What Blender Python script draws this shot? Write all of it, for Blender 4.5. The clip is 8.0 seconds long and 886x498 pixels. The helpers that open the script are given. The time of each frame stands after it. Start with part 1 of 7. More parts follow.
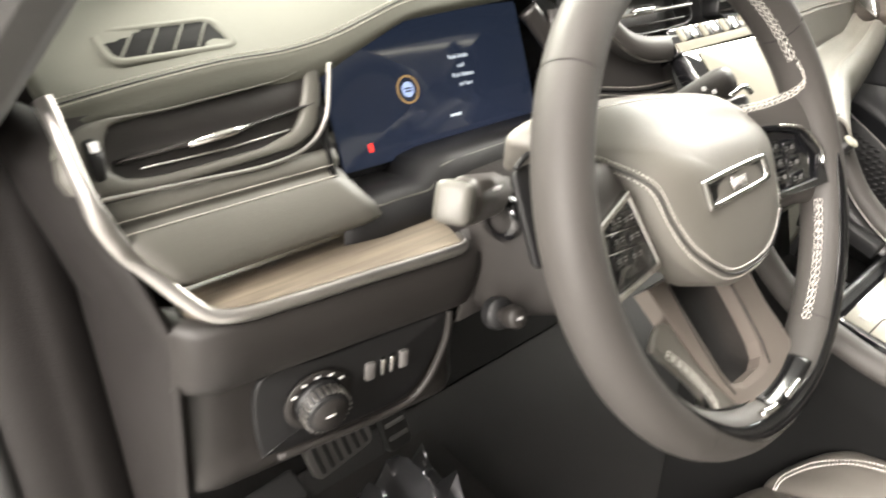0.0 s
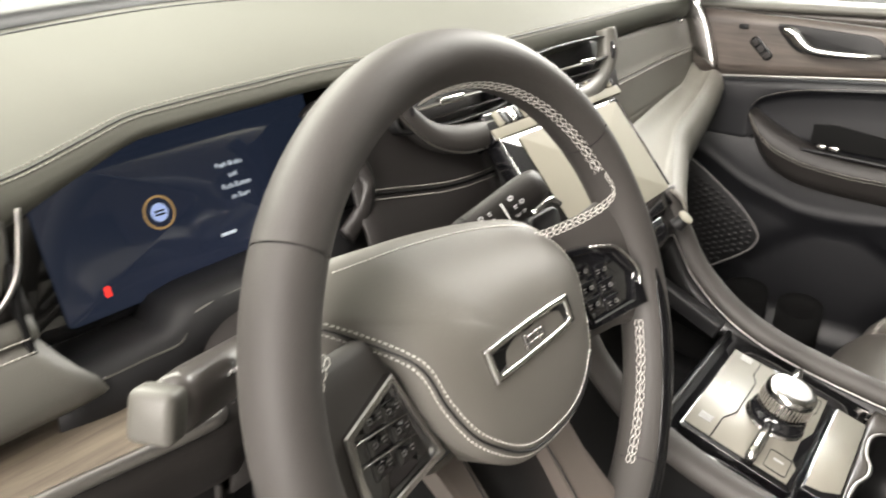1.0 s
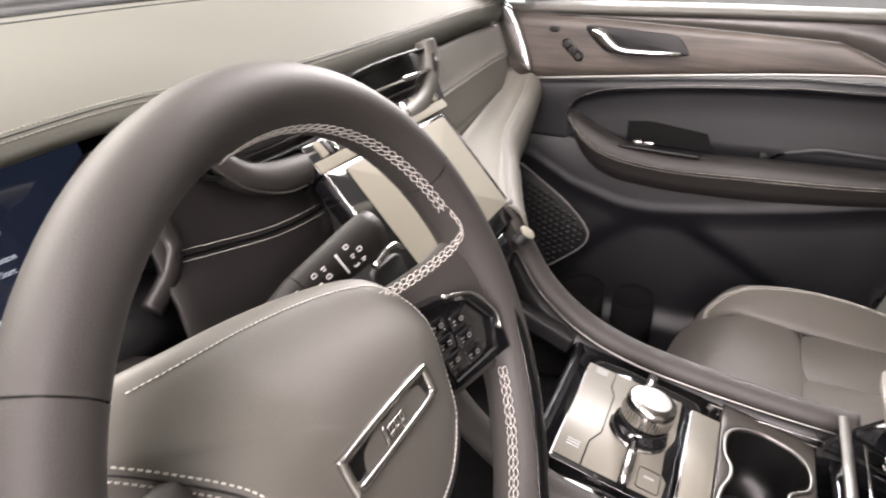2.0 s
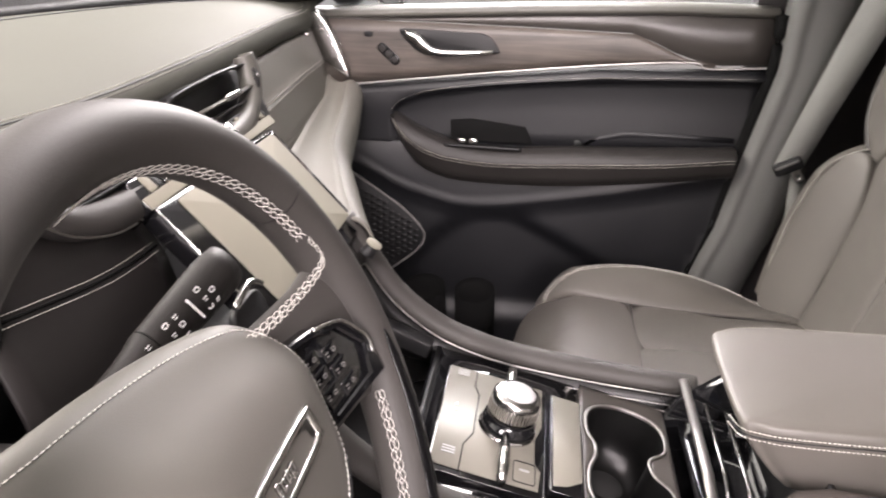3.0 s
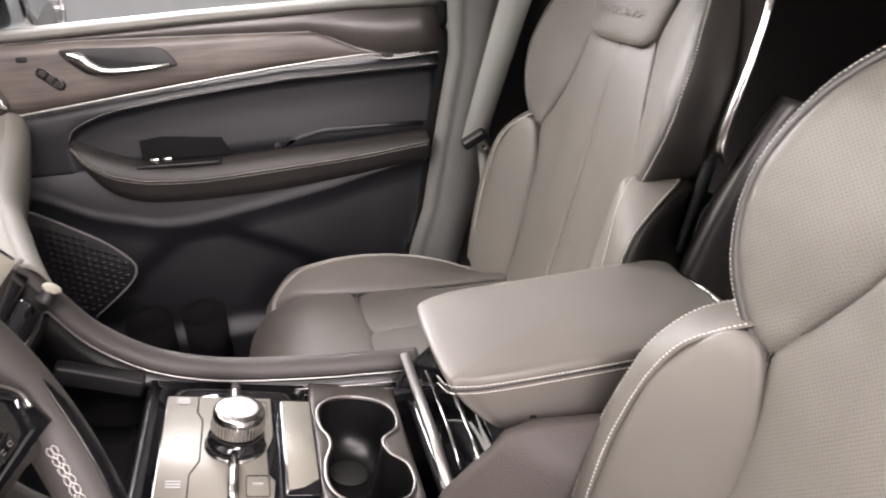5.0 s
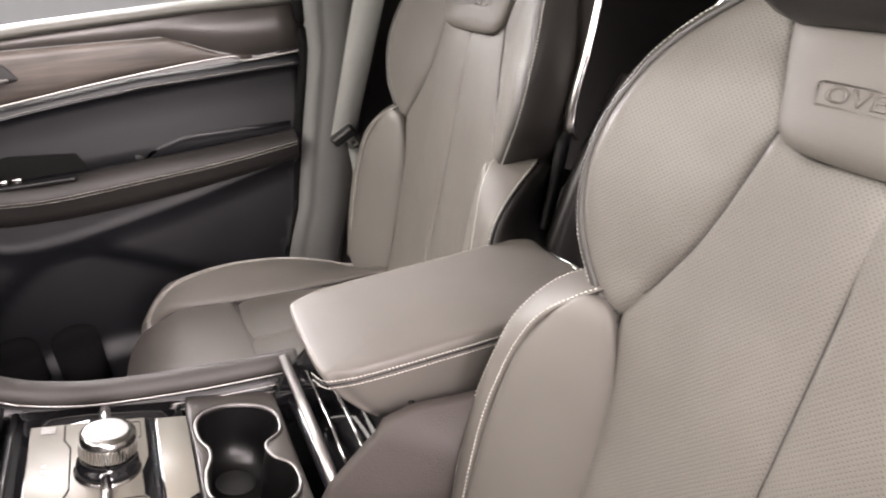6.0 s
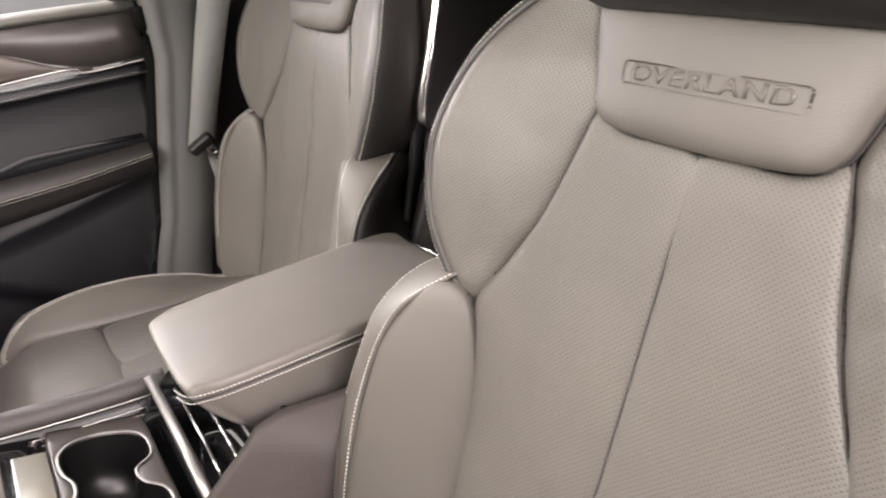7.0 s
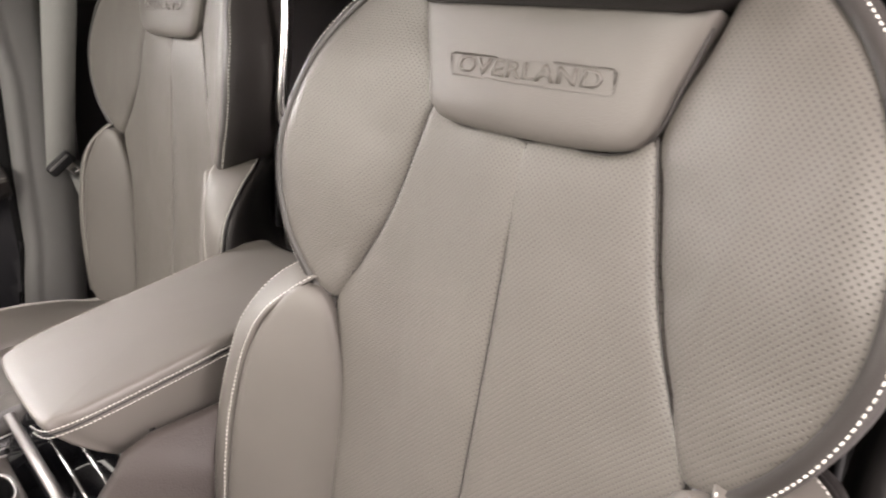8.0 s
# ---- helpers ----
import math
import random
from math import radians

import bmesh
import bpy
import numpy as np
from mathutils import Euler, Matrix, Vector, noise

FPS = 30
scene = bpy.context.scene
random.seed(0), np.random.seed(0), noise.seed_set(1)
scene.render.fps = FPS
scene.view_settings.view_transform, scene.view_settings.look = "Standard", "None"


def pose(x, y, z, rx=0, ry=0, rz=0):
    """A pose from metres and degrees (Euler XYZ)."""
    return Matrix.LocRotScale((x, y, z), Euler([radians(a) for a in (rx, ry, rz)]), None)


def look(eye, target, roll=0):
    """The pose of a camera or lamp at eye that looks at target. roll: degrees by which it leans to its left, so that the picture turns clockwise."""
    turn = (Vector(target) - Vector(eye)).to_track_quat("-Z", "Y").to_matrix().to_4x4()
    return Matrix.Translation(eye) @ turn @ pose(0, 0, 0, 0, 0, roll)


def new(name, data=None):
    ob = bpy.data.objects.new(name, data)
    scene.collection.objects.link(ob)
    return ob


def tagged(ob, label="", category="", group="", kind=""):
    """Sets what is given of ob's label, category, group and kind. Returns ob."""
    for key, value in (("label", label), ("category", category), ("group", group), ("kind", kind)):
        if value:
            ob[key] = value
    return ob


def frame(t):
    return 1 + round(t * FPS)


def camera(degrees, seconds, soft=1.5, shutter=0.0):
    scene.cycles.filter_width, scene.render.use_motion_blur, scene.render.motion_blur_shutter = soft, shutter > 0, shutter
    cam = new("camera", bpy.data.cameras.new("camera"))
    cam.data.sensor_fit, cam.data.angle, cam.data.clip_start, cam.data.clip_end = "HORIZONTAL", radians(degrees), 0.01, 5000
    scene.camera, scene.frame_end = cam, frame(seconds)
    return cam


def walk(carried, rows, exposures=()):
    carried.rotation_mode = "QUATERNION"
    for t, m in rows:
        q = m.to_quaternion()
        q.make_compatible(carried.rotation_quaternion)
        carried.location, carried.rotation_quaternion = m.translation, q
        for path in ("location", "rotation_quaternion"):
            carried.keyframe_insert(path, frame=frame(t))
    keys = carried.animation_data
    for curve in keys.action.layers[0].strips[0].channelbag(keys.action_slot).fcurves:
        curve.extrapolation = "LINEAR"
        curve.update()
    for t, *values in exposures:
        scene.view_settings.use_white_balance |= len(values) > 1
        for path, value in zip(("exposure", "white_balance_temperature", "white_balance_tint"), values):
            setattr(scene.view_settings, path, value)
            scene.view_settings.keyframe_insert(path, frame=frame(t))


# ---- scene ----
cam = camera(61.86, 8.0, soft=1.9, shutter=0.4)
PATH = [
    (0, (-0.8621, 0.3252, 0.8885), (-0.2302, 0.9636, 0.4491), 1.18),
    (0.5, (-0.7597, 0.3208, 0.9088), (-0.0997, 0.9341, 0.4748), 1.43),
    (1, (-0.7098, 0.3492, 0.9330), (0.0243, 0.8868, 0.5182), 2.22),
    (1.5, (-0.6670, 0.3731, 0.9320), (0.1289, 0.8215, 0.5253), 2.15),
    (3, (-0.6303, 0.4207, 0.9380), (0.2798, 0.5444, 0.5426), 0.77),
    (3.5, (-0.6288, 0.4049, 0.9397), (0.2895, 0.4314, 0.5446), 0.01),
    (4, (-0.6284, 0.3900, 0.9402), (0.2883, 0.3319, 0.5449), -0.70),
    (4.5, (-0.6303, 0.3772, 0.9385), (0.2784, 0.2431, 0.5432), -1.47),
    (6, (-0.6566, 0.3367, 0.9316), (0.1918, -0.0003, 0.5233), -4.16),
    (6.5, (-0.6663, 0.3250, 0.9331), (0.1496, -0.0756, 0.5161), -5.14),
    (7, (-0.6779, 0.3115, 0.9308), (0.0987, -0.1534, 0.5057), -5.85),
    (7.5, (-0.6871, 0.2958, 0.9267), (0.0515, -0.2212, 0.4942), -6.69),
    (8, (-0.7056, 0.2786, 0.9272), (-0.0062, -0.2831, 0.4854), -7.49),
]
EXPOSURES = [(0.0, 0.48, 6640, 2), (0.5, 0.16, 6610, -1), (1.0, -0.13, 6580, 3), (1.5, -0.22, 6540, 10), (3.0, -0.28, 6450, 14),
             (4.5, -0.25, 6420, 14), (6.0, -0.31, 6500, 14), (8.0, -0.45, 6600, 13)]
walk(cam, [(t, look(eye, target, roll)) for t, eye, target, roll in PATH], EXPOSURES)

# ---- world and light ----
world = bpy.data.worlds.new("showroom_air")
scene.world = world
world.use_nodes = True
wn = world.node_tree.nodes
wn["Background"].inputs[0].default_value = (1.0, 0.95, 0.93, 1)
wn["Background"].inputs[1].default_value = 0.5


def area_lamp(name, eye, target, sx, sy, watts, colour=(1, 0.925, 0.885)):
    data = bpy.data.lights.new(name, "AREA")
    data.shape, data.size, data.size_y, data.energy, data.color = "RECTANGLE", sx, sy, watts, colour
    ob = new(name, data)
    ob.matrix_world = look(eye, target)
    return tagged(ob, "long white area light added out of view to light the cabin", "lamp", "showroom ceiling lights")


# Area lights added out of view, placed to set the cabin's brightness.
area_lamp("ceiling_light", (-0.3, 3.3, 2.85), (-0.2, 0.3, 0.7), 4.0, 1.4, 530, (1, 0.95, 0.865))
area_lamp("ceiling_light", (-1.75, 0.5, 3.0), (-0.4, 0.4, 0.7), 1.2, 3.2, 370, (1, 0.90, 0.88))
# Far left light, added to brighten the door and the wheel rim.
area_lamp("ceiling_light", (-5.2, -0.6, 2.7), (0.2, 0.1, 0.7), 1.4, 3.6, 960, (1, 0.90, 0.885))
area_lamp("ceiling_light", (2.8, 0.9, 2.35), (0.4, 0.0, 0.8), 1.4, 2.6, 420, (1, 0.94, 0.91))

from mathutils import bvhtree


# ---- mesh tools ----
def mesh_of(verts, faces, smooth=True, uvs=None):
    me = bpy.data.meshes.new("m")
    me.from_pydata([tuple(map(float, v)) for v in verts], [], faces)
    if uvs is not None:
        layer = me.uv_layers.new(name="UVMap")
        for loop in me.loops:
            layer.data[loop.index].uv = uvs[loop.vertex_index]
    if smooth:
        me.polygons.foreach_set("use_smooth", [True] * len(me.polygons))
    me.update()
    return me


def part(name, data, material, parent=None, label=""):
    """Links a mesh (or a bmesh) as one object under a thing or a part."""
    if isinstance(data, bmesh.types.BMesh):
        me = bpy.data.meshes.new(name)
        data.normal_update()
        data.to_mesh(me)
        data.free()
        data = me
    ob = new(name, data)
    data.name = name
    if material:
        data.materials.append(material)
    if parent:
        ob.parent = parent
    if label:
        tagged(ob, label)
    return ob


def thing(name, label, category, group="", kind="", at=(0, 0, 0)):
    ob = new(name)
    ob.empty_display_size = 0.05
    ob.location = at
    return tagged(ob, label, category, group, kind)


def spline(points, n=8, closed=False):
    """Catmull-Rom through the points, n steps a span."""
    p = np.array(points, float)
    k = len(p)
    out = []
    for i in range(k if closed else k - 1):
        a, b, c, d = (p[(i + j) % k] if closed else p[min(max(i + j, 0), k - 1)] for j in (-1, 0, 1, 2))
        for s in range(n):
            t = s / n
            out.append(0.5 * (2 * b + (c - a) * t + (2 * a - 5 * b + 4 * c - d) * t * t + (3 * b - a - 3 * c + d) * t**3))
    if not closed:
        out.append(p[-1])
    return np.array(out)


def even(poly, step, closed=False):
    """The polyline walked in even steps."""
    p = np.array(poly, float)
    if closed:
        p = np.vstack([p, p[:1]])
    d = np.r_[0, np.cumsum(np.linalg.norm(np.diff(p, axis=0), axis=1))]
    n = max(2, int(round(d[-1] / step)))
    s = np.linspace(0, d[-1], n + 1)
    return np.stack([np.interp(s, d, p[:, i]) for i in range(p.shape[1])], 1)


def merge(*meshes):
    """Joins (verts, faces) pairs."""
    vs, fs, base = [], [], 0
    for v, f in meshes:
        vs += [tuple(x) for x in v]
        fs += [[i + base for i in q] for q in f]
        base += len(v)
    return vs, fs


def grid(rows, close_u=False, flip=False):
    """Verts and faces of a lattice of points, rows by columns."""
    r = np.array(rows, float)
    n, m = r.shape[:2]
    faces = []
    for i in range(n - 1):
        for j in range(m if close_u else m - 1):
            q = [i * m + j, i * m + (j + 1) % m, (i + 1) * m + (j + 1) % m, (i + 1) * m + j]
            faces.append(q[::-1] if flip else q)
    return r.reshape(-1, 3), faces


def slab(rows, thick, flip=False):
    """A lattice surface with a back a little behind it and closed rims."""
    r = np.array(rows, float)
    n, m = r.shape[:2]
    du = np.gradient(r, axis=1)
    dv = np.gradient(r, axis=0)
    nor = np.cross(du, dv)
    nor /= np.linalg.norm(nor, axis=2, keepdims=True) + 1e-9
    if flip:
        nor = -nor
    back = r - nor * thick
    v = np.vstack([r.reshape(-1, 3), back.reshape(-1, 3)])
    f = []
    k = n * m
    for i in range(n - 1):
        for j in range(m - 1):
            q = [i * m + j, i * m + j + 1, (i + 1) * m + j + 1, (i + 1) * m + j]
            f.append(q[::-1] if flip else q)
            f.append([x + k for x in (q if flip else q[::-1])])
    ring = [(0, j) for j in range(m)] + [(i, m - 1) for i in range(1, n)] + [(n - 1, j) for j in range(m - 2, -1, -1)] + [(i, 0) for i in range(n - 2, 0, -1)]
    for (a, b), (c, d) in zip(ring, ring[1:] + ring[:1]):
        q = [a * m + b, a * m + b + k, c * m + d + k, c * m + d]
        f.append(q[::-1] if flip else q)
    return v, f


def tube(path, radius, sides=8, closed=False, squash=None, up=(0, 0, 1)):
    """A tube along a path; radius may be a list. squash: (across, up) factors."""
    p = np.array(path, float)
    n = len(p)
    rad = np.ones(n) * radius
    if closed:
        tan = np.roll(p, -1, 0) - np.roll(p, 1, 0)
    else:
        tan = np.gradient(p, axis=0)
    tan /= np.linalg.norm(tan, axis=1, keepdims=True) + 1e-12
    up = np.array(up, float)
    side = np.cross(tan, up)
    bad = np.linalg.norm(side, axis=1) < 1e-3
    side[bad] = np.cross(tan[bad], (0.3, 0.9, 0.1))
    side /= np.linalg.norm(side, axis=1, keepdims=True)
    top = np.cross(side, tan)
    a, b = squash or (1, 1)
    ang = np.linspace(0, 2 * np.pi, sides, endpoint=False)
    rows = p[:, None] + rad[:, None, None] * (a * np.cos(ang)[None, :, None] * side[:, None] + b * np.sin(ang)[None, :, None] * top[:, None])
    v, f = grid(np.vstack([rows, rows[:1]]) if closed else rows, True)
    f = list(f)
    if not closed:
        v = np.vstack([v, p[:1], p[-1:]])
        k = len(v)
        f += [[(j + 1) % sides, j, k - 2] for j in range(sides)]
        o = (n - 1) * sides
        f += [[o + j, o + (j + 1) % sides, k - 1] for j in range(sides)]
    return v, f


def frame_of(origin, u, v):
    """A matrix whose x and y axes run along u and v."""
    u = Vector(u).normalized()
    w = u.cross(Vector(v)).normalized()
    v = w.cross(u)
    return Matrix(((u.x, v.x, w.x, origin[0]), (u.y, v.y, w.y, origin[1]), (u.z, v.z, w.z, origin[2]), (0, 0, 0, 1)))


def moved(vf, m):
    v, f = vf
    r = np.array(m.to_3x3())
    return np.array(v, float) @ r.T + np.array(m.translation), f


def plate(outline, depth, bevel=0.002, steps=2, dome=0.0):
    """A prism over a flat outline (x, y), its front at z = 0 with a rounded rim, its back at z = -depth."""
    o = np.array(outline, float)
    if 0.5 * np.sum(o[:, 0] * np.roll(o[:, 1], -1) - np.roll(o[:, 0], -1) * o[:, 1]) < 0:
        o = o[::-1]
    n = len(o)
    t = np.roll(o, -1, 0) - np.roll(o, 1, 0)
    t /= np.linalg.norm(t, axis=1, keepdims=True) + 1e-12
    nor = np.stack([t[:, 1], -t[:, 0]], 1)
    rings = [np.c_[o, np.full(n, -depth)]]
    for s in range(steps + 1):
        a = s / steps * np.pi / 2
        rings.append(np.c_[o - nor * bevel * (1 - np.cos(a)), np.full(n, -bevel * (1 - np.sin(a)))])
    c = o.mean(0)
    top = rings[-1]
    if dome:
        for s in (0.85, 0.65, 0.4):
            q = c + (top[:, :2] - c) * s
            rings.append(np.c_[q, np.full(n, dome * (1 - s * s))])
    v = np.vstack(rings)
    f = []
    for i in range(len(rings) - 1):
        for j in range(n):
            f.append([i * n + j, i * n + (j + 1) % n, (i + 1) * n + (j + 1) % n, (i + 1) * n + j])
    v = np.vstack([v, [[c[0], c[1], dome]], [[c[0], c[1], -depth]]])
    k, o1 = len(v), (len(rings) - 1) * n
    f += [[o1 + j, o1 + (j + 1) % n, k - 2] for j in range(n)]
    f += [[(j + 1) % n, j, k - 1] for j in range(n)]
    return v, f


def ring_plate(outer, inner, depth, bevel=0.0015):
    """A flat frame between two outlines with the same count of points, front at z = 0 and rounded."""
    a, b = np.array(outer, float), np.array(inner, float)
    n = len(a)
    mid = (a + b) / 2
    rows = [np.c_[a, np.full(n, -depth)], np.c_[a, np.full(n, -bevel)], np.c_[a + (mid - a) * 0.35, np.zeros(n)],
            np.c_[b + (mid - b) * 0.35, np.zeros(n)], np.c_[b, np.full(n, -bevel)], np.c_[b, np.full(n, -depth)]]
    v = np.vstack(rows)
    f = []
    for i in range(6):
        for j in range(n):
            k = (i + 1) % 6
            f.append([i * n + j, i * n + (j + 1) % n, k * n + (j + 1) % n, k * n + j])
    return v, f


def rounded(w, h, r, n=5, cx=0, cy=0):
    """The outline of a rounded rectangle."""
    out = []
    for k, (sx, sy) in enumerate(((1, 1), (-1, 1), (-1, -1), (1, -1))):
        for i in range(n + 1):
            a = (k + i / n) * np.pi / 2
            out.append((cx + sx * (w / 2 - r) + r * np.cos(a), cy + sy * (h / 2 - r) + r * np.sin(a)))
    return np.array(out)


def lathe(profile, sides=32):
    """A turned shape about z from (radius, z) pairs."""
    ang = np.linspace(0, 2 * np.pi, sides, endpoint=False)
    rows = [[(r * np.cos(a), r * np.sin(a), z) for a in ang] for r, z in profile]
    return grid(rows, True)


def brick_form(sx, sy, sz, r):
    """A box with rounded edges, centred."""
    bm = bmesh.new()
    bmesh.ops.create_cube(bm, size=1)
    bmesh.ops.scale(bm, vec=(sx, sy, sz), verts=bm.verts)
    bmesh.ops.bevel(bm, geom=bm.edges[:], offset=r, segments=3, affect="EDGES", profile=0.5)
    v = np.array([x.co[:] for x in bm.verts])
    f = [[x.index for x in q.verts] for q in bm.faces]
    bm.free()
    return v, f


def crumple(p, amount):
    """Soft wrinkles of stretched leather."""
    q = Vector(p)
    return amount * (noise.noise(q * 16) * 0.6 + noise.noise(q * 41) * 0.4)


def pillow(outline, base, puff, rings=9, power=3.0, sink=0.012, centre=None, soft=0.004, side=1, wrinkle=0.0):
    """An upholstered panel: an outline in the plan (a, b) of a base surface, swollen inside and turned in at the rim."""
    o = np.array(outline, float)
    c = np.array(centre if centre is not None else o.mean(0))
    n = len(o)
    eps = 1e-3
    pts, uvs = [], []

    def place(q, h):
        p = np.array(base(*q))
        du = np.array(base(q[0] + eps, q[1])) - p
        dv = np.array(base(q[0], q[1] + eps)) - p
        w = np.cross(du, dv)
        return p + side * h * w / (np.linalg.norm(w) + 1e-12)

    scales = [1.0, 1.0, 0.992, 0.98, 0.96, 0.93, 0.88, 0.80, 0.68, 0.52, 0.34, 0.16, 0.02]
    for k, s in enumerate(scales):
        for q in o:
            far = (1 - s) * float(np.linalg.norm(q - c))
            h = -sink if k == 0 else puff * (0.55 * (1 - math.exp(-far / soft)) + 0.45 * (1 - s**power))
            w = c + (q - c) * s
            if wrinkle and 0 < k:
                h += crumple((w[0], w[1], puff * 40), wrinkle) * min(1.0, far / 0.02)
            pts.append(place(w, h))
            uvs.append(tuple(w))
    f = []
    for i in range(len(scales) - 1):
        for j in range(n):
            f.append([i * n + j, i * n + (j + 1) % n, (i + 1) * n + (j + 1) % n, (i + 1) * n + j])
    pts.append(place(c, puff + (crumple((c[0], c[1], puff * 40), wrinkle) if wrinkle else 0.0)))
    uvs.append(tuple(c))
    k = len(pts) - 1
    o1 = (len(scales) - 1) * n
    f += [[o1 + j, o1 + (j + 1) % n, k] for j in range(n)]
    area = 0.5 * np.sum(o[:, 0] * np.roll(o[:, 1], -1) - np.roll(o[:, 0], -1) * o[:, 1])
    if area * side < 0:
        f = [q[::-1] for q in f]
    return pts, f, uvs


def stitches(path, out, length=0.0036, gap=0.0016, width=0.00075, closed=False):
    """A row of raised thread stitches on a path; out: the way the surface faces (one vector or one a point)."""
    p = even(path, (length + gap) / 2, closed)
    if len(p) % 2 == 0:
        p = p[:-1]
    o = np.array(out, float)
    allv, allf = [], []
    for i in range(0, len(p) - 2, 2):
        a, b = p[i], p[i] + (p[i + 2] - p[i]) * (length / (length + gap))
        t = (b - a) / (np.linalg.norm(b - a) + 1e-12)
        w = o if o.ndim == 1 else o[min(int(i / len(p) * len(o)), len(o) - 1)]
        s = np.cross(t, w)
        s /= np.linalg.norm(s) + 1e-12
        w = np.cross(s, t)
        k = len(allv)
        m1, m2 = a + (b - a) * 0.16, a + (b - a) * 0.84
        allv += [a, b, m1 + s * width, m1 - s * width, m2 + s * width, m2 - s * width, m1 + w * width * 1.2, m2 + w * width * 1.2]
        allf += [[k, k + 2, k + 6], [k, k + 6, k + 3], [k + 2, k + 4, k + 7, k + 6], [k + 3, k + 6, k + 7, k + 5], [k + 4, k + 1, k + 7], [k + 1, k + 5, k + 7]]
    return allv, allf


def drape(points, me, out, lift=0.0005):
    """The points laid on a mesh's skin, looking down along -out (one vector or one a point)."""
    tree = bvhtree.BVHTree.FromPolygons([v.co[:] for v in me.vertices], [p.vertices[:] for p in me.polygons])
    o = np.array(out, float)
    res = []
    for i, p in enumerate(points):
        w = Vector(o if o.ndim == 1 else o[i]).normalized()
        hit = tree.ray_cast(Vector(p) + w * 0.03, -w, 0.06)[0]
        res.append(np.array((hit if hit else Vector(p)) + w * lift))
    return res


# ---- materials ----

def nodes_of(name):
    m = bpy.data.materials.new(name)
    m.use_nodes = True
    t = m.node_tree
    return m, t, t.nodes, t.nodes["Principled BSDF"]


def put(t, a, b):
    t.links.new(a, b)


def surface(name, colour, rough=0.5, metal=0.0, crease=0.0, grain=0.0, grain_size=400.0, blotch=0.12, spec=0.5, coat=0.0, rough_var=0.08, stretch=None):
    """A worked surface: base colour with blotches and fine grain, grain bump, and uneven gloss."""
    m, t, n, b = nodes_of(name)
    co = n.new("ShaderNodeTexCoord")
    src = co.outputs["Object"]
    if stretch:
        mp = n.new("ShaderNodeMapping")
        mp.inputs["Scale"].default_value = stretch
        put(t, src, mp.inputs[0])
        src = mp.outputs[0]
    big = n.new("ShaderNodeTexNoise")
    big.inputs["Scale"].default_value = 14.0
    big.inputs["Detail"].default_value = 4.0
    put(t, src, big.inputs["Vector"])
    fine = n.new("ShaderNodeTexVoronoi")
    fine.inputs["Scale"].default_value = grain_size
    put(t, src, fine.inputs["Vector"])
    mix = n.new("ShaderNodeMix")
    mix.data_type = "RGBA"
    c = np.array(colour)
    mix.inputs["A"].default_value = (*(c * (1 - blotch)), 1)
    mix.inputs["B"].default_value = (*(c * (1 + blotch)), 1)
    put(t, big.outputs["Fac"], mix.inputs["Factor"])
    put(t, mix.outputs["Result"], b.inputs["Base Color"])
    rr = n.new("ShaderNodeMapRange")
    rr.inputs["To Min"].default_value = max(0.02, rough - rough_var)
    rr.inputs["To Max"].default_value = min(1, rough + rough_var)
    put(t, big.outputs["Fac"], rr.inputs["Value"])
    put(t, rr.outputs["Result"], b.inputs["Roughness"])
    b.inputs["Metallic"].default_value = metal
    b.inputs["Specular IOR Level"].default_value = spec
    b.inputs["Coat Weight"].default_value = coat
    b.inputs["Coat Roughness"].default_value = 0.05
    if grain:
        bump = n.new("ShaderNodeBump")
        bump.inputs["Strength"].default_value = grain
        bump.inputs["Distance"].default_value = 0.0006
        put(t, fine.outputs["Distance"], bump.inputs["Height"])
        put(t, bump.outputs["Normal"], b.inputs["Normal"])
        if crease:
            fold = n.new("ShaderNodeTexNoise")
            fold.inputs["Scale"].default_value = 11.0
            fold.inputs["Detail"].default_value = 1.0
            fold.inputs["Distortion"].default_value = 0.25
            put(t, src, fold.inputs["Vector"])
            soft = n.new("ShaderNodeBump")
            soft.inputs["Strength"].default_value = 1.0
            soft.inputs["Distance"].default_value = crease
            put(t, fold.outputs["Fac"], soft.inputs["Height"])
            put(t, soft.outputs["Normal"], bump.inputs["Normal"])
    return m


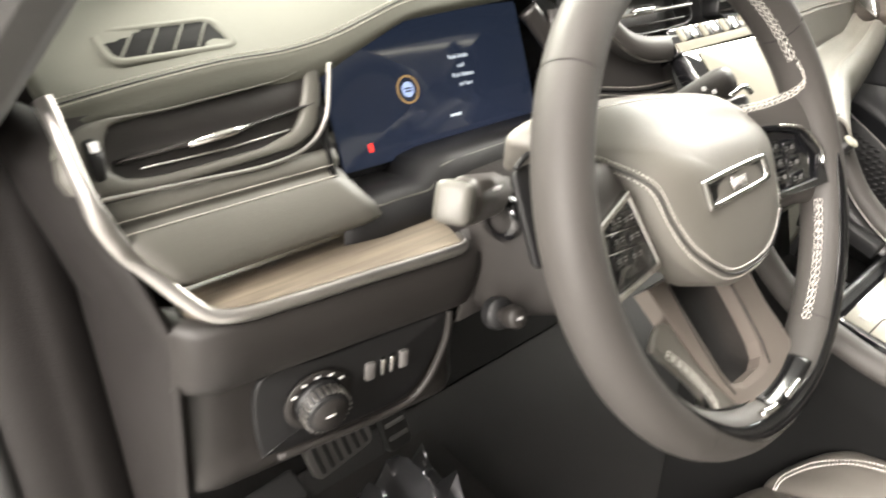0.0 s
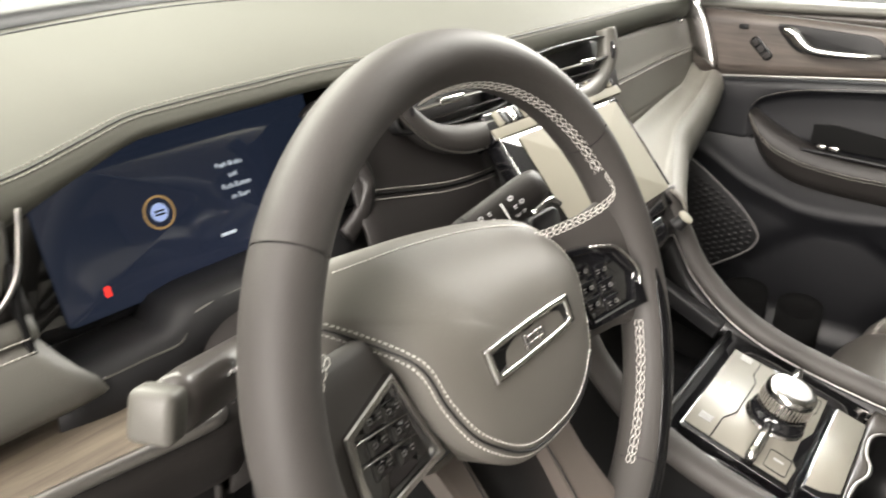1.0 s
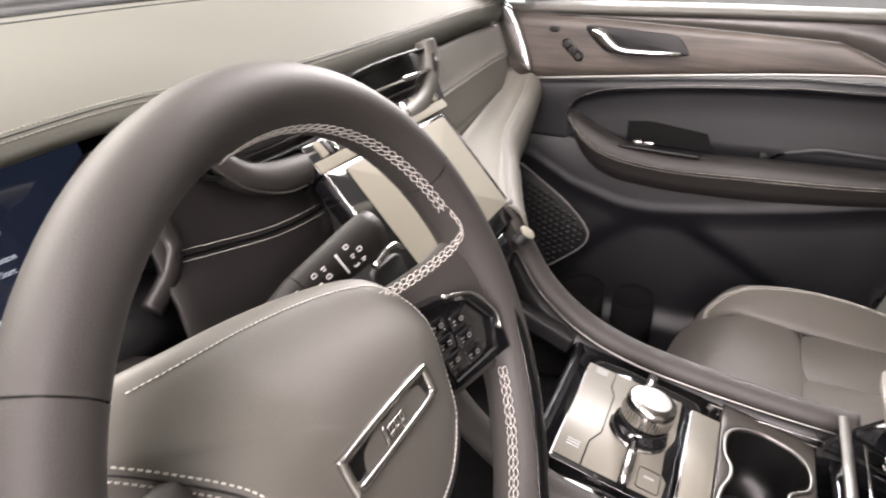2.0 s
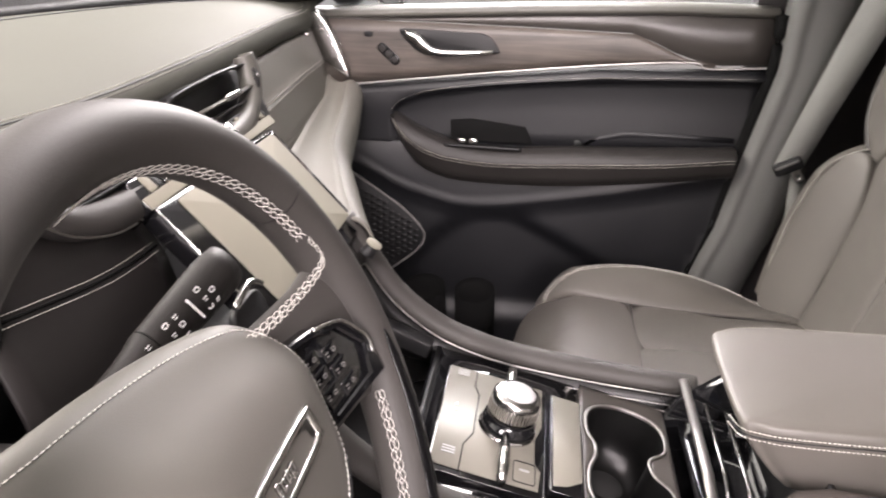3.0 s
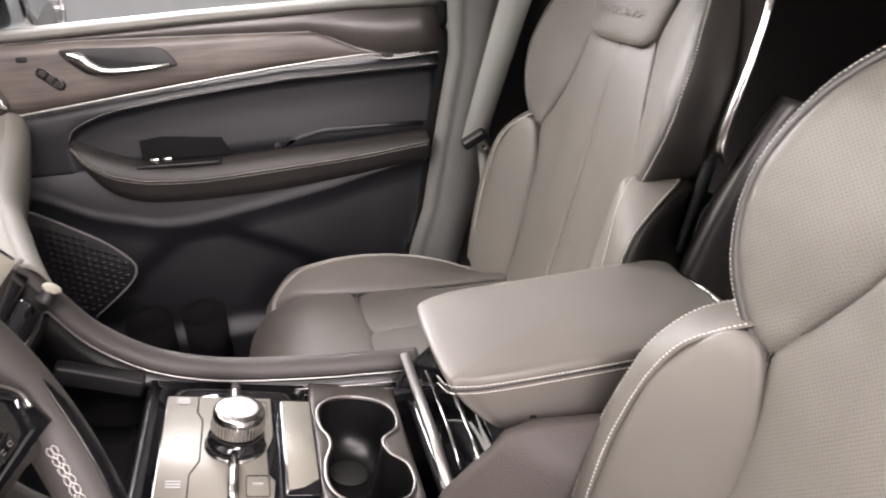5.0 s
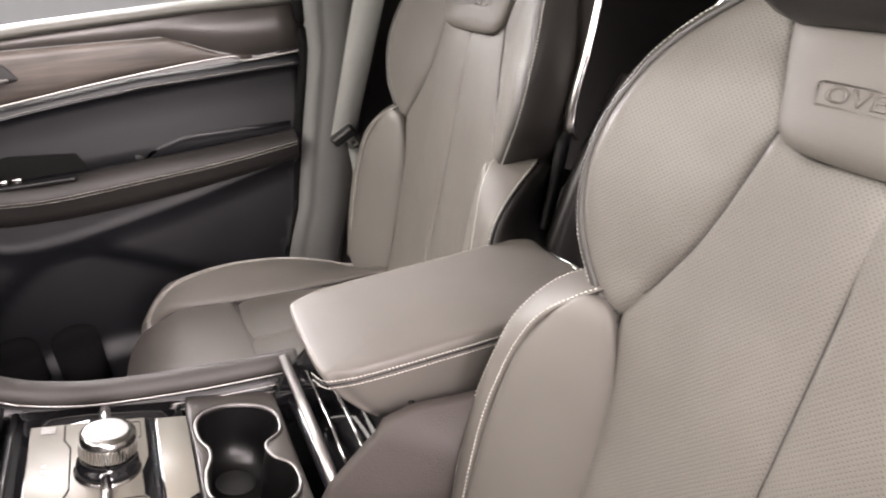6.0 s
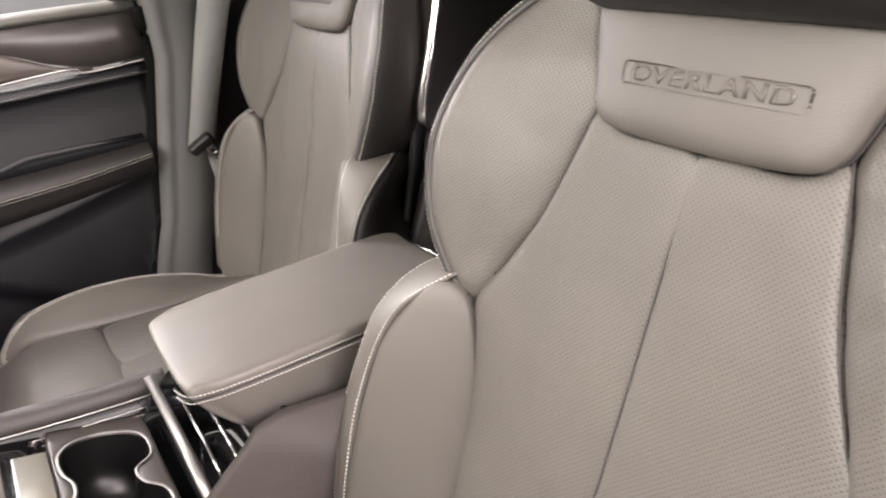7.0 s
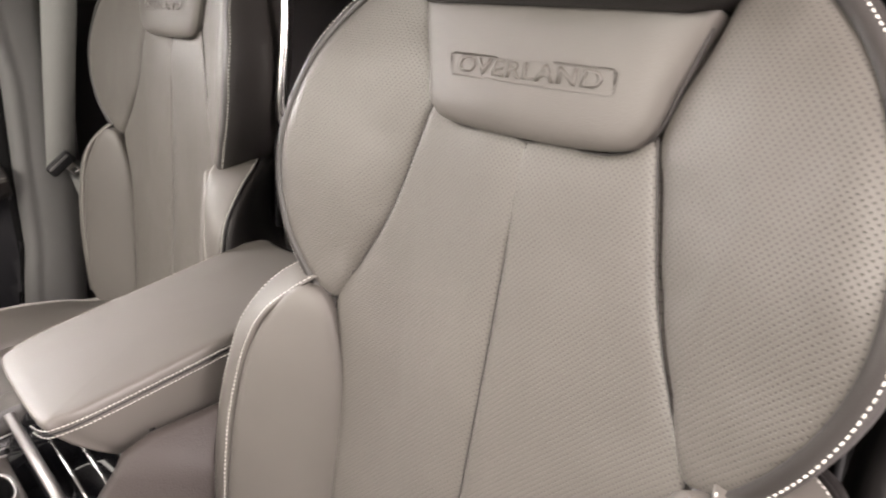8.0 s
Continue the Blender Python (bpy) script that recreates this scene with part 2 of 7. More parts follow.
def perforated(name, colour, rough=0.5):
    """Leather with rows of small punched holes, laid out in metres on the panel's own plan."""
    m = surface(name, colour, rough, grain=0.12, grain_size=900, crease=0.0035)
    t, n = m.node_tree, m.node_tree.nodes
    b = n["Principled BSDF"]
    uv = n.new("ShaderNodeUVMap")
    uv.uv_map = "UVMap"
    vor = n.new("ShaderNodeTexVoronoi")
    vor.voronoi_dimensions = "2D"
    vor.inputs["Scale"].default_value = 1.0
    vor.inputs["Randomness"].default_value = 0.0
    sk = n.new("ShaderNodeMapping")
    sk.inputs["Rotation"].default_value = (0, 0, math.pi / 4)
    sk.inputs["Scale"].default_value = (330.0, 330.0, 1.0)
    put(t, uv.outputs[0], sk.inputs[0])
    put(t, sk.outputs[0], vor.inputs["Vector"])
    hole = n.new("ShaderNodeMapRange")
    hole.inputs["From Min"].default_value = 0.14
    hole.inputs["From Max"].default_value = 0.28
    put(t, vor.outputs["Distance"], hole.inputs["Value"])
    link = b.inputs["Base Color"].links[0].from_socket
    mul = n.new("ShaderNodeMix")
    mul.data_type = "RGBA"
    mul.inputs["A"].default_value = (*(np.array(colour) * 0.53), 1)
    put(t, hole.outputs["Result"], mul.inputs["Factor"])
    put(t, link, mul.inputs["B"])
    put(t, mul.outputs["Result"], b.inputs["Base Color"])
    bump = n.new("ShaderNodeBump")
    bump.inputs["Strength"].default_value = 0.45
    bump.inputs["Distance"].default_value = 0.0006
    put(t, hole.outputs["Result"], bump.inputs["Height"])
    old = b.inputs["Normal"].links[0].from_socket
    put(t, old, bump.inputs["Normal"])
    put(t, bump.outputs["Normal"], b.inputs["Normal"])
    return m


def wood_like(name, dark, light, along="X", rough=0.45, scale=1.0):
    m, t, n, b = nodes_of(name)
    co = n.new("ShaderNodeTexCoord")
    mp = n.new("ShaderNodeMapping")
    mp.inputs["Scale"].default_value = (3 * scale, 60 * scale, 60 * scale) if along == "X" else (60 * scale, 3 * scale, 60 * scale)
    put(t, co.outputs["Object"], mp.inputs[0])
    a = n.new("ShaderNodeTexNoise")
    a.inputs["Scale"].default_value = 1.6
    a.inputs["Detail"].default_value = 9.0
    a.inputs["Roughness"].default_value = 0.65
    a.inputs["Distortion"].default_value = 0.8
    put(t, mp.outputs[0], a.inputs["Vector"])
    big = n.new("ShaderNodeTexNoise")
    big.inputs["Scale"].default_value = 9.0
    put(t, co.outputs["Object"], big.inputs["Vector"])
    add = n.new("ShaderNodeMath")
    add.operation = "MULTIPLY_ADD"
    add.inputs[1].default_value = 0.45
    put(t, big.outputs["Fac"], add.inputs[0])
    put(t, a.outputs["Fac"], add.inputs[2])
    ramp = n.new("ShaderNodeValToRGB")
    ramp.color_ramp.elements[0].position, ramp.color_ramp.elements[0].color = 0.5, (*dark, 1)
    ramp.color_ramp.elements[1].position, ramp.color_ramp.elements[1].color = 0.95, (*light, 1)
    put(t, add.outputs[0], ramp.inputs[0])
    put(t, ramp.outputs[0], b.inputs["Base Color"])
    b.inputs["Roughness"].default_value = rough
    bump = n.new("ShaderNodeBump")
    bump.inputs["Strength"].default_value = 0.25
    bump.inputs["Distance"].default_value = 0.0005
    put(t, a.outputs["Fac"], bump.inputs["Height"])
    put(t, bump.outputs["Normal"], b.inputs["Normal"])
    return m


def glow(name, colour, strength):
    m, t, n, b = nodes_of(name)
    b.inputs["Base Color"].default_value = (0.01, 0.01, 0.012, 1)
    b.inputs["Roughness"].default_value = 0.2
    b.inputs["Emission Color"].default_value = (*colour, 1)
    b.inputs["Emission Strength"].default_value = strength
    return m


PAD = surface("dash_vinyl", (0.090, 0.091, 0.077), 0.72, spec=0.16, grain=0.2, grain_size=900)
LEATHER = surface("seat_leather", (0.096, 0.088, 0.079), 0.47, crease=0.0015, grain=0.14, grain_size=900)
PERF = perforated("perforated_leather", (0.100, 0.092, 0.082), 0.43)
RIM = surface("wheel_leather", (0.041, 0.0378, 0.0353), 0.58, spec=0.38, grain=0.12, grain_size=1100)
HUB = surface("hub_vinyl", (0.097, 0.0915, 0.081), 0.47, spec=0.5, grain=0.10, grain_size=1100)
FASCIA = surface("fascia_vinyl", (0.085, 0.082, 0.072), 0.44, grain=0.2, grain_size=900)
SOFT = surface("soft_black_plastic", (0.0165, 0.0148, 0.0138), 0.50, grain=0.3, grain_size=900, spec=0.34)
DOOR_SKIN = surface("door_vinyl", (0.0058, 0.0060, 0.0072), 0.44, grain=0.2, grain_size=900, spec=0.38)
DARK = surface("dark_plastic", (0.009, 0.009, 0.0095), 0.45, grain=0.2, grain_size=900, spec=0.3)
BLACK_HIDE = surface("black_leather", (0.015, 0.0135, 0.013), 0.42, grain=0.14, grain_size=900, spec=0.4)
GLOSS = surface("piano_black", (0.006, 0.006, 0.007), 0.06, blotch=0.02, coat=0.6, rough_var=0.02)
CHROME = surface("satin_chrome", (0.52, 0.51, 0.495), 0.22, metal=1.0, blotch=0.03, rough_var=0.05)
MATT_METAL = surface("brushed_aluminium", (0.46, 0.445, 0.42), 0.30, metal=1.0, blotch=0.05, grain=0.2, grain_size=900)
FILM = surface("cream_film", (0.23, 0.217, 0.175), 0.7, spec=0.25, blotch=0.03)
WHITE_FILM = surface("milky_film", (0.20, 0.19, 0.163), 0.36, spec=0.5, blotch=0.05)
TAUPE = surface("satin_taupe_plastic", (0.050, 0.045, 0.041), 0.34, grain=0.1, grain_size=900)
INLAY = surface("rim_inlay_black", (0.006, 0.006, 0.0065), 0.14, blotch=0.02, spec=0.28, rough_var=0.03)
SHELF_SKIN = surface("pale_shelf_vinyl", (0.165, 0.157, 0.134), 0.6, spec=0.35, grain=0.15, grain_size=900)
# Fascia leather made paler to hold the cabin light on the passenger side.
LIT_PAD = surface("lit_fascia_leather", (0.128, 0.122, 0.106), 0.55, spec=0.35, grain=0.2, grain_size=900)
MAT_PILE = surface("mat_pile", (0.0105, 0.0092, 0.0084), 0.95, grain=1.0, grain_size=700, blotch=0.45)
REAR_TRIM = surface("rear_cabin_trim", (0.040, 0.037, 0.037), 0.5, grain=0.3, grain_size=700)
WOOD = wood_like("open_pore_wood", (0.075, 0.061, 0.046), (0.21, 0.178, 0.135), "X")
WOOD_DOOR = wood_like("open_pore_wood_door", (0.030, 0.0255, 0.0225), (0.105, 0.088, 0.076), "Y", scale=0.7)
# Dark pillar trim lifted to grey, standing for haze and reflection on it.
HAZED_PILLAR = surface("hazed_pillar_cloth", (0.07, 0.069, 0.068), 0.8, grain=0.3, grain_size=900, spec=0.3)
# Seat leather darkened, with the shade of the wing sides in its colour.
SHADED_HIDE = surface("shaded_seat_leather", (0.032, 0.029, 0.027), 0.45, crease=0.003, grain=0.14, grain_size=900, spec=0.4)
PILLAR_GREY = surface("pale_pillar_plastic", (0.115, 0.115, 0.109), 0.5, grain=0.3, grain_size=700)
VOID = surface("matt_black", (0.005, 0.005, 0.005), 0.9, spec=0.1)
KICK = surface("brown_black_trim", (0.0075, 0.0062, 0.0059), 0.55, grain=0.3, grain_size=700, spec=0.35)
CARPET = surface("black_carpet", (0.0062, 0.0057, 0.0054), 0.95, grain=1.0, grain_size=900, blotch=0.4)
RUBBER = surface("black_rubber", (0.02, 0.02, 0.02), 0.7, grain=0.3, grain_size=500)
THREAD = surface("white_thread", (0.64, 0.625, 0.58), 0.7, blotch=0.1)
THREAD_GREY = surface("grey_thread", (0.40, 0.385, 0.34), 0.7, blotch=0.1)
LINER = surface("headliner_cloth", (0.50, 0.48, 0.43), 0.9, grain=0.4, grain_size=900)
GREY_TRIM = surface("grey_pillar_plastic", (0.125, 0.120, 0.117), 0.5, grain=0.3, grain_size=700)
BLADE = surface("satin_metal", (0.36, 0.35, 0.335), 0.40, metal=1.0, blotch=0.06)
FLANK = surface("brown_black_plastic", (0.044, 0.037, 0.034), 0.55, grain=0.4, grain_size=600, spec=0.3)
CUP = surface("cup_plastic", (0.005, 0.005, 0.005), 0.30, blotch=0.1, spec=0.25)
WEB = surface("belt_webbing", (0.17, 0.17, 0.16), 0.7, grain=0.8, grain_size=900, stretch=(1, 1, 0.3))
PAINT = surface("grey_ink", (0.42, 0.42, 0.42), 0.6)
WHITE_INK = surface("white_ink", (0.75, 0.75, 0.75), 0.5)
WALL = surface("showroom_wall_paint", (0.45, 0.45, 0.45), 0.8)
FLOOR_TILE = surface("polished_floor", (0.42, 0.41, 0.40), 0.25, blotch=0.1)
SATIN_GREY = surface("satin_grey_plastic", (0.15, 0.13, 0.115), 0.36, metal=0.35, blotch=0.08, grain=0.15, grain_size=800)
BODY = surface("silver_body_paint", (0.55, 0.56, 0.57), 0.3, metal=0.6, coat=0.8)

# ---- the showroom and the shell of the car ----
def box_between(lo, hi, r=0.01):
    lo, hi = np.array(lo, float), np.array(hi, float)
    v, f = brick_form(*(hi - lo), min(r, 0.45 * float((hi - lo).min())))
    return v + (lo + hi) / 2, f


def structure(name, vf, mat, label, category):
    return tagged(part(name, mesh_of(*vf, smooth=False), mat), label, category, kind="structure")

# Dark block added to stand for the shade under the headrest.

structure("ground", box_between((-7, -7, -0.55), (7, 7, -0.45)), FLOOR_TILE, "polished pale grey showroom floor", "floor")
structure("wall_north", box_between((-7, 6.8, -0.45), (7, 7.0, 3.2)), WALL, "plain white showroom wall", "wall")
structure("wall_south", box_between((-7, -7.0, -0.45), (7, -6.8, 3.2)), WALL, "plain white showroom wall", "wall")
structure("wall_east", box_between((6.8, -6.8, -0.45), (7.0, 6.8, 3.2)), WALL, "plain white showroom wall", "wall")
structure("wall_west", box_between((-7.0, -6.8, -0.45), (-6.8, 6.8, 3.2)), WALL, "plain white showroom wall", "wall")
structure("ceiling", box_between((-7, -7, 3.2), (7, 7, 3.3)), WALL, "white showroom ceiling", "ceiling")

# cabin floor, bulkhead and rear of the car
structure("floor", box_between((-0.74, -1.75, -0.06), (0.80, 1.30, 0.0)), CARPET, "black carpeted floor of the car", "floor")
structure("wall_front", box_between((-0.74, 1.16, 0.0), (0.80, 1.22, 0.78)), CARPET, "black carpeted bulkhead under the dashboard", "wall")
structure("wall_back", box_between((-0.78, -1.8, 0.0), (0.82, -1.75, 1.15)), DARK, "dark rear end of the cabin", "wall")
# The bench's near-black colour stands for the shadow behind the front seats.
bench = thing("rear_bench", "rear bench seat, its shadow put into the near-black colour", "seat")
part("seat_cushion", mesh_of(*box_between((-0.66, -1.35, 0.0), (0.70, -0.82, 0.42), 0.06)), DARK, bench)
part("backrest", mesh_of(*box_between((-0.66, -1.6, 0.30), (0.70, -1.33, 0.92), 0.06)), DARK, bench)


def pillar(name, path, radius, mat, label, squash=(1, 1)):
    return structure(name, tube(spline(path, 8), radius, 14, squash=squash), mat, label, "pillar")


# Unseen roof; its front edge is set where it shades the seats.
roof_rows = []
for y in np.linspace(0.25, -1.78, 16):
    roof_rows.append([(x, y, 1.175 - 0.05 * (abs(x) / 0.63) ** 3 - 0.02 * ((y + 0.7) / 1.0) ** 2) for x in np.linspace(-0.63, 0.66, 14)])
tagged(part("headliner", mesh_of(*slab(roof_rows, 0.04)), LINER), "beige cloth headliner out of view, reaching forward to shade the seats", "ceiling", kind="structure")
pillar("a_pillar", [(-0.79, 1.02, 0.66), (-0.785, 0.86, 0.765), (-0.775, 0.74, 0.842), (-0.76, 0.62, 0.920), (-0.72, 0.45, 1.03), (-0.66, 0.2, 1.15)], 0.050, HAZED_PILLAR, "dark trimmed windscreen pillar beside the driver, greyed to stand for haze", (0.8, 1))
pillar("a_pillar", [(0.80, 1.02, 0.76), (0.78, 0.78, 0.90), (0.73, 0.55, 1.03), (0.67, 0.3, 1.13), (0.65, 0.1, 1.15)], 0.042, DARK, "dark trimmed windscreen pillar beside the passenger")
for s, y0, nm in ((-1, -0.62, "wall_west_rear"), (1, 0.06, "wall_east_rear")):
    rear_door = [[(s * x + 0.02, y, z) for x, z in ((0.80, -0.05), (0.805, 0.40), (0.80, 0.80), (0.72, 0.98), (0.635, 1.14))] for y in np.linspace(y0, -1.76, 8)]
    structure(nm, slab(rear_door, 0.04, flip=s > 0), REAR_TRIM, "dark closed rear door with a tinted window", "door")
pillar("b_pillar_trim", [(-0.80, -0.52, 0.0), (-0.80, -0.55, 0.6), (-0.70, -0.60, 1.14)], 0.06, GREY_TRIM, "grey plastic centre pillar beside the driver", (0.7, 1))

# ---- dashboard ----
dash = thing("dashboard", "black stitched leather dashboard with wood and chrome trim", "dashboard")

EDGE = np.array([(-0.735, 0.775, 0.764), (-0.68, 0.775, 0.771), (-0.62, 0.776, 0.776), (-0.575, 0.775, 0.777), (-0.535, 0.773, 0.783),
                 (-0.497, 0.772, 0.794), (-0.465, 0.772, 0.803), (-0.43, 0.772, 0.806), (-0.37, 0.772, 0.809), (-0.27, 0.770, 0.813), (-0.1, 0.766, 0.808),
                 (0.1, 0.768, 0.812), (0.3, 0.790, 0.811), (0.5, 0.820, 0.806), (0.735, 0.855, 0.795)])
edge_line = spline(EDGE, 6)


def edge_at(x):
    return np.interp(x, edge_line[:, 0], edge_line[:, 1]), np.interp(x, edge_line[:, 0], edge_line[:, 2])


def glass_foot(x):
    return 1.12 - 0.52 * x * x


def pad_point(x, d):
    """The pad's top at d metres ahead of its front edge."""
    y, z = edge_at(x)
    rise = 0.022 * (1 - math.exp(-d / 0.05)) + 0.004
    far = glass_foot(x) - y
    k = min(1.0, d / far)
    return x, y + d, (z + rise) * (1 - k * k) + 0.838 * k * k


pad_rows = []
for x in edge_line[:, 0]:
    y, z = edge_at(x)
    h = float(np.interp(x, (-0.58, -0.52, -0.46, -0.28, -0.22), (1.0, 0.6, 0.40, 0.40, 1.0)))
    row = [(x, y + 0.030, z - 0.034 * h), (x, y + 0.010, z - 0.030 * h), (x, y + 0.002, z - 0.022 * h), (x, y - 0.001, z - 0.012 * h), (x, y, z - 0.004 * h), (x, y + 0.0015, z + 0.001)]
    far = glass_foot(x) - y
    row += [pad_point(x, far * s) for s in (0.015, 0.03, 0.06, 0.12, 0.2, 0.32, 0.48, 0.65, 0.82, 1.0)]
    pad_rows.append(row)
pad = part("pad", mesh_of(*slab(pad_rows, 0.006, flip=True)), PAD, dash, "soft grained upper dashboard pad")
for d, w in ((0.0025, 1), (0.0085, 1)):
    line = [np.array(pad_point(x, d)) + (0, 0, 0.0010) for x in edge_line[:, 0]]
    part("stitching", mesh_of(*stitches(drape(line, pad.data, (0, -0.3, 0.95), 0.0005), (0, -0.6, 0.8), 0.0030, 0.0008, 0.00045), smooth=False), THREAD_GREY, pad, "pale thread stitching")
part("seam", mesh_of(*tube(drape([pad_point(x, 0.0055) for x in edge_line[:, 0]], pad.data, (0, -0.3, 0.95), -0.0001), 0.0008, 6)), DARK, pad)
part("seam", mesh_of(*tube([np.array(pad_point(x, 0.80 * (glass_foot(x) - edge_at(x)[0]))) + (0, 0, 0.0002) for x in np.linspace(-0.6, 0.6, 30)], 0.0013, 6)), DARK, pad)

# black foot of the windscreen
foot = [[(x, glass_foot(x) + dy, 0.842 + dz) for dy, dz in ((-0.035, 0.0), (-0.01, 0.006), (0.03, 0.010), (0.09, 0.0))] for x in np.linspace(-0.74, 0.74, 30)]
tagged(part("cowl", mesh_of(*slab(foot, 0.02, flip=True)), DARK), "black plastic strip at the foot of the windscreen", "trim", kind="structure")
bonnet = [[(x, glass_foot(x) * 0.6 + 0.55 + k * 1.0, 0.80 - 0.05 * k * k - 0.03 * x * x) for k in (0, 0.3, 0.6, 1.0)] for x in np.linspace(-0.85, 0.85, 12)]
tagged(part("bonnet", mesh_of(*slab(bonnet, 0.02, flip=True)), BODY), "silver bonnet of the car beyond the windscreen", "bonnet")

# defroster outlet on the pad: a dark well with four fins
PA, PB, PC, PD = (np.array(pad_point(x, d)) for x, d in ((-0.687, 0.037), (-0.587, 0.037), (-0.637, 0.020), (-0.637, 0.055)))
OF = frame_of(tuple((PA + PB + PC + PD) / 4), tuple(PB - PA), tuple(PD - PC))
outlet = part("defroster_outlet", mesh_of(*moved(ring_plate(rounded(0.092, 0.042, 0.011), rounded(0.078, 0.030, 0.006), 0.006, 0.002), OF @ Matrix.Translation((-0.006, 0, 0.0018)))), PAD, dash, "defroster outlet")
part("well", mesh_of(*moved(plate(rounded(0.080, 0.032, 0.006), 0.006, 0.0005), OF @ Matrix.Translation((-0.006, 0, 0.0006)))), VOID, outlet)
for k in range(4):
    u = -0.032 + k * 0.0175
    part("fin", mesh_of(*moved(box_between((-0.0006, -0.0180, -0.003), (0.0006, 0.0180, 0.0010), 0.0003), OF @ pose(u, 0, 0.0008, 0, 0, -36))), PAD, outlet)


def dash_loft(name, stations, profile, mat, parent, label="", thick=0.004):
    """stations: x and the offset of the foot there; profile: (behind the pad's edge, below it)."""
    rows = []
    for x in stations:
        y, z = edge_at(x)
        rows.append([(x, y + dy, z + dz) for dy, dz in spline(profile, 4)])
    return part(name, mesh_of(*slab(rows, thick)), mat, parent, label)


# left fascia: flat face with the vent, chrome line, stitched leather roll
def left_face(x, z):
    """y of the left fascia at a height."""
    return 0.768 + 0.36 * (z - 0.755) + 0.004


def fascia_roll(x1, name, bulge=0.010):
    """The padded roll, its end following the chrome blade."""
    rows = []
    for k in np.linspace(0, 1, 14):
        row = []
        for z, out_ in ((0.716, 0.0), (0.713, 0.004), (0.708, 0.0055), (0.703, 0.0045), (0.7005, 0.0005), (0.698, 0.0045), (0.692, 0.0075), (0.682, bulge), (0.672, bulge), (0.662, 0.008), (0.655, 0.001), (0.650, -0.012), (0.645, -0.03)):
            x0 = np.interp(z, [0.645, 0.66, 0.68, 0.70, 0.716], [-0.684, -0.694, -0.709, -0.7205, -0.7255])
            x = x0 + (np.interp(z, [0.645, 0.658, 0.667, 0.687, 0.70], [x1 + 0.006, x1 + 0.008, x1 + 0.008, x1 - 0.010, x1 - 0.017]) - x0) * k
            row.append((x, left_face(x, z) - out_, z))
        rows.append(row)
    return part(name, mesh_of(*slab(rows, 0.003)), FASCIA, dash, "stitched leather roll below the vent")


roll = fascia_roll(-0.536, "leather_roll")
part("shelf_back", mesh_of(*box_between((-0.70, 0.792, 0.60), (-0.44, 0.80, 0.655), 0.002)), DARK, dash)
part("stitching", mesh_of(*stitches([(x, left_face(x, 0.697) - 0.0062, 0.6965) for x in np.linspace(-0.718, -0.556, 30)], (0, -0.9, 0.35), 0.003, 0.0008, 0.0005), smooth=False), THREAD_GREY, roll, "pale thread stitching")
part("stitching", mesh_of(*stitches([(x, left_face(x, 0.704) - 0.0062, 0.7045) for x in np.linspace(-0.718, -0.556, 30)], (0, -0.9, 0.35), 0.003, 0.0008, 0.0004), smooth=False), THREAD_GREY, roll, "pale thread stitching")

LF = frame_of((-0.632, left_face(0, 0.740) - 0.003, 0.740), (1, 0, 0), (0, 0.36, 1))
side_vent = part("air_vent", mesh_of(*moved(ring_plate(spline([(-0.094, 0.0185), (-0.094, -0.022), (0.03, -0.0215), (0.060, -0.016), (0.074, -0.004), (0.082, 0.032), (0.05, 0.0278), (-0.03, 0.0225)], 5, True),
                                                      spline([(-0.073, 0.017), (-0.072, -0.0145), (0.01, -0.0158), (0.036, -0.0125), (0.057, -0.003), (0.070, 0.030), (0.04, 0.026), (-0.03, 0.021)], 5, True), 0.02, 0.002), LF)), FASCIA, dash, "side air vent")
part("well", mesh_of(*moved(plate(rounded(0.168, 0.05, 0.01, 5, 0.0, 0.003), 0.004, 0.001), LF @ Matrix.Translation((0, 0, -0.021)))), GLOSS, side_vent)
part("slat", mesh_of(*moved(tube([(-0.075, -0.004, -0.004), (0.0, -0.001, -0.003), (0.072, 0.007, -0.004)], 0.0022, 8, squash=(2.0, 0.7), up=(0, 1, 0)), LF)), SOFT, side_vent)
part("chrome_line", mesh_of(*moved(tube([(-0.06, -0.0105, -0.003), (0.0, -0.0105, -0.003), (0.048, -0.0075, -0.003)], 0.0007, 6), LF)), MATT_METAL, side_vent)
part("tab", mesh_of(*moved(tube([(-0.028, -0.0025, 0.001), (0.0, -0.0005, 0.003), (0.016, 0.001, 0.001)], [0.0028, 0.0035, 0.0022], 10, squash=(1.0, 0.9), up=(0, 1, 0)), LF)), CHROME, side_vent, "chrome vent tab")
for k in range(11):
    u = -0.066 + k * 0.0128
    part("vane", mesh_of(*moved(box_between((u - 0.0007, -0.0155, -0.018), (u + 0.0007, 0.018 + 0.003 * k / 11, -0.007), 0.0003), LF)), SOFT, side_vent)
wheel_body = part("thumb_wheel", mesh_of(*moved(lathe([(0.0, -0.004), (0.014, -0.004), (0.0155, -0.002), (0.0155, 0.002), (0.014, 0.004), (0.0, 0.004)], 28), LF @ pose(-0.0865, 0.0, -0.0085, 0, 90, 0))), DARK, side_vent)
part("mark", mesh_of(*moved(box_between((-0.0025, 0.004, 0.0), (0.0025, 0.0105, 0.0022), 0.0008), LF @ pose(-0.0865, 0.0, 0.005))), WHITE_INK, wheel_body)
under_vent = [(-0.728, 0.719), (-0.661, 0.7165), (-0.612, 0.715), (-0.577, 0.720), (-0.556, 0.735), (-0.546, 0.757), (-0.541, 0.772)]
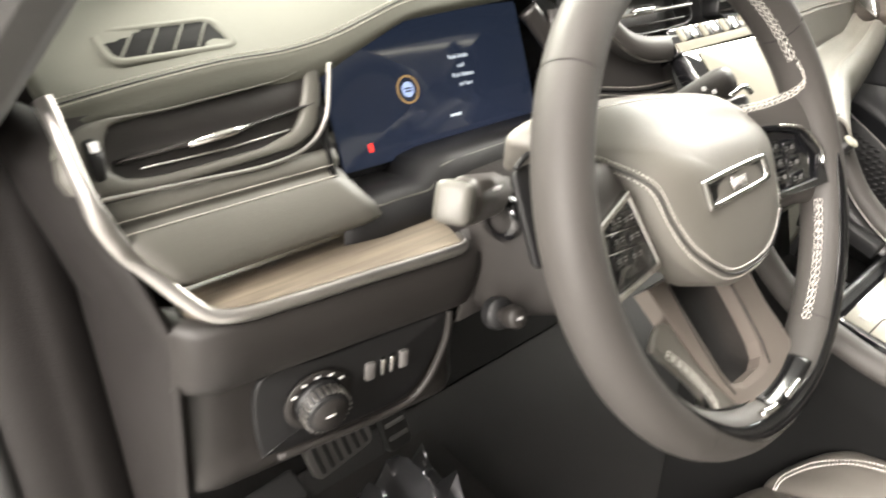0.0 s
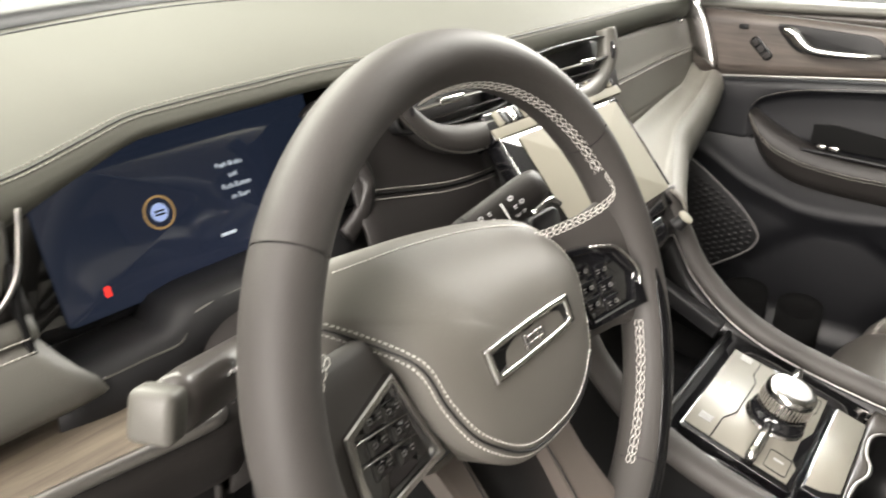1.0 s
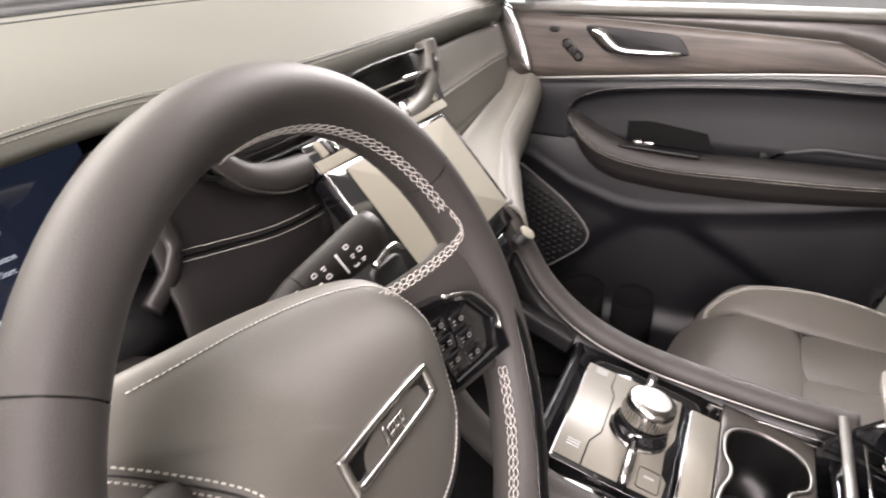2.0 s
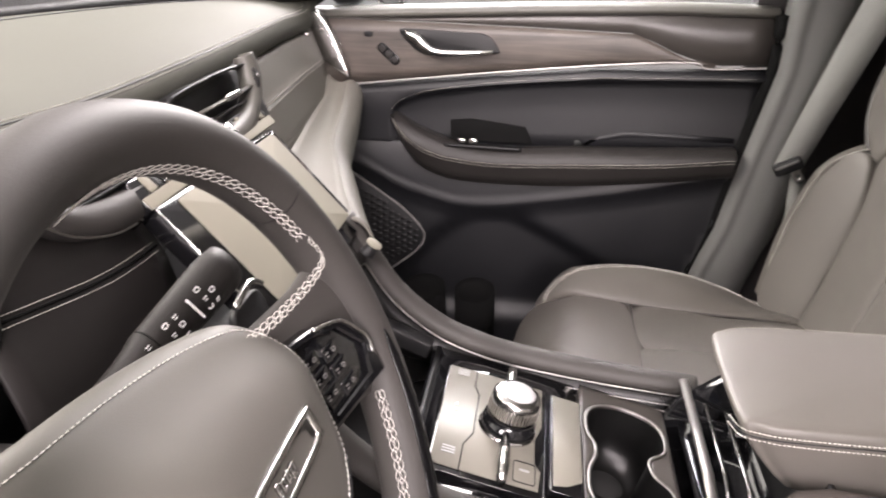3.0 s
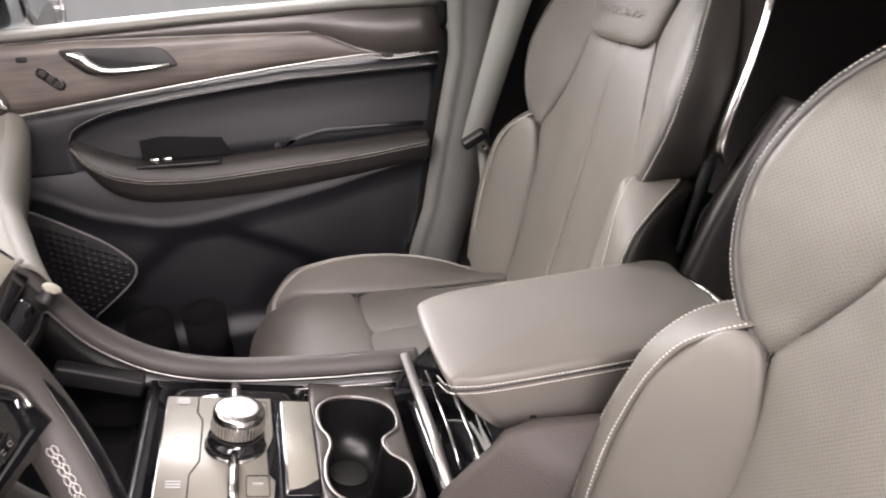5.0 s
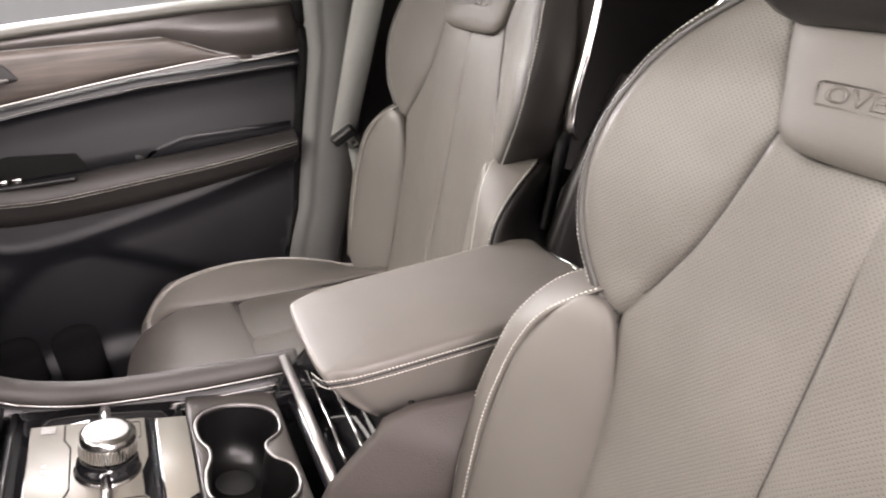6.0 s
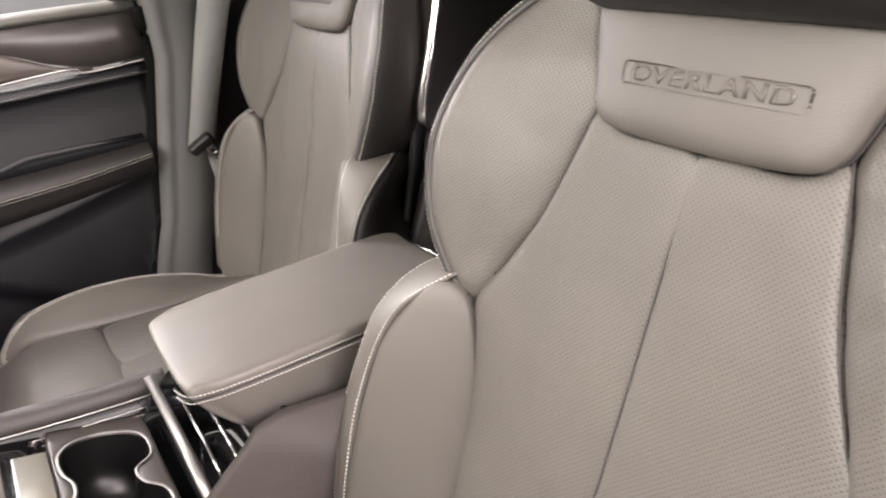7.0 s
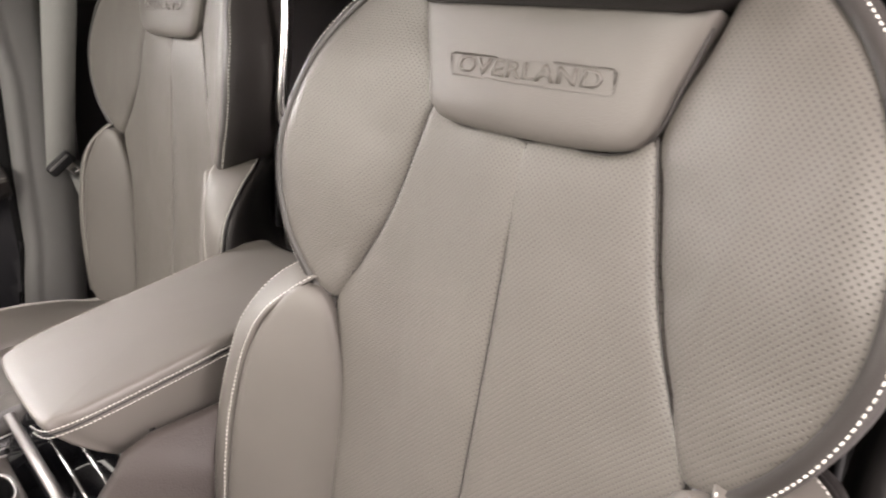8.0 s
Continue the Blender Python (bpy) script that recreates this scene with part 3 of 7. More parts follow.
part("chrome_line", mesh_of(*tube([(x, left_face(x, z) - 0.006, z) for x, z in spline(under_vent, 6)], 0.0016, 8)), BLADE, side_vent, "thin chrome line round the vent")
rows = [[(x, left_face(x, z) - o, z) for z, o in ((0.764, 0.0), (0.745, -0.004), (0.722, -0.002), (0.714, 0.002), (0.710, -0.004))] for x in np.linspace(-0.728, -0.551, 10)]
part("fascia", mesh_of(*slab(rows, 0.004)), BLACK_HIDE, dash, "black fascia round the side vent")

# chrome blade at the dashboard's end, running on under the wood
blade = spline([(-0.736, 0.777, 0.777), (-0.7345, 0.770, 0.764), (-0.733, 0.759, 0.743), (-0.730, 0.747, 0.717), (-0.722, 0.744, 0.694), (-0.710, 0.742, 0.674), (-0.692, 0.728, 0.649), (-0.680, 0.719, 0.6375), (-0.660, 0.711, 0.6345), (-0.62, 0.704, 0.6345), (-0.567, 0.697, 0.6345), (-0.50, 0.687, 0.6345), (-0.481, 0.687, 0.635), (-0.475, 0.700, 0.636)], 8)
part("chrome_blade", mesh_of(*tube(blade, np.interp(np.linspace(0, 1, len(blade)), [0, 0.25, 0.5, 1], [0.0060, 0.0054, 0.0046, 0.0043]), 12, squash=(0.8, 1.25))), BLADE, dash, "satin chrome strip along the dashboard's end and shelf")
shelf_out = spline([(-0.690, 0.752), (-0.678, 0.723), (-0.655, 0.713), (-0.60, 0.7035), (-0.50, 0.6885), (-0.481, 0.692), (-0.462, 0.745), (-0.455, 0.775), (-0.56, 0.782), (-0.66, 0.79)], 5, True)
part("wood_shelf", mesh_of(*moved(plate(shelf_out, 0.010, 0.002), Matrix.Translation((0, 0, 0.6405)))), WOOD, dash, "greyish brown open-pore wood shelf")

# dashboard's end cap and the body side in front of the door
cap = []
for z in np.linspace(0.0, 0.765, 22):
    y0 = np.interp(z, [0.0, 0.40, 0.60, 0.64, 0.70, 0.765], [0.86, 0.755, 0.722, 0.721, 0.738, 0.775])
    cap.append([(-0.700 - 0.02 * s - 0.028 * min(1, max(0, (z - 0.62) / 0.1)), y0 + 0.012 * (1 - s) + 0.13 * s * s, z) for s in np.linspace(0, 1, 8)])
part("end_cap", mesh_of(*slab(cap, 0.006, flip=True)), KICK, dash, "dark plastic cap closing the dashboard's end")
side = []
for z in np.linspace(-0.05, 0.80, 16):
    lean = 0.05 * ((z - 0.35) / 0.45) ** 2
    side.append([(x, y + lean, z) for x, y in spline([(-0.704, 0.90), (-0.716, 0.852), (-0.735, 0.840), (-0.752, 0.842), (-0.775, 0.845), (-0.80, 0.86), (-0.835, 0.865), (-0.85, 0.90), (-0.86, 1.05)], 4)])
structure("wall_side_trim", slab(side, 0.01), KICK, "dark brown-black kick panel and door frame trim", "trim")
for ob in [o for o in bpy.data.objects if o.name.startswith("wall_side_trim")]:
    ob.data.polygons.foreach_set("use_smooth", [True] * len(ob.data.polygons))
seal = thing("door_seal", "black rubber door seal along the body side", "seal")
part("seal_tube", mesh_of(*tube(spline([(-0.80, 0.93, -0.04), (-0.80, 0.868, 0.2), (-0.80, 0.852, 0.42), (-0.797, 0.872, 0.62), (-0.785, 0.90, 0.76)], 8), 0.011, 10)), RUBBER, seal)


# knee panel with the switch field
knee = []
for x in np.linspace(-0.706, -0.452, 18):
    e = 0.020 * max(0, (-0.675 - x) / 0.031) ** 2 + 0.012 * max(0, (x + 0.475) / 0.023) ** 2
    dy = np.interp(x, [-0.70, -0.45], [0.012, -0.022])
    knee.append([(x, y + e + dy, z) for y, z in spline([(0.740, 0.632), (0.709, 0.629), (0.702, 0.618), (0.704, 0.60), (0.714, 0.574), (0.728, 0.566), (0.733, 0.54), (0.738, 0.50), (0.736, 0.482), (0.740, 0.468), (0.760, 0.455), (0.80, 0.45)], 3)])
knee_panel = part("knee_panel", mesh_of(*slab(knee, 0.006)), SOFT, dash, "grained black lower panel")
KF = frame_of((-0.565, 0.7235, 0.522), (1, -0.14, 0), (0, -0.14, 1))
field = spline([(-0.082, 0.040), (-0.02, 0.0425), (0.06, 0.044), (0.088, 0.042), (0.083, 0.012), (0.062, -0.030), (0.03, -0.040), (-0.07, -0.040), (-0.083, -0.03)], 5, True)
switches = part("switch_field", mesh_of(*moved(plate(field, 0.012, 0.002), KF)), DARK, dash, "black switch field")
part("rim", mesh_of(*moved(tube(spline([(0.089, 0.046, 0.001), (0.086, 0.012, 0.003), (0.066, -0.030, 0.004), (0.03, -0.043, 0.004), (-0.07, -0.043, 0.002)], 8), 0.0035, 8), KF)), SOFT, switches)
knob = part("headlight_knob", mesh_of(*moved(lathe([(0.0, 0.022), (0.0165, 0.022), (0.0185, 0.020), (0.0195, 0.008), (0.0215, 0.007), (0.0205, 0.003), (0.0205, 0.0)], 40), KF @ pose(-0.035, 0.004, 0.0))), DARK, switches, "ribbed metal-edged black headlight knob")
part("cap", mesh_of(*moved(lathe([(0.0, 0.0232), (0.0145, 0.0232), (0.0155, 0.0215)], 32), KF @ pose(-0.035, 0.004, 0.0))), SOFT, knob)
part("dial_ring", mesh_of(*moved(lathe([(0.021, 0.0), (0.0285, 0.0005), (0.029, 0.002), (0.0285, 0.0035), (0.022, 0.0030)], 40), KF @ pose(-0.035, 0.004, 0.0))), SOFT, switches)
for k in range(24):
    a = k / 24 * 2 * math.pi
    part("rib", mesh_of(*moved(box_between((0.0187, -0.0009, 0.009), (0.0203, 0.0009, 0.0195), 0.0004), KF @ pose(-0.035, 0.004, 0) @ pose(0, 0, 0, 0, 0, math.degrees(a)))), MATT_METAL, knob)
part("mark", mesh_of(*moved(box_between((-0.004, -0.0008, 0.0232), (0.004, 0.0008, 0.0236), 0.0001), KF @ pose(-0.035, 0.004, 0.0))), WHITE_INK, knob)
for k in range(5):
    a = math.radians(150 - k * 28)
    part("mark", mesh_of(*moved(box_between((-0.0022, -0.0012, 0), (0.0022, 0.0012, 0.0004), 0.0001), KF @ pose(-0.035 + 0.0245 * math.cos(a), 0.004 + 0.0245 * math.sin(a), 0.0036))), WHITE_INK, switches)
for k, (u, w, mat) in enumerate(((0.012, 0.008, GREY_TRIM), (0.0245, 0.0045, CHROME), (0.033, 0.0045, CHROME), (0.0445, 0.008, GREY_TRIM))):
    part("switch", mesh_of(*moved(plate(rounded(w, 0.017, 0.0015, 3, u, 0.012), 0.006, 0.001), KF @ Matrix.Translation((0, 0, 0.004)))), mat, switches)
part("hood_release", mesh_of(*moved(brick_form(0.075, 0.03, 0.014, 0.004), frame_of((-0.655, 0.735, 0.440), (1, -0.1, 0.18), (0, 1, 0.2)))), VOID, dash, "black bonnet release lever")

# instrument display: recessed screen under a dark hood
DF = frame_of((-0.40, 0.809, 0.733), (1, 0, 0), (0, 0.36, 1))
part("display_panel", mesh_of(*moved(plate(spline([(-0.150, 0.05), (-0.156, 0.0), (-0.148, -0.045), (-0.128, -0.066), (0.12, -0.062), (0.16, -0.05), (0.16, 0.06), (0.10, 0.075), (-0.05, 0.078), (-0.11, 0.066)], 5, True), 0.006, 0.001), DF)), GLOSS, dash, "dark glossy surround of the instrument display")
SCREEN = surface("display_glass", (0.012, 0.014, 0.026), 0.12, blotch=0.02, coat=0.4)
sn = SCREEN.node_tree.nodes["Principled BSDF"]
sn.inputs["Emission Color"].default_value = (0.09, 0.12, 0.22, 1)
sn.inputs["Emission Strength"].default_value = 0.15
screen = part("display", mesh_of(*moved(plate(rounded(0.246, 0.119, 0.004, 4, 0.004, -0.0015), 0.003, 0.0006), DF @ Matrix.Translation((0, 0, 0.002)))), SCREEN, dash, "lit dark blue instrument display")
part("display_lip", mesh_of(*tube(spline([(-0.529, 0.733, 0.668), (-0.500, 0.733, 0.668), (-0.475, 0.733, 0.668), (-0.463, 0.737, 0.678), (-0.44, 0.739, 0.683), (-0.33, 0.741, 0.684), (-0.24, 0.742, 0.684)], 8), 0.0011, 8)), FASCIA, dash)
lip_rows = []
for x, z0, yf in ((-0.556, 0.668, 0.742), (-0.54, 0.668, 0.738), (-0.525, 0.668, 0.735), (-0.476, 0.668, 0.735), (-0.462, 0.680, 0.738), (-0.44, 0.683, 0.740), (-0.33, 0.684, 0.742), (-0.23, 0.684, 0.744)):
    lip_rows.append([(x, yf + 0.001, z0 - 0.05), (x, yf, z0), (x, yf + 0.02, z0 + 0.0), (x, 0.794, z0 - 0.004)])
part("display_shelf", mesh_of(*slab(lip_rows, 0.003)), DARK, dash, "dark shelf below the instrument display")
hood_side = [[(-0.552 - 0.006 * math.sin(k * math.pi / 6), left_face(0, z) - 0.006 + d * 0.066, z + d * 0.012) for d in (0, 0.25, 0.6, 1)] for k, z in enumerate(np.linspace(0.742, 0.664, 7))]
part("hood_side", mesh_of(*slab(hood_side, 0.004, flip=True)), VOID, dash)


def text_on(words, m, size, mat, parent, name="writing"):
    data = bpy.data.curves.new(name, "FONT")
    data.body, data.size, data.align_x, data.align_y = words, size, "CENTER", "CENTER"
    data.extrude = 0.0001
    data.materials.append(mat)
    ob = new(name, data)
    ob.matrix_world = m
    ob.parent = parent
    return ob


LIT_WHITE = glow("lit_white", (0.85, 0.9, 1.0), 0.9)
LIT_RED = glow("lit_red", (1.0, 0.04, 0.03), 1.6)
LIT_GOLD = glow("lit_gold", (0.75, 0.45, 0.18), 0.55)
for k, words in enumerate(("Push Brake", "and", "Push Button", "to Start")):
    text_on(words, DF @ Matrix.Translation((0.034 + 0.001 * k, 0.0155 - 0.0085 * k, 0.0024)), 0.0056, LIT_WHITE, screen)
part("start_ring", mesh_of(*moved(ring_plate([(0.0125 * math.cos(a), 0.0125 * math.sin(a)) for a in np.linspace(0, 2 * math.pi, 32, endpoint=False)], [(0.0108 * math.cos(a), 0.0108 * math.sin(a)) for a in np.linspace(0, 2 * math.pi, 32, endpoint=False)], 0.0003, 0.0001), DF @ Matrix.Translation((-0.034, -0.005, 0.0024)))), LIT_GOLD, screen, "lit gold ring round the start symbol")
part("start_button", mesh_of(*moved(plate([(0.0068 * math.cos(a), 0.0068 * math.sin(a)) for a in np.linspace(0, 2 * math.pi, 24, endpoint=False)], 0.0003, 0.0001), DF @ Matrix.Translation((-0.034, -0.005, 0.0024)))), glow("lit_blue", (0.5, 0.6, 1.0), 0.9), screen, "lit start symbol")
part("mark", mesh_of(*moved(box_between((-0.004, -0.0007, 0), (0.004, 0.0007, 0.0003), 0.0001), DF @ Matrix.Translation((-0.034, -0.004, 0.0026)))), DARK, screen)
part("mark", mesh_of(*moved(box_between((-0.004, -0.0007, 0), (0.004, 0.0007, 0.0003), 0.0001), DF @ Matrix.Translation((-0.034, -0.0065, 0.0026)))), DARK, screen)
part("belt_warning", mesh_of(*moved(plate(rounded(0.0042, 0.0075, 0.0012, 3), 0.0003, 0.0001), DF @ Matrix.Translation((-0.088, -0.0457, 0.0024)))), LIT_RED, screen, "lit red belt warning lamp")
part("mark", mesh_of(*moved(box_between((-0.007, -0.0012, 0), (0.007, 0.0012, 0.0003), 0.0001), DF @ Matrix.Translation((0.016, -0.036, 0.0024)))), LIT_WHITE, screen)

# dark leather between the display and the centre stack
mid = []
for x in np.linspace(-0.300, -0.105, 10):
    mid.append([(x, y, z) for y, z in ((0.76, 0.79), (0.752, 0.76), (0.744, 0.735), (0.738, 0.72), (0.7355, 0.712), (0.732, 0.704), (0.724, 0.69), (0.716, 0.66), (0.715, 0.62), (0.72, 0.56))])
mid_roll = part("leather_roll", mesh_of(*slab(mid, 0.004)), BLACK_HIDE, dash, "dark leather beside the centre screen")
hood_end = spline([(-0.318, 0.772, 0.790), (-0.300, 0.762, 0.766), (-0.287, 0.750, 0.742), (-0.284, 0.742, 0.721), (-0.294, 0.738, 0.705), (-0.312, 0.738, 0.690)], 6)
part("hood_edge", mesh_of(*tube(hood_end, 0.0085, 10, squash=(0.8, 1.1))), BLACK_HIDE, dash, "rounded end of the display hood")
roll_line = spline([(-0.285, 0.7225), (-0.228, 0.7115), (-0.190, 0.7050), (-0.154, 0.7015), (-0.110, 0.7005)], 6)
for up_ in (0.0042, -0.0042):
    part("stitching", mesh_of(*stitches(drape([(x, 0.72, z + up_) for x, z in roll_line], mid_roll.data, (0, -1, 0.25), 0.0005), (0, -1, 0.25), 0.0030, 0.0009, 0.0004), smooth=False), THREAD_GREY, mid_roll, "pale thread stitching")
part("seam", mesh_of(*tube(drape([(x, 0.72, z) for x, z in roll_line], mid_roll.data, (0, -1, 0.25), 0.0003), 0.0012, 6)), VOID, mid_roll)

# centre vents, chrome key row and filmed screen
CF = frame_of((0.015, 0.742, 0.768), (1, 0, 0), (0, 0.3, 1))


def centre_vent(u0, u1, s):
    """s: the side on which the bracket-shaped surround closes the vent."""
    cx, half = (u0 + u1) / 2, (u1 - u0) / 2
    vm = CF @ Matrix.Translation((cx, 0.012, 0))
    slot = [(-half, 0.018), (half, 0.020), (half + 0.004 * s, 0.0), (half - 0.012, -0.020), (-half + 0.012, -0.020), (-half + 0.004 * s, 0.0)]
    slot = spline(slot, 4, True)
    vent = part("air_vent", mesh_of(*moved(ring_plate(slot * np.array((1.03, 1.15)), slot, 0.02, 0.0015), vm)), DARK, dash, "centre air vent")
    part("well", mesh_of(*moved(plate(rounded(2 * half, 0.045, 0.008), 0.003, 0.001), vm @ Matrix.Translation((0, 0, -0.022)))), DARK, vent)
    part("slat", mesh_of(*moved(tube([(-half + 0.004, -0.004, 0.0), (0, -0.003, 0.001), (half - 0.004, -0.002, 0.0)], 0.0022, 8, squash=(2.4, 0.8), up=(0, 1, 0)), vm)), FASCIA, vent)
    part("slat", mesh_of(*moved(tube([(-half + 0.014, -0.015, -0.003), (0, -0.0145, -0.002), (half - 0.016, -0.014, -0.003)], 0.0018, 8, squash=(2.2, 0.7), up=(0, 1, 0)), vm)), SOFT, vent)
    part("tab", mesh_of(*moved(brick_form(0.036, 0.007, 0.008, 0.0022), vm @ pose(s * 0.018, -0.002, 0.003))), CHROME, vent, "chrome vent tab")
    outer = spline([(half + 0.002, 0.031), (half + 0.007, 0.019), (half + 0.005, 0.001), (half - 0.010, -0.018), (half - 0.034, -0.037), (half - 0.068, -0.050), (half - 0.10, -0.054), (half - 0.14, -0.053)], 6)
    inner = spline([(half - 0.006, 0.030), (half - 0.008, 0.016), (half - 0.012, 0.003), (half - 0.022, -0.008), (half - 0.040, -0.018), (half - 0.065, -0.024), (half - 0.10, -0.028), (half - 0.14, -0.030)], 6)
    if s > 0:
        outer = outer + np.stack([np.interp(np.arange(len(outer)), [0, 10, 22], [0.011, 0.010, 0.0]), np.zeros(len(outer))], 1)
    rows_s = []
    for a, b in zip(outer, inner):
        rows_s.append([(s * (a[0] + (b[0] - a[0]) * k), a[1] + (b[1] - a[1]) * k, h) for k, h in ((0, -0.012), (0.02, 0.001), (0.12, 0.005), (0.5, 0.0065), (0.85, 0.004), (1.0, -0.010))])
    # The left surround gets a darker material to stand for its shade.
    part("surround", mesh_of(*moved(slab(rows_s, 0.002, flip=s > 0), vm)), FASCIA if s > 0 else RIM, vent, "curved surround of the vent, the left one darkened for shade")
    part("chrome_line", mesh_of(*moved(tube([(s * (q[0] + 0.0012), q[1] - 0.0012, 0.002) for q in outer[8:]], 0.0011, 6), vm)), MATT_METAL, vent)
    tw = part("thumb_wheel", mesh_of(*moved(plate(rounded(0.007, 0.024, 0.003, 4), 0.004, 0.001, 2, 0.002), vm @ pose(s * (half - 0.004), 0.004, 0.008, 0, 0, s * -16))), DARK, vent)
    part("mark", mesh_of(*moved(plate(rounded(0.0045, 0.005, 0.001, 3), 0.002, 0.0005), vm @ pose(s * (half - 0.003), 0.007, 0.0105, 0, 0, s * -16))), CHROME, tw)
    return vent


centre_vent(-0.252, -0.085, -1)
centre_vent(-0.02, 0.150, 1)
back_c = [[(x, 0.776, 0.80), (x, 0.770, 0.775), (x, 0.756, 0.745), (x, 0.75, 0.73)] for x in np.linspace(-0.27, 0.22, 8)]
part("fascia", mesh_of(*slab(back_c, 0.004)), DARK, dash)

BF = frame_of((0.018, 0.7285, 0.7445), (1, 0.02, 0), (0, 0.92, 1))
keys = part("key_panel", mesh_of(*moved(plate(rounded(0.290, 0.030, 0.003, 4, 0, 0.002), 0.03, 0.0015), BF)), GLOSS, dash, "glossy black panel with a row of keys")
part("film", mesh_of(*moved(plate(rounded(0.290, 0.011, 0.001, 3, 0, -0.0068), 0.002, 0.0004), BF @ Matrix.Translation((0, 0, 0.0015)))), FILM, keys, "cream protective film")
for k in range(11):
    u = -0.125 + k * 0.025
    part("key", mesh_of(*moved(plate(rounded(0.0085, 0.0165, 0.0015, 3, u, 0.0075), 0.005, 0.001), BF @ pose(0, 0, 0.0035, -4, 0, 0))), FILM if k % 2 == 0 else CHROME, keys, "filmed pale key" if k % 2 == 0 else "chrome key")
    part("key", mesh_of(*moved(plate(rounded(0.0065, 0.0150, 0.0015, 3, u + 0.0105, 0.0075), 0.005, 0.001), BF @ pose(0, 0, 0.0028, -4, 0, 0))), DARK, keys)
SF = frame_of((0.012, 0.672, 0.683), (1, 0.02, -0.015), (0, 0.92, 1))
stack = part("centre_screen", mesh_of(*moved(plate(rounded(0.275, 0.148, 0.006), 0.018, 0.002), SF @ Matrix.Translation((0.0, -0.004, 0)))), GLOSS, dash, "glossy black screen body")
part("film", mesh_of(*moved(plate(rounded(0.232, 0.124, 0.003, 4, 0.010, 0.003), 0.001, 0.0004), SF @ Matrix.Translation((0, 0, 0.0015)))), FILM, stack, "cream protective film over the screen")
part("chrome_line", mesh_of(*moved(tube([(-0.139, 0.07, 0.001), (-0.139, -0.078, 0.001)], 0.0011, 8), SF)), CHROME, stack)
lower_stack = [[(x, 0.625, 0.622), (x, 0.61, 0.600), (x, 0.615, 0.57), (x, 0.635, 0.53), (x, 0.66, 0.50)] for x in np.linspace(-0.12, 0.14, 6)]
part("climate_panel", mesh_of(*slab(lower_stack, 0.006)), GLOSS, dash, "glossy black climate panel")
for u in (-0.105, 0.108):
    kn = part("volume_knob", mesh_of(*moved(lathe([(0.0, 0.014), (0.0065, 0.014), (0.0078, 0.0125), (0.008, 0.0), (0.0095, 0.0)], 28), frame_of((u, 0.606, 0.606), (1, 0, 0), (0, 0.9, 0.6)))), DARK, dash, "knurled dark knob")
    part("cap", mesh_of(*moved(lathe([(0.0, 0.0158), (0.0085, 0.0158), (0.0095, 0.0148), (0.0095, 0.0138)], 24), frame_of((u, 0.606, 0.606), (1, 0, 0), (0, 0.9, 0.6)))), FILM, kn, "filmed pale cap")

# passenger side of the fascia
right_prof = [(0.030, -0.030), (0.012, -0.031), (0.004, -0.034), (-0.004, -0.050), (-0.012, -0.072), (-0.016, -0.080), (-0.0145, -0.0835), (-0.017, -0.0865), (-0.019, -0.096), (-0.022, -0.110), (-0.026, -0.126), (-0.028, -0.136), (-0.026, -0.141), (-0.008, -0.145)]
# Paler than the rest of the dash; the light is in the colour.
rf = dash_loft("fascia", np.linspace(0.185, 0.745, 16), right_prof, LIT_PAD, dash, "stitched leather in front of the passenger, paled to stand for light")
for dz, dy in ((-0.0800, -0.0172), (-0.0868, -0.0178)):
    line = [(x, edge_at(x)[0] + dy, edge_at(x)[1] + dz) for x in np.linspace(0.19, 0.72, 40)]
    part("stitching", mesh_of(*stitches(drape(line, rf.data, (0, -0.95, 0.3), 0.0005), (0, -0.9, 0.3), 0.0032, 0.0009, 0.0005), smooth=False), THREAD_GREY, rf, "pale thread stitching")
SHELF_FRONT = spline([(0.740, 0.788, 0.676), (0.70, 0.782, 0.662), (0.64, 0.772, 0.650), (0.54, 0.755, 0.642), (0.44, 0.735, 0.640), (0.37, 0.714, 0.639), (0.31, 0.692, 0.638), (0.24, 0.668, 0.637), (0.17, 0.642, 0.636), (0.13, 0.626, 0.635)], 4)
shelf_rows, glove_rows, skirt_rows = [], [], []
for x, y, z in SHELF_FRONT:
    drop = 0.018 * min(1.0, max(0.0, (0.745 - x) / 0.45))
    yb, zb = edge_at(x)[0] - 0.023 - 0.25 * drop, max(z + 0.008, edge_at(x)[1] - 0.136 - drop)
    skirt_rows.append([(x, edge_at(x)[0] - 0.0265, edge_at(x)[1] - 0.134), (x, (yb - 0.004 + edge_at(x)[0] - 0.0265) / 2, (zb + edge_at(x)[1] - 0.134) / 2), (x, yb - 0.004, zb + 0.001), (x, yb + 0.004, zb - 0.003)])
    shelf_rows.append([(x, y + (yb - y) * k, z + (zb - z) * k - 0.010 * math.sin(math.pi * k)) for k in np.linspace(1, 0, 8)])
    glove_rows.append([(x, y + dy, z + dz) for dy, dz in spline([(0.012, -0.006), (0.001, -0.001), (-0.006, -0.003), (-0.015, -0.012), (-0.020, -0.030), (-0.017, -0.055), (-0.006, -0.095), (0.012, -0.15), (0.030, -0.20), (0.045, -0.228), (0.09, -0.235)], 3)])
part("shelf", mesh_of(*slab(shelf_rows, 0.004)), SHELF_SKIN, dash, "pale shelf before the passenger")
part("fascia_foot", mesh_of(*slab(skirt_rows, 0.003, flip=True)), LIT_PAD, rf)
glove = part("glove_box", mesh_of(*slab(glove_rows, 0.004)), LIT_PAD, dash, "grey padded glove box front, paled to stand for light")
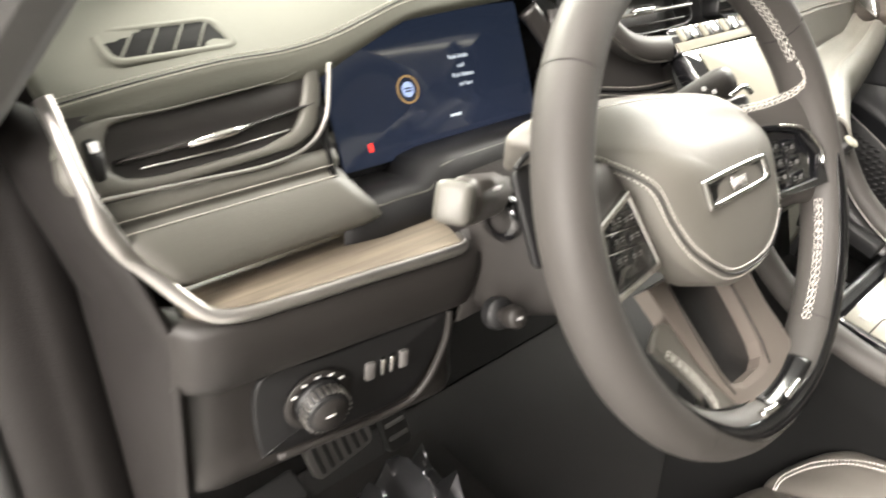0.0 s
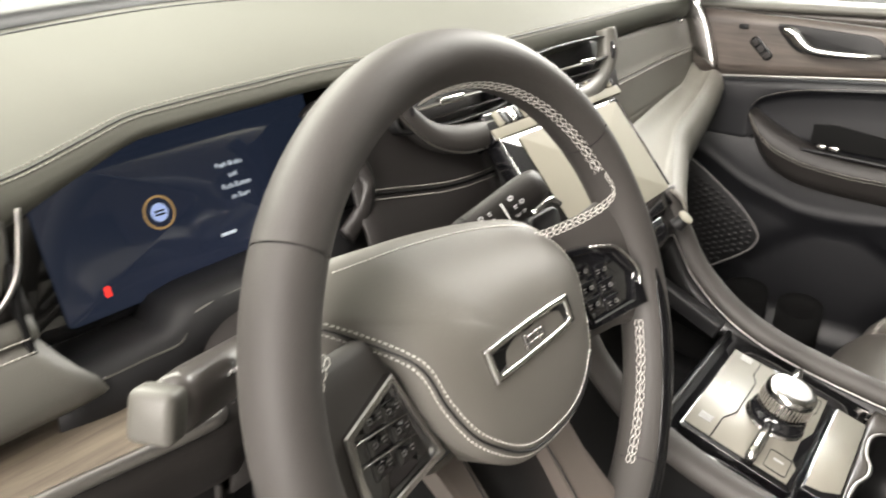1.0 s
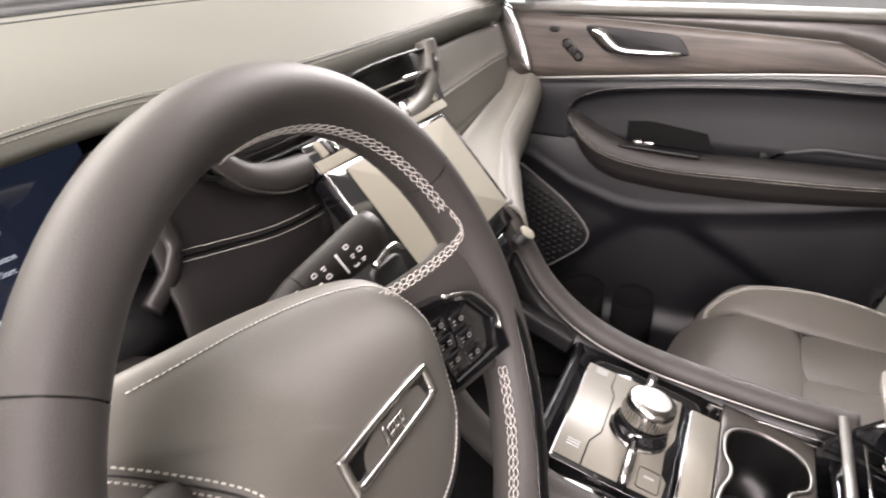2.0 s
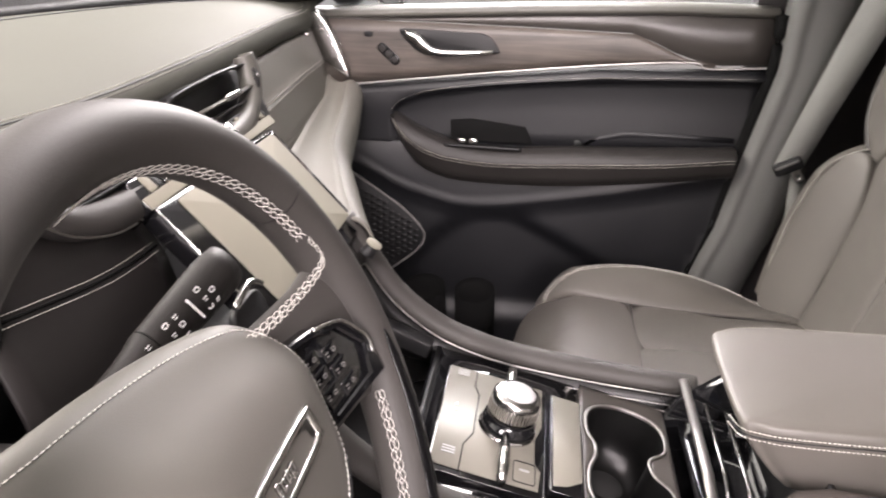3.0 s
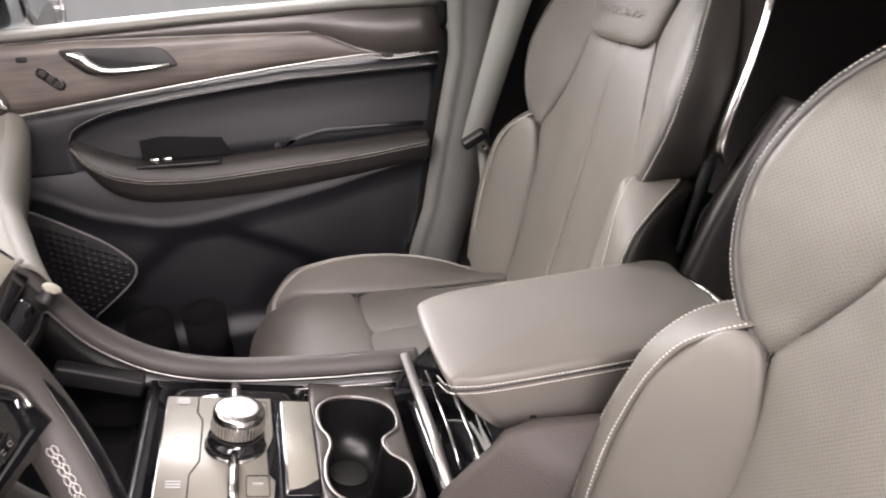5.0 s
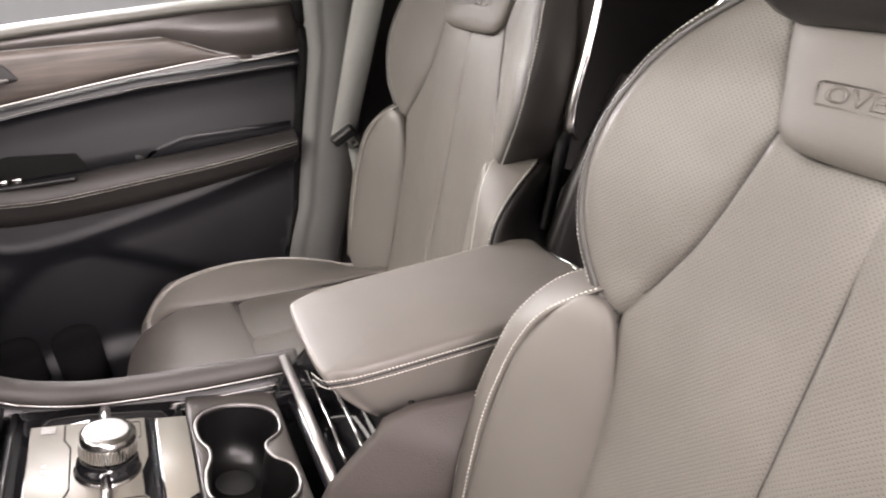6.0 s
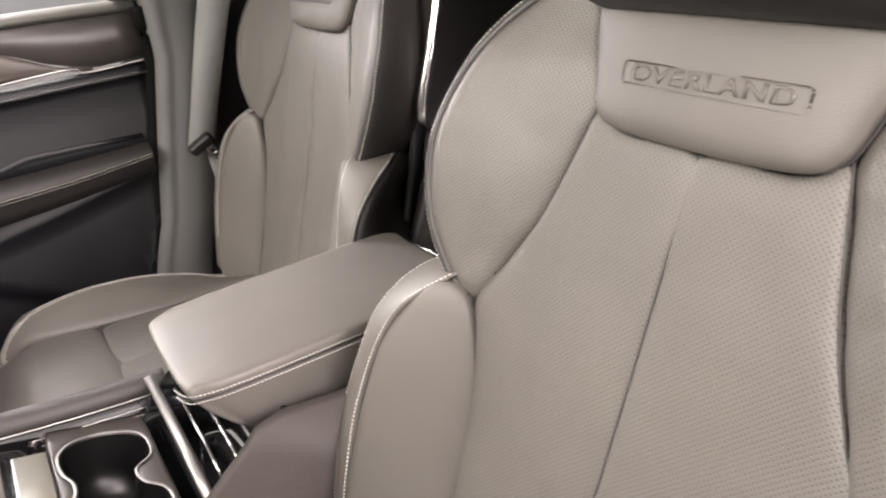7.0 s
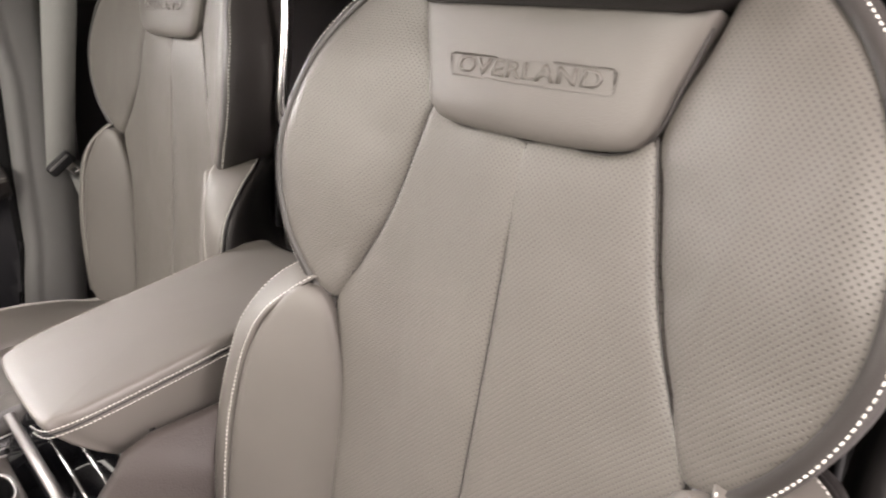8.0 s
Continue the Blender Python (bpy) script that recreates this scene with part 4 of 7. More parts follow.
part("seam", mesh_of(*tube(SHELF_FRONT + np.array((0, 0.0005, 0.0005)), 0.0016, 6)), VOID, glove)
yR, zR = edge_at(0.72)
blade_r = [(0.870, 0.800), (0.861, 0.765), (0.850, 0.735), (0.842, 0.714), (0.822, 0.700), (0.792, 0.680), (0.792, 0.692), (0.803, 0.722), (0.819, 0.761), (0.838, 0.790), (0.860, 0.806)]
part("chrome_blade", mesh_of(*moved(plate([(-y, z) for y, z in blade_r], 0.02, 0.003, 3, 0.002), frame_of((0.742, 0.0, 0.0), (0, -1, 0), (0, 0, 1)))), CHROME, dash, "bright chrome blade at the dashboard's end")
RV = frame_of((0.696, yR + 0.004, zR - 0.033), (1, 0.15, 0), (0, 0.3, 1))
rvent = part("air_vent", mesh_of(*moved(ring_plate(rounded(0.062, 0.036, 0.006), rounded(0.048, 0.024, 0.004), 0.014, 0.002), RV @ Matrix.Translation((0, 0, 0.004)))), FASCIA, dash, "side air vent by the passenger door")
part("well", mesh_of(*moved(plate(rounded(0.056, 0.036, 0.004), 0.004, 0.001), RV @ Matrix.Translation((0, 0, -0.002)))), GLOSS, rvent)
part("tab", mesh_of(*moved(brick_form(0.022, 0.005, 0.006, 0.002), RV @ pose(-0.004, 0, 0.004))), CHROME, rvent)
for k in (-1, 1):
    part("slat", mesh_of(*moved(brick_form(0.050, 0.002, 0.006, 0.0008), RV @ pose(0, k * 0.008, 0.002))), DARK, rvent)
low_right = [[(x, edge_at(x)[0] + 0.03, 0.41), (x, 0.88, 0.40), (x, 0.95, 0.39), (x, 1.1, 0.38)] for x in np.linspace(0.15, 0.745, 6)]
part("lower_panel", mesh_of(*slab(low_right, 0.006)), DARK, dash)
low_left = [[(x, 0.735, 0.60), (x, 0.74, 0.56), (x, 0.80, 0.50), (x, 1.0, 0.46)] for x in np.linspace(-0.46, -0.10, 6)]
part("lower_panel", mesh_of(*slab(low_left, 0.006)), DARK, dash)

# ---- steering wheel and column ----
WM = frame_of((-0.374, 0.538, 0.698), (1, 0, 0), (0, math.sin(radians(23)), math.cos(radians(23))))
RA, RR = 0.1720, 0.0172
sw = thing("steering_wheel", "black leather steering wheel with pale lacing", "steering wheel")


def rim_mesh(a0, a1, n, rr=RR, inset=0.0):
    rows = []
    for a in np.linspace(a0, a1, n):
        c, s = math.cos(a), math.sin(a)
        row = []
        for k in range(20):
            q = 2 * math.pi * k / 20
            w, h = rr * 1.0 * math.cos(q), (rr + 0.002) * math.sin(q)
            row.append(((RA + w) * c, (RA + w) * s, h))
        rows.append(row)
    return grid(rows, True)


deg = math.radians
for a0, a1 in ((36.3, 143.1), (143.35, 235), (235.25, 305), (305.25, 395.9)):
    part("rim", mesh_of(*moved(rim_mesh(deg(a0), deg(a1), 40), WM)), RIM, sw, "grained leather rim")
part("rim_core", mesh_of(*moved(rim_mesh(0, 2 * math.pi, 90, RR - 0.0016), WM)), DARK, sw)


def lacing(points, parent, spread=0.0031, pitch=0.0068, q=None, thick=0.00023):
    """Crossed pale thread along a path on the wheel, in the wheel's plan with height."""
    p = even(spline(points, 8), pitch / 2)
    t = np.gradient(p, axis=0)
    t /= np.linalg.norm(t, axis=1, keepdims=True)
    s = np.cross(t, (0, 0, 1))
    if q is not None:
        c, z = math.cos(deg(q)), math.sin(deg(q))
        nor = np.array([(c * x / math.hypot(x, y), c * y / math.hypot(x, y), z) for x, y, _ in p])
        p = p + nor * 0.0004
        s = np.cross(t, nor)
        s /= np.linalg.norm(s, axis=1, keepdims=True)
    fine = np.linspace(0, len(p) - 1, (len(p) - 1) * 6 + 1)
    pf, sf = (np.stack([np.interp(fine, np.arange(len(p)), q_[:, i]) for i in range(3)], 1) for q_ in (p, s))
    wave = np.sin(fine * math.pi * 0.5)
    made = []
    for side in (1, -1):
        for sign in (1, -1):
            off = spread * (0.5 * side + 0.52 * sign * np.sign(wave) * np.abs(wave) ** 0.7)
            made.append(tube(pf + sf * off[:, None] + np.array((0, 0, 0.0005)), thick, 5))
    return part("lacing", mesh_of(*moved(merge(*made), WM)), THREAD, parent, "crossed pale thread lacing")


def on_rim(a, q):
    """A point of the rim's skin: a along it, q round its section (0 outside, 180 inside, 90 front)."""
    a, q = deg(a), deg(q)
    r = RA + (RR + 0.0006) * math.cos(q)
    return r * math.cos(a), r * math.sin(a), (RR + 0.0026) * math.sin(q)


# airbag cover: a domed stitched shield
hub = spline([(-0.128, 0.072), (-0.108, 0.052), (-0.090, 0.026), (-0.083, -0.006), (-0.068, -0.036), (-0.036, -0.060), (0.0, -0.066), (0.036, -0.060), (0.068, -0.036), (0.083, -0.006), (0.090, 0.022), (0.086, 0.046), (0.066, 0.062), (0.02, 0.074), (-0.04, 0.082), (-0.10, 0.084)], 5, True)


def hub_base(u, v):
    p = WM @ Vector((u, v, 0.004 - 1.6 * max(0.0, abs(u) - 0.05) ** 1.5 - 0.40 * (v - 0.022 + math.hypot(v - 0.022, 0.007))))
    return p.x, p.y, p.z


v, f, uv = pillow(hub, hub_base, 0.0125, 10, 2.6, 0.030, (0.0, 0.005))
cover = part("airbag_cover", mesh_of(v, f, True, uv), HUB, sw, "smooth leather airbag cover")


def hub_skin(u, v, h=0.0):
    """A point just over the airbag cover near its rim."""
    p = np.array(hub_base(u, v))
    return p + np.array((WM.to_3x3() @ Vector((0, 0, h)))[:])


seam_l = [(-0.120, 0.066), (-0.102, 0.047), (-0.085, 0.023), (-0.078, -0.006), (-0.064, -0.033), (-0.034, -0.0555), (0.0, -0.0605), (0.034, -0.0555), (0.063, -0.034)]
wn3 = np.array((WM.to_3x3() @ Vector((0, 0, 1)))[:])
for k, (shift, h) in enumerate(((0.0, 0.0072), (0.0075, 0.0102))):
    pts = [hub_skin(u * (1 - shift * 7), w * (1 - shift * 7) + shift * 0.5, h) for u, w in spline(seam_l, 8)]
    part("stitching", mesh_of(*stitches(drape(pts, cover.data, wn3, 0.0004), wn3, 0.0024, 0.0008, 0.00038), smooth=False), THREAD, cover, "pale thread stitching")
pts = [hub_skin(u * 0.965, w * 0.965, 0.0074) for u, w in spline([(0.063, -0.034), (0.080, -0.006), (0.087, 0.022), (0.083, 0.045), (0.064, 0.060), (0.02, 0.072), (-0.04, 0.080), (-0.09, 0.082)], 8)]
part("stitching", mesh_of(*stitches(drape(pts, cover.data, wn3, 0.0004), wn3, 0.0024, 0.0008, 0.00034), smooth=False), THREAD, cover, "fine thread stitching")
part("seam", mesh_of(*tube([hub_skin(u * 0.975, w * 0.975 + 0.0016, 0.0085) for u, w in spline(seam_l, 8)], 0.0008, 6)), DARK, cover)

# chrome-framed badge with a plain raised mark
BM = WM @ Matrix.Translation((-0.0025, 0.0045, 0.0175))
badge_out = np.array([(-0.0455, 0.0100), (-0.0415, 0.0118), (0.0, 0.0125), (0.0395, 0.0115), (0.0435, 0.0095), (0.0445, -0.003), (0.0415, -0.0085), (0.0, -0.0095), (-0.0395, -0.0095), (-0.0435, -0.007)])
badge_out = spline(badge_out, 3, True)
badge_in = badge_out * np.array((0.89, 0.62)) + np.array((0, 0.0004))
badge = part("badge", mesh_of(*moved(ring_plate(badge_out, badge_in, 0.006, 0.0012), BM)), CHROME, sw, "chrome badge frame with a dark field")
part("badge_field", mesh_of(*moved(plate(badge_in, 0.004, 0.0004), BM @ Matrix.Translation((0, 0, -0.002)))), CUP, badge, "glossy black field")
for k, (u, w, h) in enumerate(((-0.0095, 0.0022, 0.010), (-0.0045, 0.0042, 0.0062), (0.0012, 0.0042, 0.0062), (0.0068, 0.0042, 0.0078))):
    part("badge_mark", mesh_of(*moved(ring_plate(rounded(w, h, 0.0009, 3, u, 0.001 - (0.0008 if k == 3 else 0)), rounded(w * 0.4, h * 0.4, 0.0004, 3, u, 0.001), 0.0015, 0.0003), BM @ Matrix.Translation((0, 0, 0.0)))), CHROME, badge)

# button pods on the cross spokes
def dense(poly, n=4):
    p = np.array(poly, float)
    return np.array([p[i] + (p[(i + 1) % len(p)] - p[i]) * k / n for i in range(len(p)) for k in range(n)])


def pod(s):
    """The button pod on one cross spoke; its plan in the wheel's plane, its face rising towards the rim."""
    if s < 0:
        outer = [(0.0935, 0.0245), (0.136, 0.0105), (0.137, -0.012), (0.137, -0.0405), (0.0705, -0.0335), (0.083, -0.001)]
        inner = [(0.0955, 0.0190), (0.130, 0.0075), (0.1315, -0.012), (0.1285, -0.0350), (0.0760, -0.0300), (0.0875, -0.001)]
        h0, k = -0.0095, 0.06
    else:
        outer = [(0.080, 0.0310), (0.108, 0.0270), (0.132, 0.0185), (0.1505, -0.0050), (0.1540, -0.0330), (0.0930, -0.0310)]
        inner = [(0.083, 0.0255), (0.106, 0.0220), (0.1275, 0.0145), (0.1435, -0.0070), (0.1370, -0.0250), (0.0960, -0.0260)]
        h0, k = -0.0035, 0.28
    at = np.array((0.11, -0.004))
    m = WM @ Matrix.Diagonal((s, 1, 1, 1)) @ frame_of((at[0], at[1], h0 + k * 0.02), (1, 0, k), (0, 1, 0.02))
    outer, inner = dense(np.array(outer) - at), dense(np.array(inner) - at)
    flip = (lambda vf: (vf[0], [q[::-1] for q in vf[1]])) if s < 0 else (lambda vf: vf)
    p = part("button_pod", mesh_of(*flip(moved(ring_plate(outer, inner, 0.012, 0.0012), m)), smooth=False), CHROME if s < 0 else GLOSS, sw, "chrome-framed button pod" if s < 0 else "glossy black button pod with a chrome edge")
    if s > 0:
        part("chrome_edge", mesh_of(*moved(tube([(*q, 0.0010) for q in spline(np.array([(0.106, 0.0265), (0.131, 0.0180), (0.1445, 0.002), (0.1485, -0.007), (0.147, -0.016)]) - at, 4)], 0.0014, 8), m)), CHROME, p, "chrome edge")
    part("pod_field", mesh_of(*flip(moved(plate(inner, 0.006, 0.0006), m @ Matrix.Translation((0, 0, -0.0028))))), GLOSS, p, "glossy black button field")
    slant = 0.10 if s < 0 else -0.25
    for row in range(3):
        for col in range(2):
            u = (-0.014 if s < 0 else -0.011) + col * 0.0185 + (0.001 if s < 0 else 0.002) * (row - 1)
            w = 0.0125 - row * 0.0125 + slant * (u + 0.004)
            if s < 0 and row == 0 and col == 0:
                u += 0.004
            wide = 0.0165 if not (s > 0 and row == 0) else 0.0140
            part("button", mesh_of(*flip(moved(plate(rounded(wide, 0.0108, 0.0018, 3, u, w), 0.003, 0.0007), m @ Matrix.Translation((0, 0, -0.0021))))), GLOSS, p)
            for dx, dy, ww, hh in ((-0.0040, 0.0010, 0.0034, 0.0008), (-0.0040, -0.0012, 0.0024, 0.0008)):
                part("mark", mesh_of(*flip(moved(plate(rounded(ww, hh, 0.0003, 2, u + dx, w + dy), 0.0004, 0.0001), m @ Matrix.Translation((0, 0, -0.0016))))), GREY_TRIM, p)
            part("mark", mesh_of(*flip(moved(ring_plate(rounded(0.0034, 0.0030, 0.0010, 3, u + 0.003, w), rounded(0.0022, 0.0018, 0.0006, 3, u + 0.003, w), 0.0004, 0.0001), m @ Matrix.Translation((0, 0, -0.0016))))), GREY_TRIM, p)
    for w in (0.0065, -0.0060) if s < 0 else ():
        part("chrome_line", mesh_of(*flip(moved(tube([(-0.024, w - 0.0025, -0.0012), (0.019, w + 0.0015, -0.0012)], 0.0004, 6), m))), CHROME, p)
    # leather shoulder that carries the pod to the rim
    rows = []
    for t_ in np.linspace(0, 1, 13):
        u = s * (0.05 + 0.112 * t_)
        top = 0.046 + 0.030 * max(0, t_ - 0.72) ** 1.2
        bot = -0.040 - 0.006 * t_ - 0.03 * max(0, t_ - 0.75) ** 1.2
        row = []
        for k in range(20):
            q = 2 * math.pi * k / 20
            c_, s_ = math.cos(q), math.sin(q)
            row.append((u, (top + bot) / 2 + (top - bot) / 2 * math.copysign(abs(c_) ** 0.75, c_), (-0.032 + 0.027 * t_ if s > 0 else -0.0305 + 0.0125 * t_) + 0.0115 * math.copysign(abs(s_) ** 0.7, s_)))
        rows.append(row)
    part("spoke", mesh_of(*moved(grid(rows, True, flip=s < 0), WM)), RIM, sw, "leather-covered spoke")


pod(-1)
pod(1)

# lower spoke: one flat forked plate over a dark dish
SPOKE = frame_of((0, -0.10, -0.016), (1, 0, 0), (0, 1, -0.36))
SPF = WM @ SPOKE
sp_out = dense([(-0.063, 0.050), (0.063, 0.050), (0.061, -0.005), (0.066, -0.040), (0.060, -0.062), (0.03, -0.074), (0.0, -0.077), (-0.028, -0.070), (-0.036, -0.052), (-0.045, -0.034), (-0.054, -0.010)], 3)
sp_in = dense([(-0.038, 0.046), (0.029, 0.046), (0.027, 0.0), (0.024, -0.026), (0.019, -0.037), (0.008, -0.042), (0.0, -0.042), (-0.020, -0.042), (-0.031, -0.038), (-0.035, -0.028), (-0.037, 0.0)], 3)
part("lower_spoke", mesh_of(*moved(ring_plate(sp_out, sp_in, 0.015, 0.0012), SPF), smooth=False), SATIN_GREY, sw, "satin grey forked lower spoke")
part("spoke_dish", mesh_of(*moved(plate(sp_in * np.array((1.08, 1.05)), 0.004, 0.001), SPF @ Matrix.Translation((0, 0, -0.0125)))), DARK, sw, "dark recess inside the spoke")
for q in (1, -1):
    part("edge_line", mesh_of(*moved(tube([(q * 0.0350 - 0.0065, 0.044, 0.0002), (q * 0.0350 - 0.0065, 0.0, 0.0002), (q * 0.0335 - 0.0065, -0.028, 0.0002), (q * 0.028 - 0.0065, -0.045, 0.0002)], 0.0006, 6), SPF)), DARK, sw)
part("hub_body", mesh_of(*moved(lathe([(0.0, 0.0), (0.046, 0.0), (0.052, -0.012), (0.052, -0.045), (0.05, -0.06), (0.0, -0.06)], 36), WM @ Matrix.Translation((0.0, -0.006, -0.022)))), DARK, sw)
for a0, a1, q0, q1 in ((222, 264, 172, 215), (264, 289, 124, 215)):
    rows = []
    for a in np.linspace(deg(a0), deg(a1), 24):
        rows.append([((RA + (RR + 0.0012) * math.cos(q)) * math.cos(a), (RA + (RR + 0.0012) * math.cos(q)) * math.sin(a), (RR + 0.0032) * math.sin(q)) for q in np.linspace(deg(q0), deg(q1), 9)])
    part("rim_insert", mesh_of(*moved(slab(rows, 0.0015, flip=True), WM)), INLAY, sw, "glossy black insert along the rim's foot")
# glossy black inlay along the front of the rim, widest at its foot
inlay_a = [-158, -135, -115, -105, -94, -80, -70, -58, -42, -22, -10, -4]
inlay_lo = [127, 121, 92, 74, 64, 60, 62, 74, 89, 90, 100, 110]
inlay_hi = [130, 127, 118, 122, 134, 122, 112, 114, 122, 122, 121, 113]
rows = []
for a in np.linspace(-158, -4, 70):
    q_lo, q_hi = np.interp(a, inlay_a, inlay_lo), np.interp(a, inlay_a, inlay_hi)
    row = []
    for q in np.linspace(q_lo, q_hi, 7):
        c, z = math.cos(deg(q)), math.sin(deg(q))
        row.append(((RA + (RR + 0.0007) * c) * math.cos(deg(a)), (RA + (RR + 0.0007) * c) * math.sin(deg(a)), (RR + 0.0027) * z))
    rows.append(row)
part("rim_inlay", mesh_of(*moved(slab(rows, 0.0012, flip=True), WM)), INLAY, sw, "glossy black inlay along the rim")
# Chrome bars standing for two pale reflections in the black inlay.
for a0, a1 in ((258, 266), (272, 280)):
    part("paddle_trim", mesh_of(*moved(tube([on_rim(a, 130) for a in np.linspace(a0, a1, 8)], 0.0035, 8), WM)), CHROME, sw)
lacing([on_rim(a, 160) for a in np.linspace(102, 28, 14)], sw, q=160)
lacing([on_rim(27, 150), (0.147, 0.056, 0.010), (0.136, 0.048, 0.004), (0.10, 0.046, -0.004), (0.055, 0.049, -0.012)], sw)
lacing([on_rim(a, 172) for a in np.linspace(-17, -57, 14)], sw, q=172)
part("web", mesh_of(*moved(plate(spline([(-0.060, 0.024), (-0.084, 0.016), (-0.083, 0.008), (-0.074, -0.008), (-0.0665, -0.025), (-0.063, -0.041), (-0.068, -0.050), (-0.080, -0.047), (-0.073, -0.062), (-0.052, -0.071), (-0.026, -0.074), (-0.034, -0.045), (-0.046, -0.014)], 4, True), 0.006, 0.002), SPF @ Matrix.Translation((0, 0, -0.003)))), HUB, sw, "leather web beside the spoke")
lacing([tuple(SPOKE @ Vector((u, w, -0.0018))) for u, w in ((-0.0785, 0.0069), (-0.069, -0.0084), (-0.0615, -0.0248), (-0.0580, -0.0409), (-0.0625, -0.0516))], sw, thick=0.00028)
lacing([(-0.128, 0.050, -0.011), (-0.140, 0.041, -0.007), (-0.150, 0.027, -0.003)], sw)

# column shroud, stalks and the adjuster
column = thing("steering_column", "dark plastic steering column shroud under the wheel", "steering column")
shroud = []
for y, w, zt, zb in ((0.600, 0.056, 0.690, 0.590), (0.62, 0.066, 0.688, 0.575), (0.66, 0.074, 0.682, 0.558), (0.72, 0.080, 0.674, 0.545), (0.80, 0.080, 0.660, 0.53), (0.9, 0.08, 0.65, 0.50)):
    row = []
    for k in range(24):
        q = 2 * math.pi * k / 24
        c, s = math.cos(q), math.sin(q)
        row.append((-0.385 + w * math.copysign(abs(c) ** 0.6, c), y, (zt + zb) / 2 + (zt - zb) / 2 * math.copysign(abs(s) ** 0.6, s)))
    shroud.append(row)
v, f = grid(shroud, True, flip=True)
part("shroud", mesh_of(v, f + [list(range(24))]), SOFT, column)
apron = [[(x, 0.700, 0.640), (x, 0.690, 0.600), (x, 0.70, 0.555), (x, 0.74, 0.53), (x, 0.84, 0.51)] for x in np.linspace(-0.47, -0.26, 8)]
part("apron", mesh_of(*slab(apron, 0.005)), SOFT, column)
AK = frame_of((-0.466, 0.655, 0.580), (1, -0.25, 0), (0.1, 0.35, 1))
part("collar", mesh_of(*moved(lathe([(0.0, 0.0), (0.012, 0.0), (0.0135, -0.004), (0.0135, -0.012)], 24), AK)), DARK, column)
adj = part("adjuster_knob", mesh_of(*moved(lathe([(0.0, 0.024), (0.007, 0.024), (0.0090, 0.021), (0.0095, 0.011), (0.007, 0.008), (0.006, 0.0)], 28), AK)), SOFT, column, "grey column adjuster knob")
part("mark", mesh_of(*moved(box_between((-0.003, -0.001, 0.024), (0.003, 0.001, 0.0243), 0.0001), AK)), PAINT, adj)


def stalk(name, root, tip, r0, r1, label, body_mat):
    st = thing(name, label, "stalk")
    root, tip = np.array(root), np.array(tip)
    n = 14
    path = [root + (tip - root) * k / n for k in range(n + 1)]
    rad = np.interp(np.linspace(0, 1, n + 1), [0, 0.25, 0.35, 0.9, 1.0], [r0 * 0.7, r0 * 0.8, r0, r1, r1 * 0.9])
    part("lever", mesh_of(*tube(path, rad, 16, squash=(0.82, 1.0))), body_mat, st)
    return st, path


ls, pth = stalk("indicator_stalk", (-0.440, 0.683, 0.672), (-0.553, 0.624, 0.711), 0.0165, 0.0170, "dark grey indicator stalk with a pale end cap", TAUPE)
part("end_cap", mesh_of(*moved(brick_form(0.018, 0.024, 0.027, 0.005), frame_of((-0.560, 0.621, 0.714), (0.81, 0.42, -0.28), (-0.42, 0.9, 0)))), FASCIA, ls, "pale grey end cap")
part("ring", mesh_of(*moved(lathe([(0.013, 0.0), (0.020, 0.002), (0.020, 0.008), (0.013, 0.010)], 24), frame_of((-0.464, 0.668, 0.660), (0, 1, 0.3), (0, -0.3, 1)))), GLOSS, ls)
for k in range(3):
    part("mark", mesh_of(*moved(brick_form(0.0022, 0.0008, 0.008, 0.0003), frame_of((-0.500 - 0.006 * k, 0.6375 - 0.003 * k, 0.7015 + 0.002 * k), (1, 0.4, -0.28), (0, 1, 0.3)))), WHITE_INK, ls)
rs, pth = stalk("wiper_stalk", (-0.32, 0.655, 0.692), (-0.213, 0.622, 0.735), 0.0150, 0.0178, "black wiper stalk with white symbols", SOFT)
wax = frame_of((-0.262, 0.6330, 0.7165), (0.84, -0.25, 0.36), (0.0, 0.55, 0.85))
lever_r = rs.children[0]
wz = np.array((wax.to_3x3() @ Vector((0, 0, 1)))[:])


def stalk_mark(u, w, shape):
    """A printed symbol laid on the stalk's skin."""
    at = drape([np.array((wax @ Vector((u, w, 0.0)))[:])], lever_r.data, wz, 0.0004)[0]
    part("mark", mesh_of(*moved(shape, Matrix.Translation(at) @ wax.to_3x3().to_4x4())), WHITE_INK, rs)


for u in (-0.034, -0.026, -0.010, -0.002, 0.020, 0.027):
    for w in (-0.0070, 0.0, 0.0070):
        if (u, w) in ((0.027, 0.0070), (-0.034, 0.0070)):
            continue
        if (u + w) * 1000 % 3 < 1.4:
            stalk_mark(u, w, ring_plate(rounded(0.0042, 0.0034, 0.0012, 3), rounded(0.0026, 0.0018, 0.0007, 3), 0.0004, 0.0001))
        else:
            stalk_mark(u, w, plate(rounded(0.0034, 0.0009, 0.0003, 2), 0.0004, 0.0001))
            stalk_mark(u, w - 0.0018, plate(rounded(0.0024, 0.0008, 0.0003, 2), 0.0004, 0.0001))
stalk_mark(0.0105, 0.0, plate(rounded(0.0016, 0.016, 0.0005, 2), 0.0004, 0.0001))
for k in (0.38, 0.66):
    c = np.array(pth[0]) + (np.array(pth[-1]) - np.array(pth[0])) * k
    d = (np.array(pth[-1]) - np.array(pth[0])) * 0.004
    part("groove", mesh_of(*tube([c - d, c + d], 0.01530 if k < 0.5 else 0.01655, 16, squash=(0.82, 1.0))), VOID, rs)
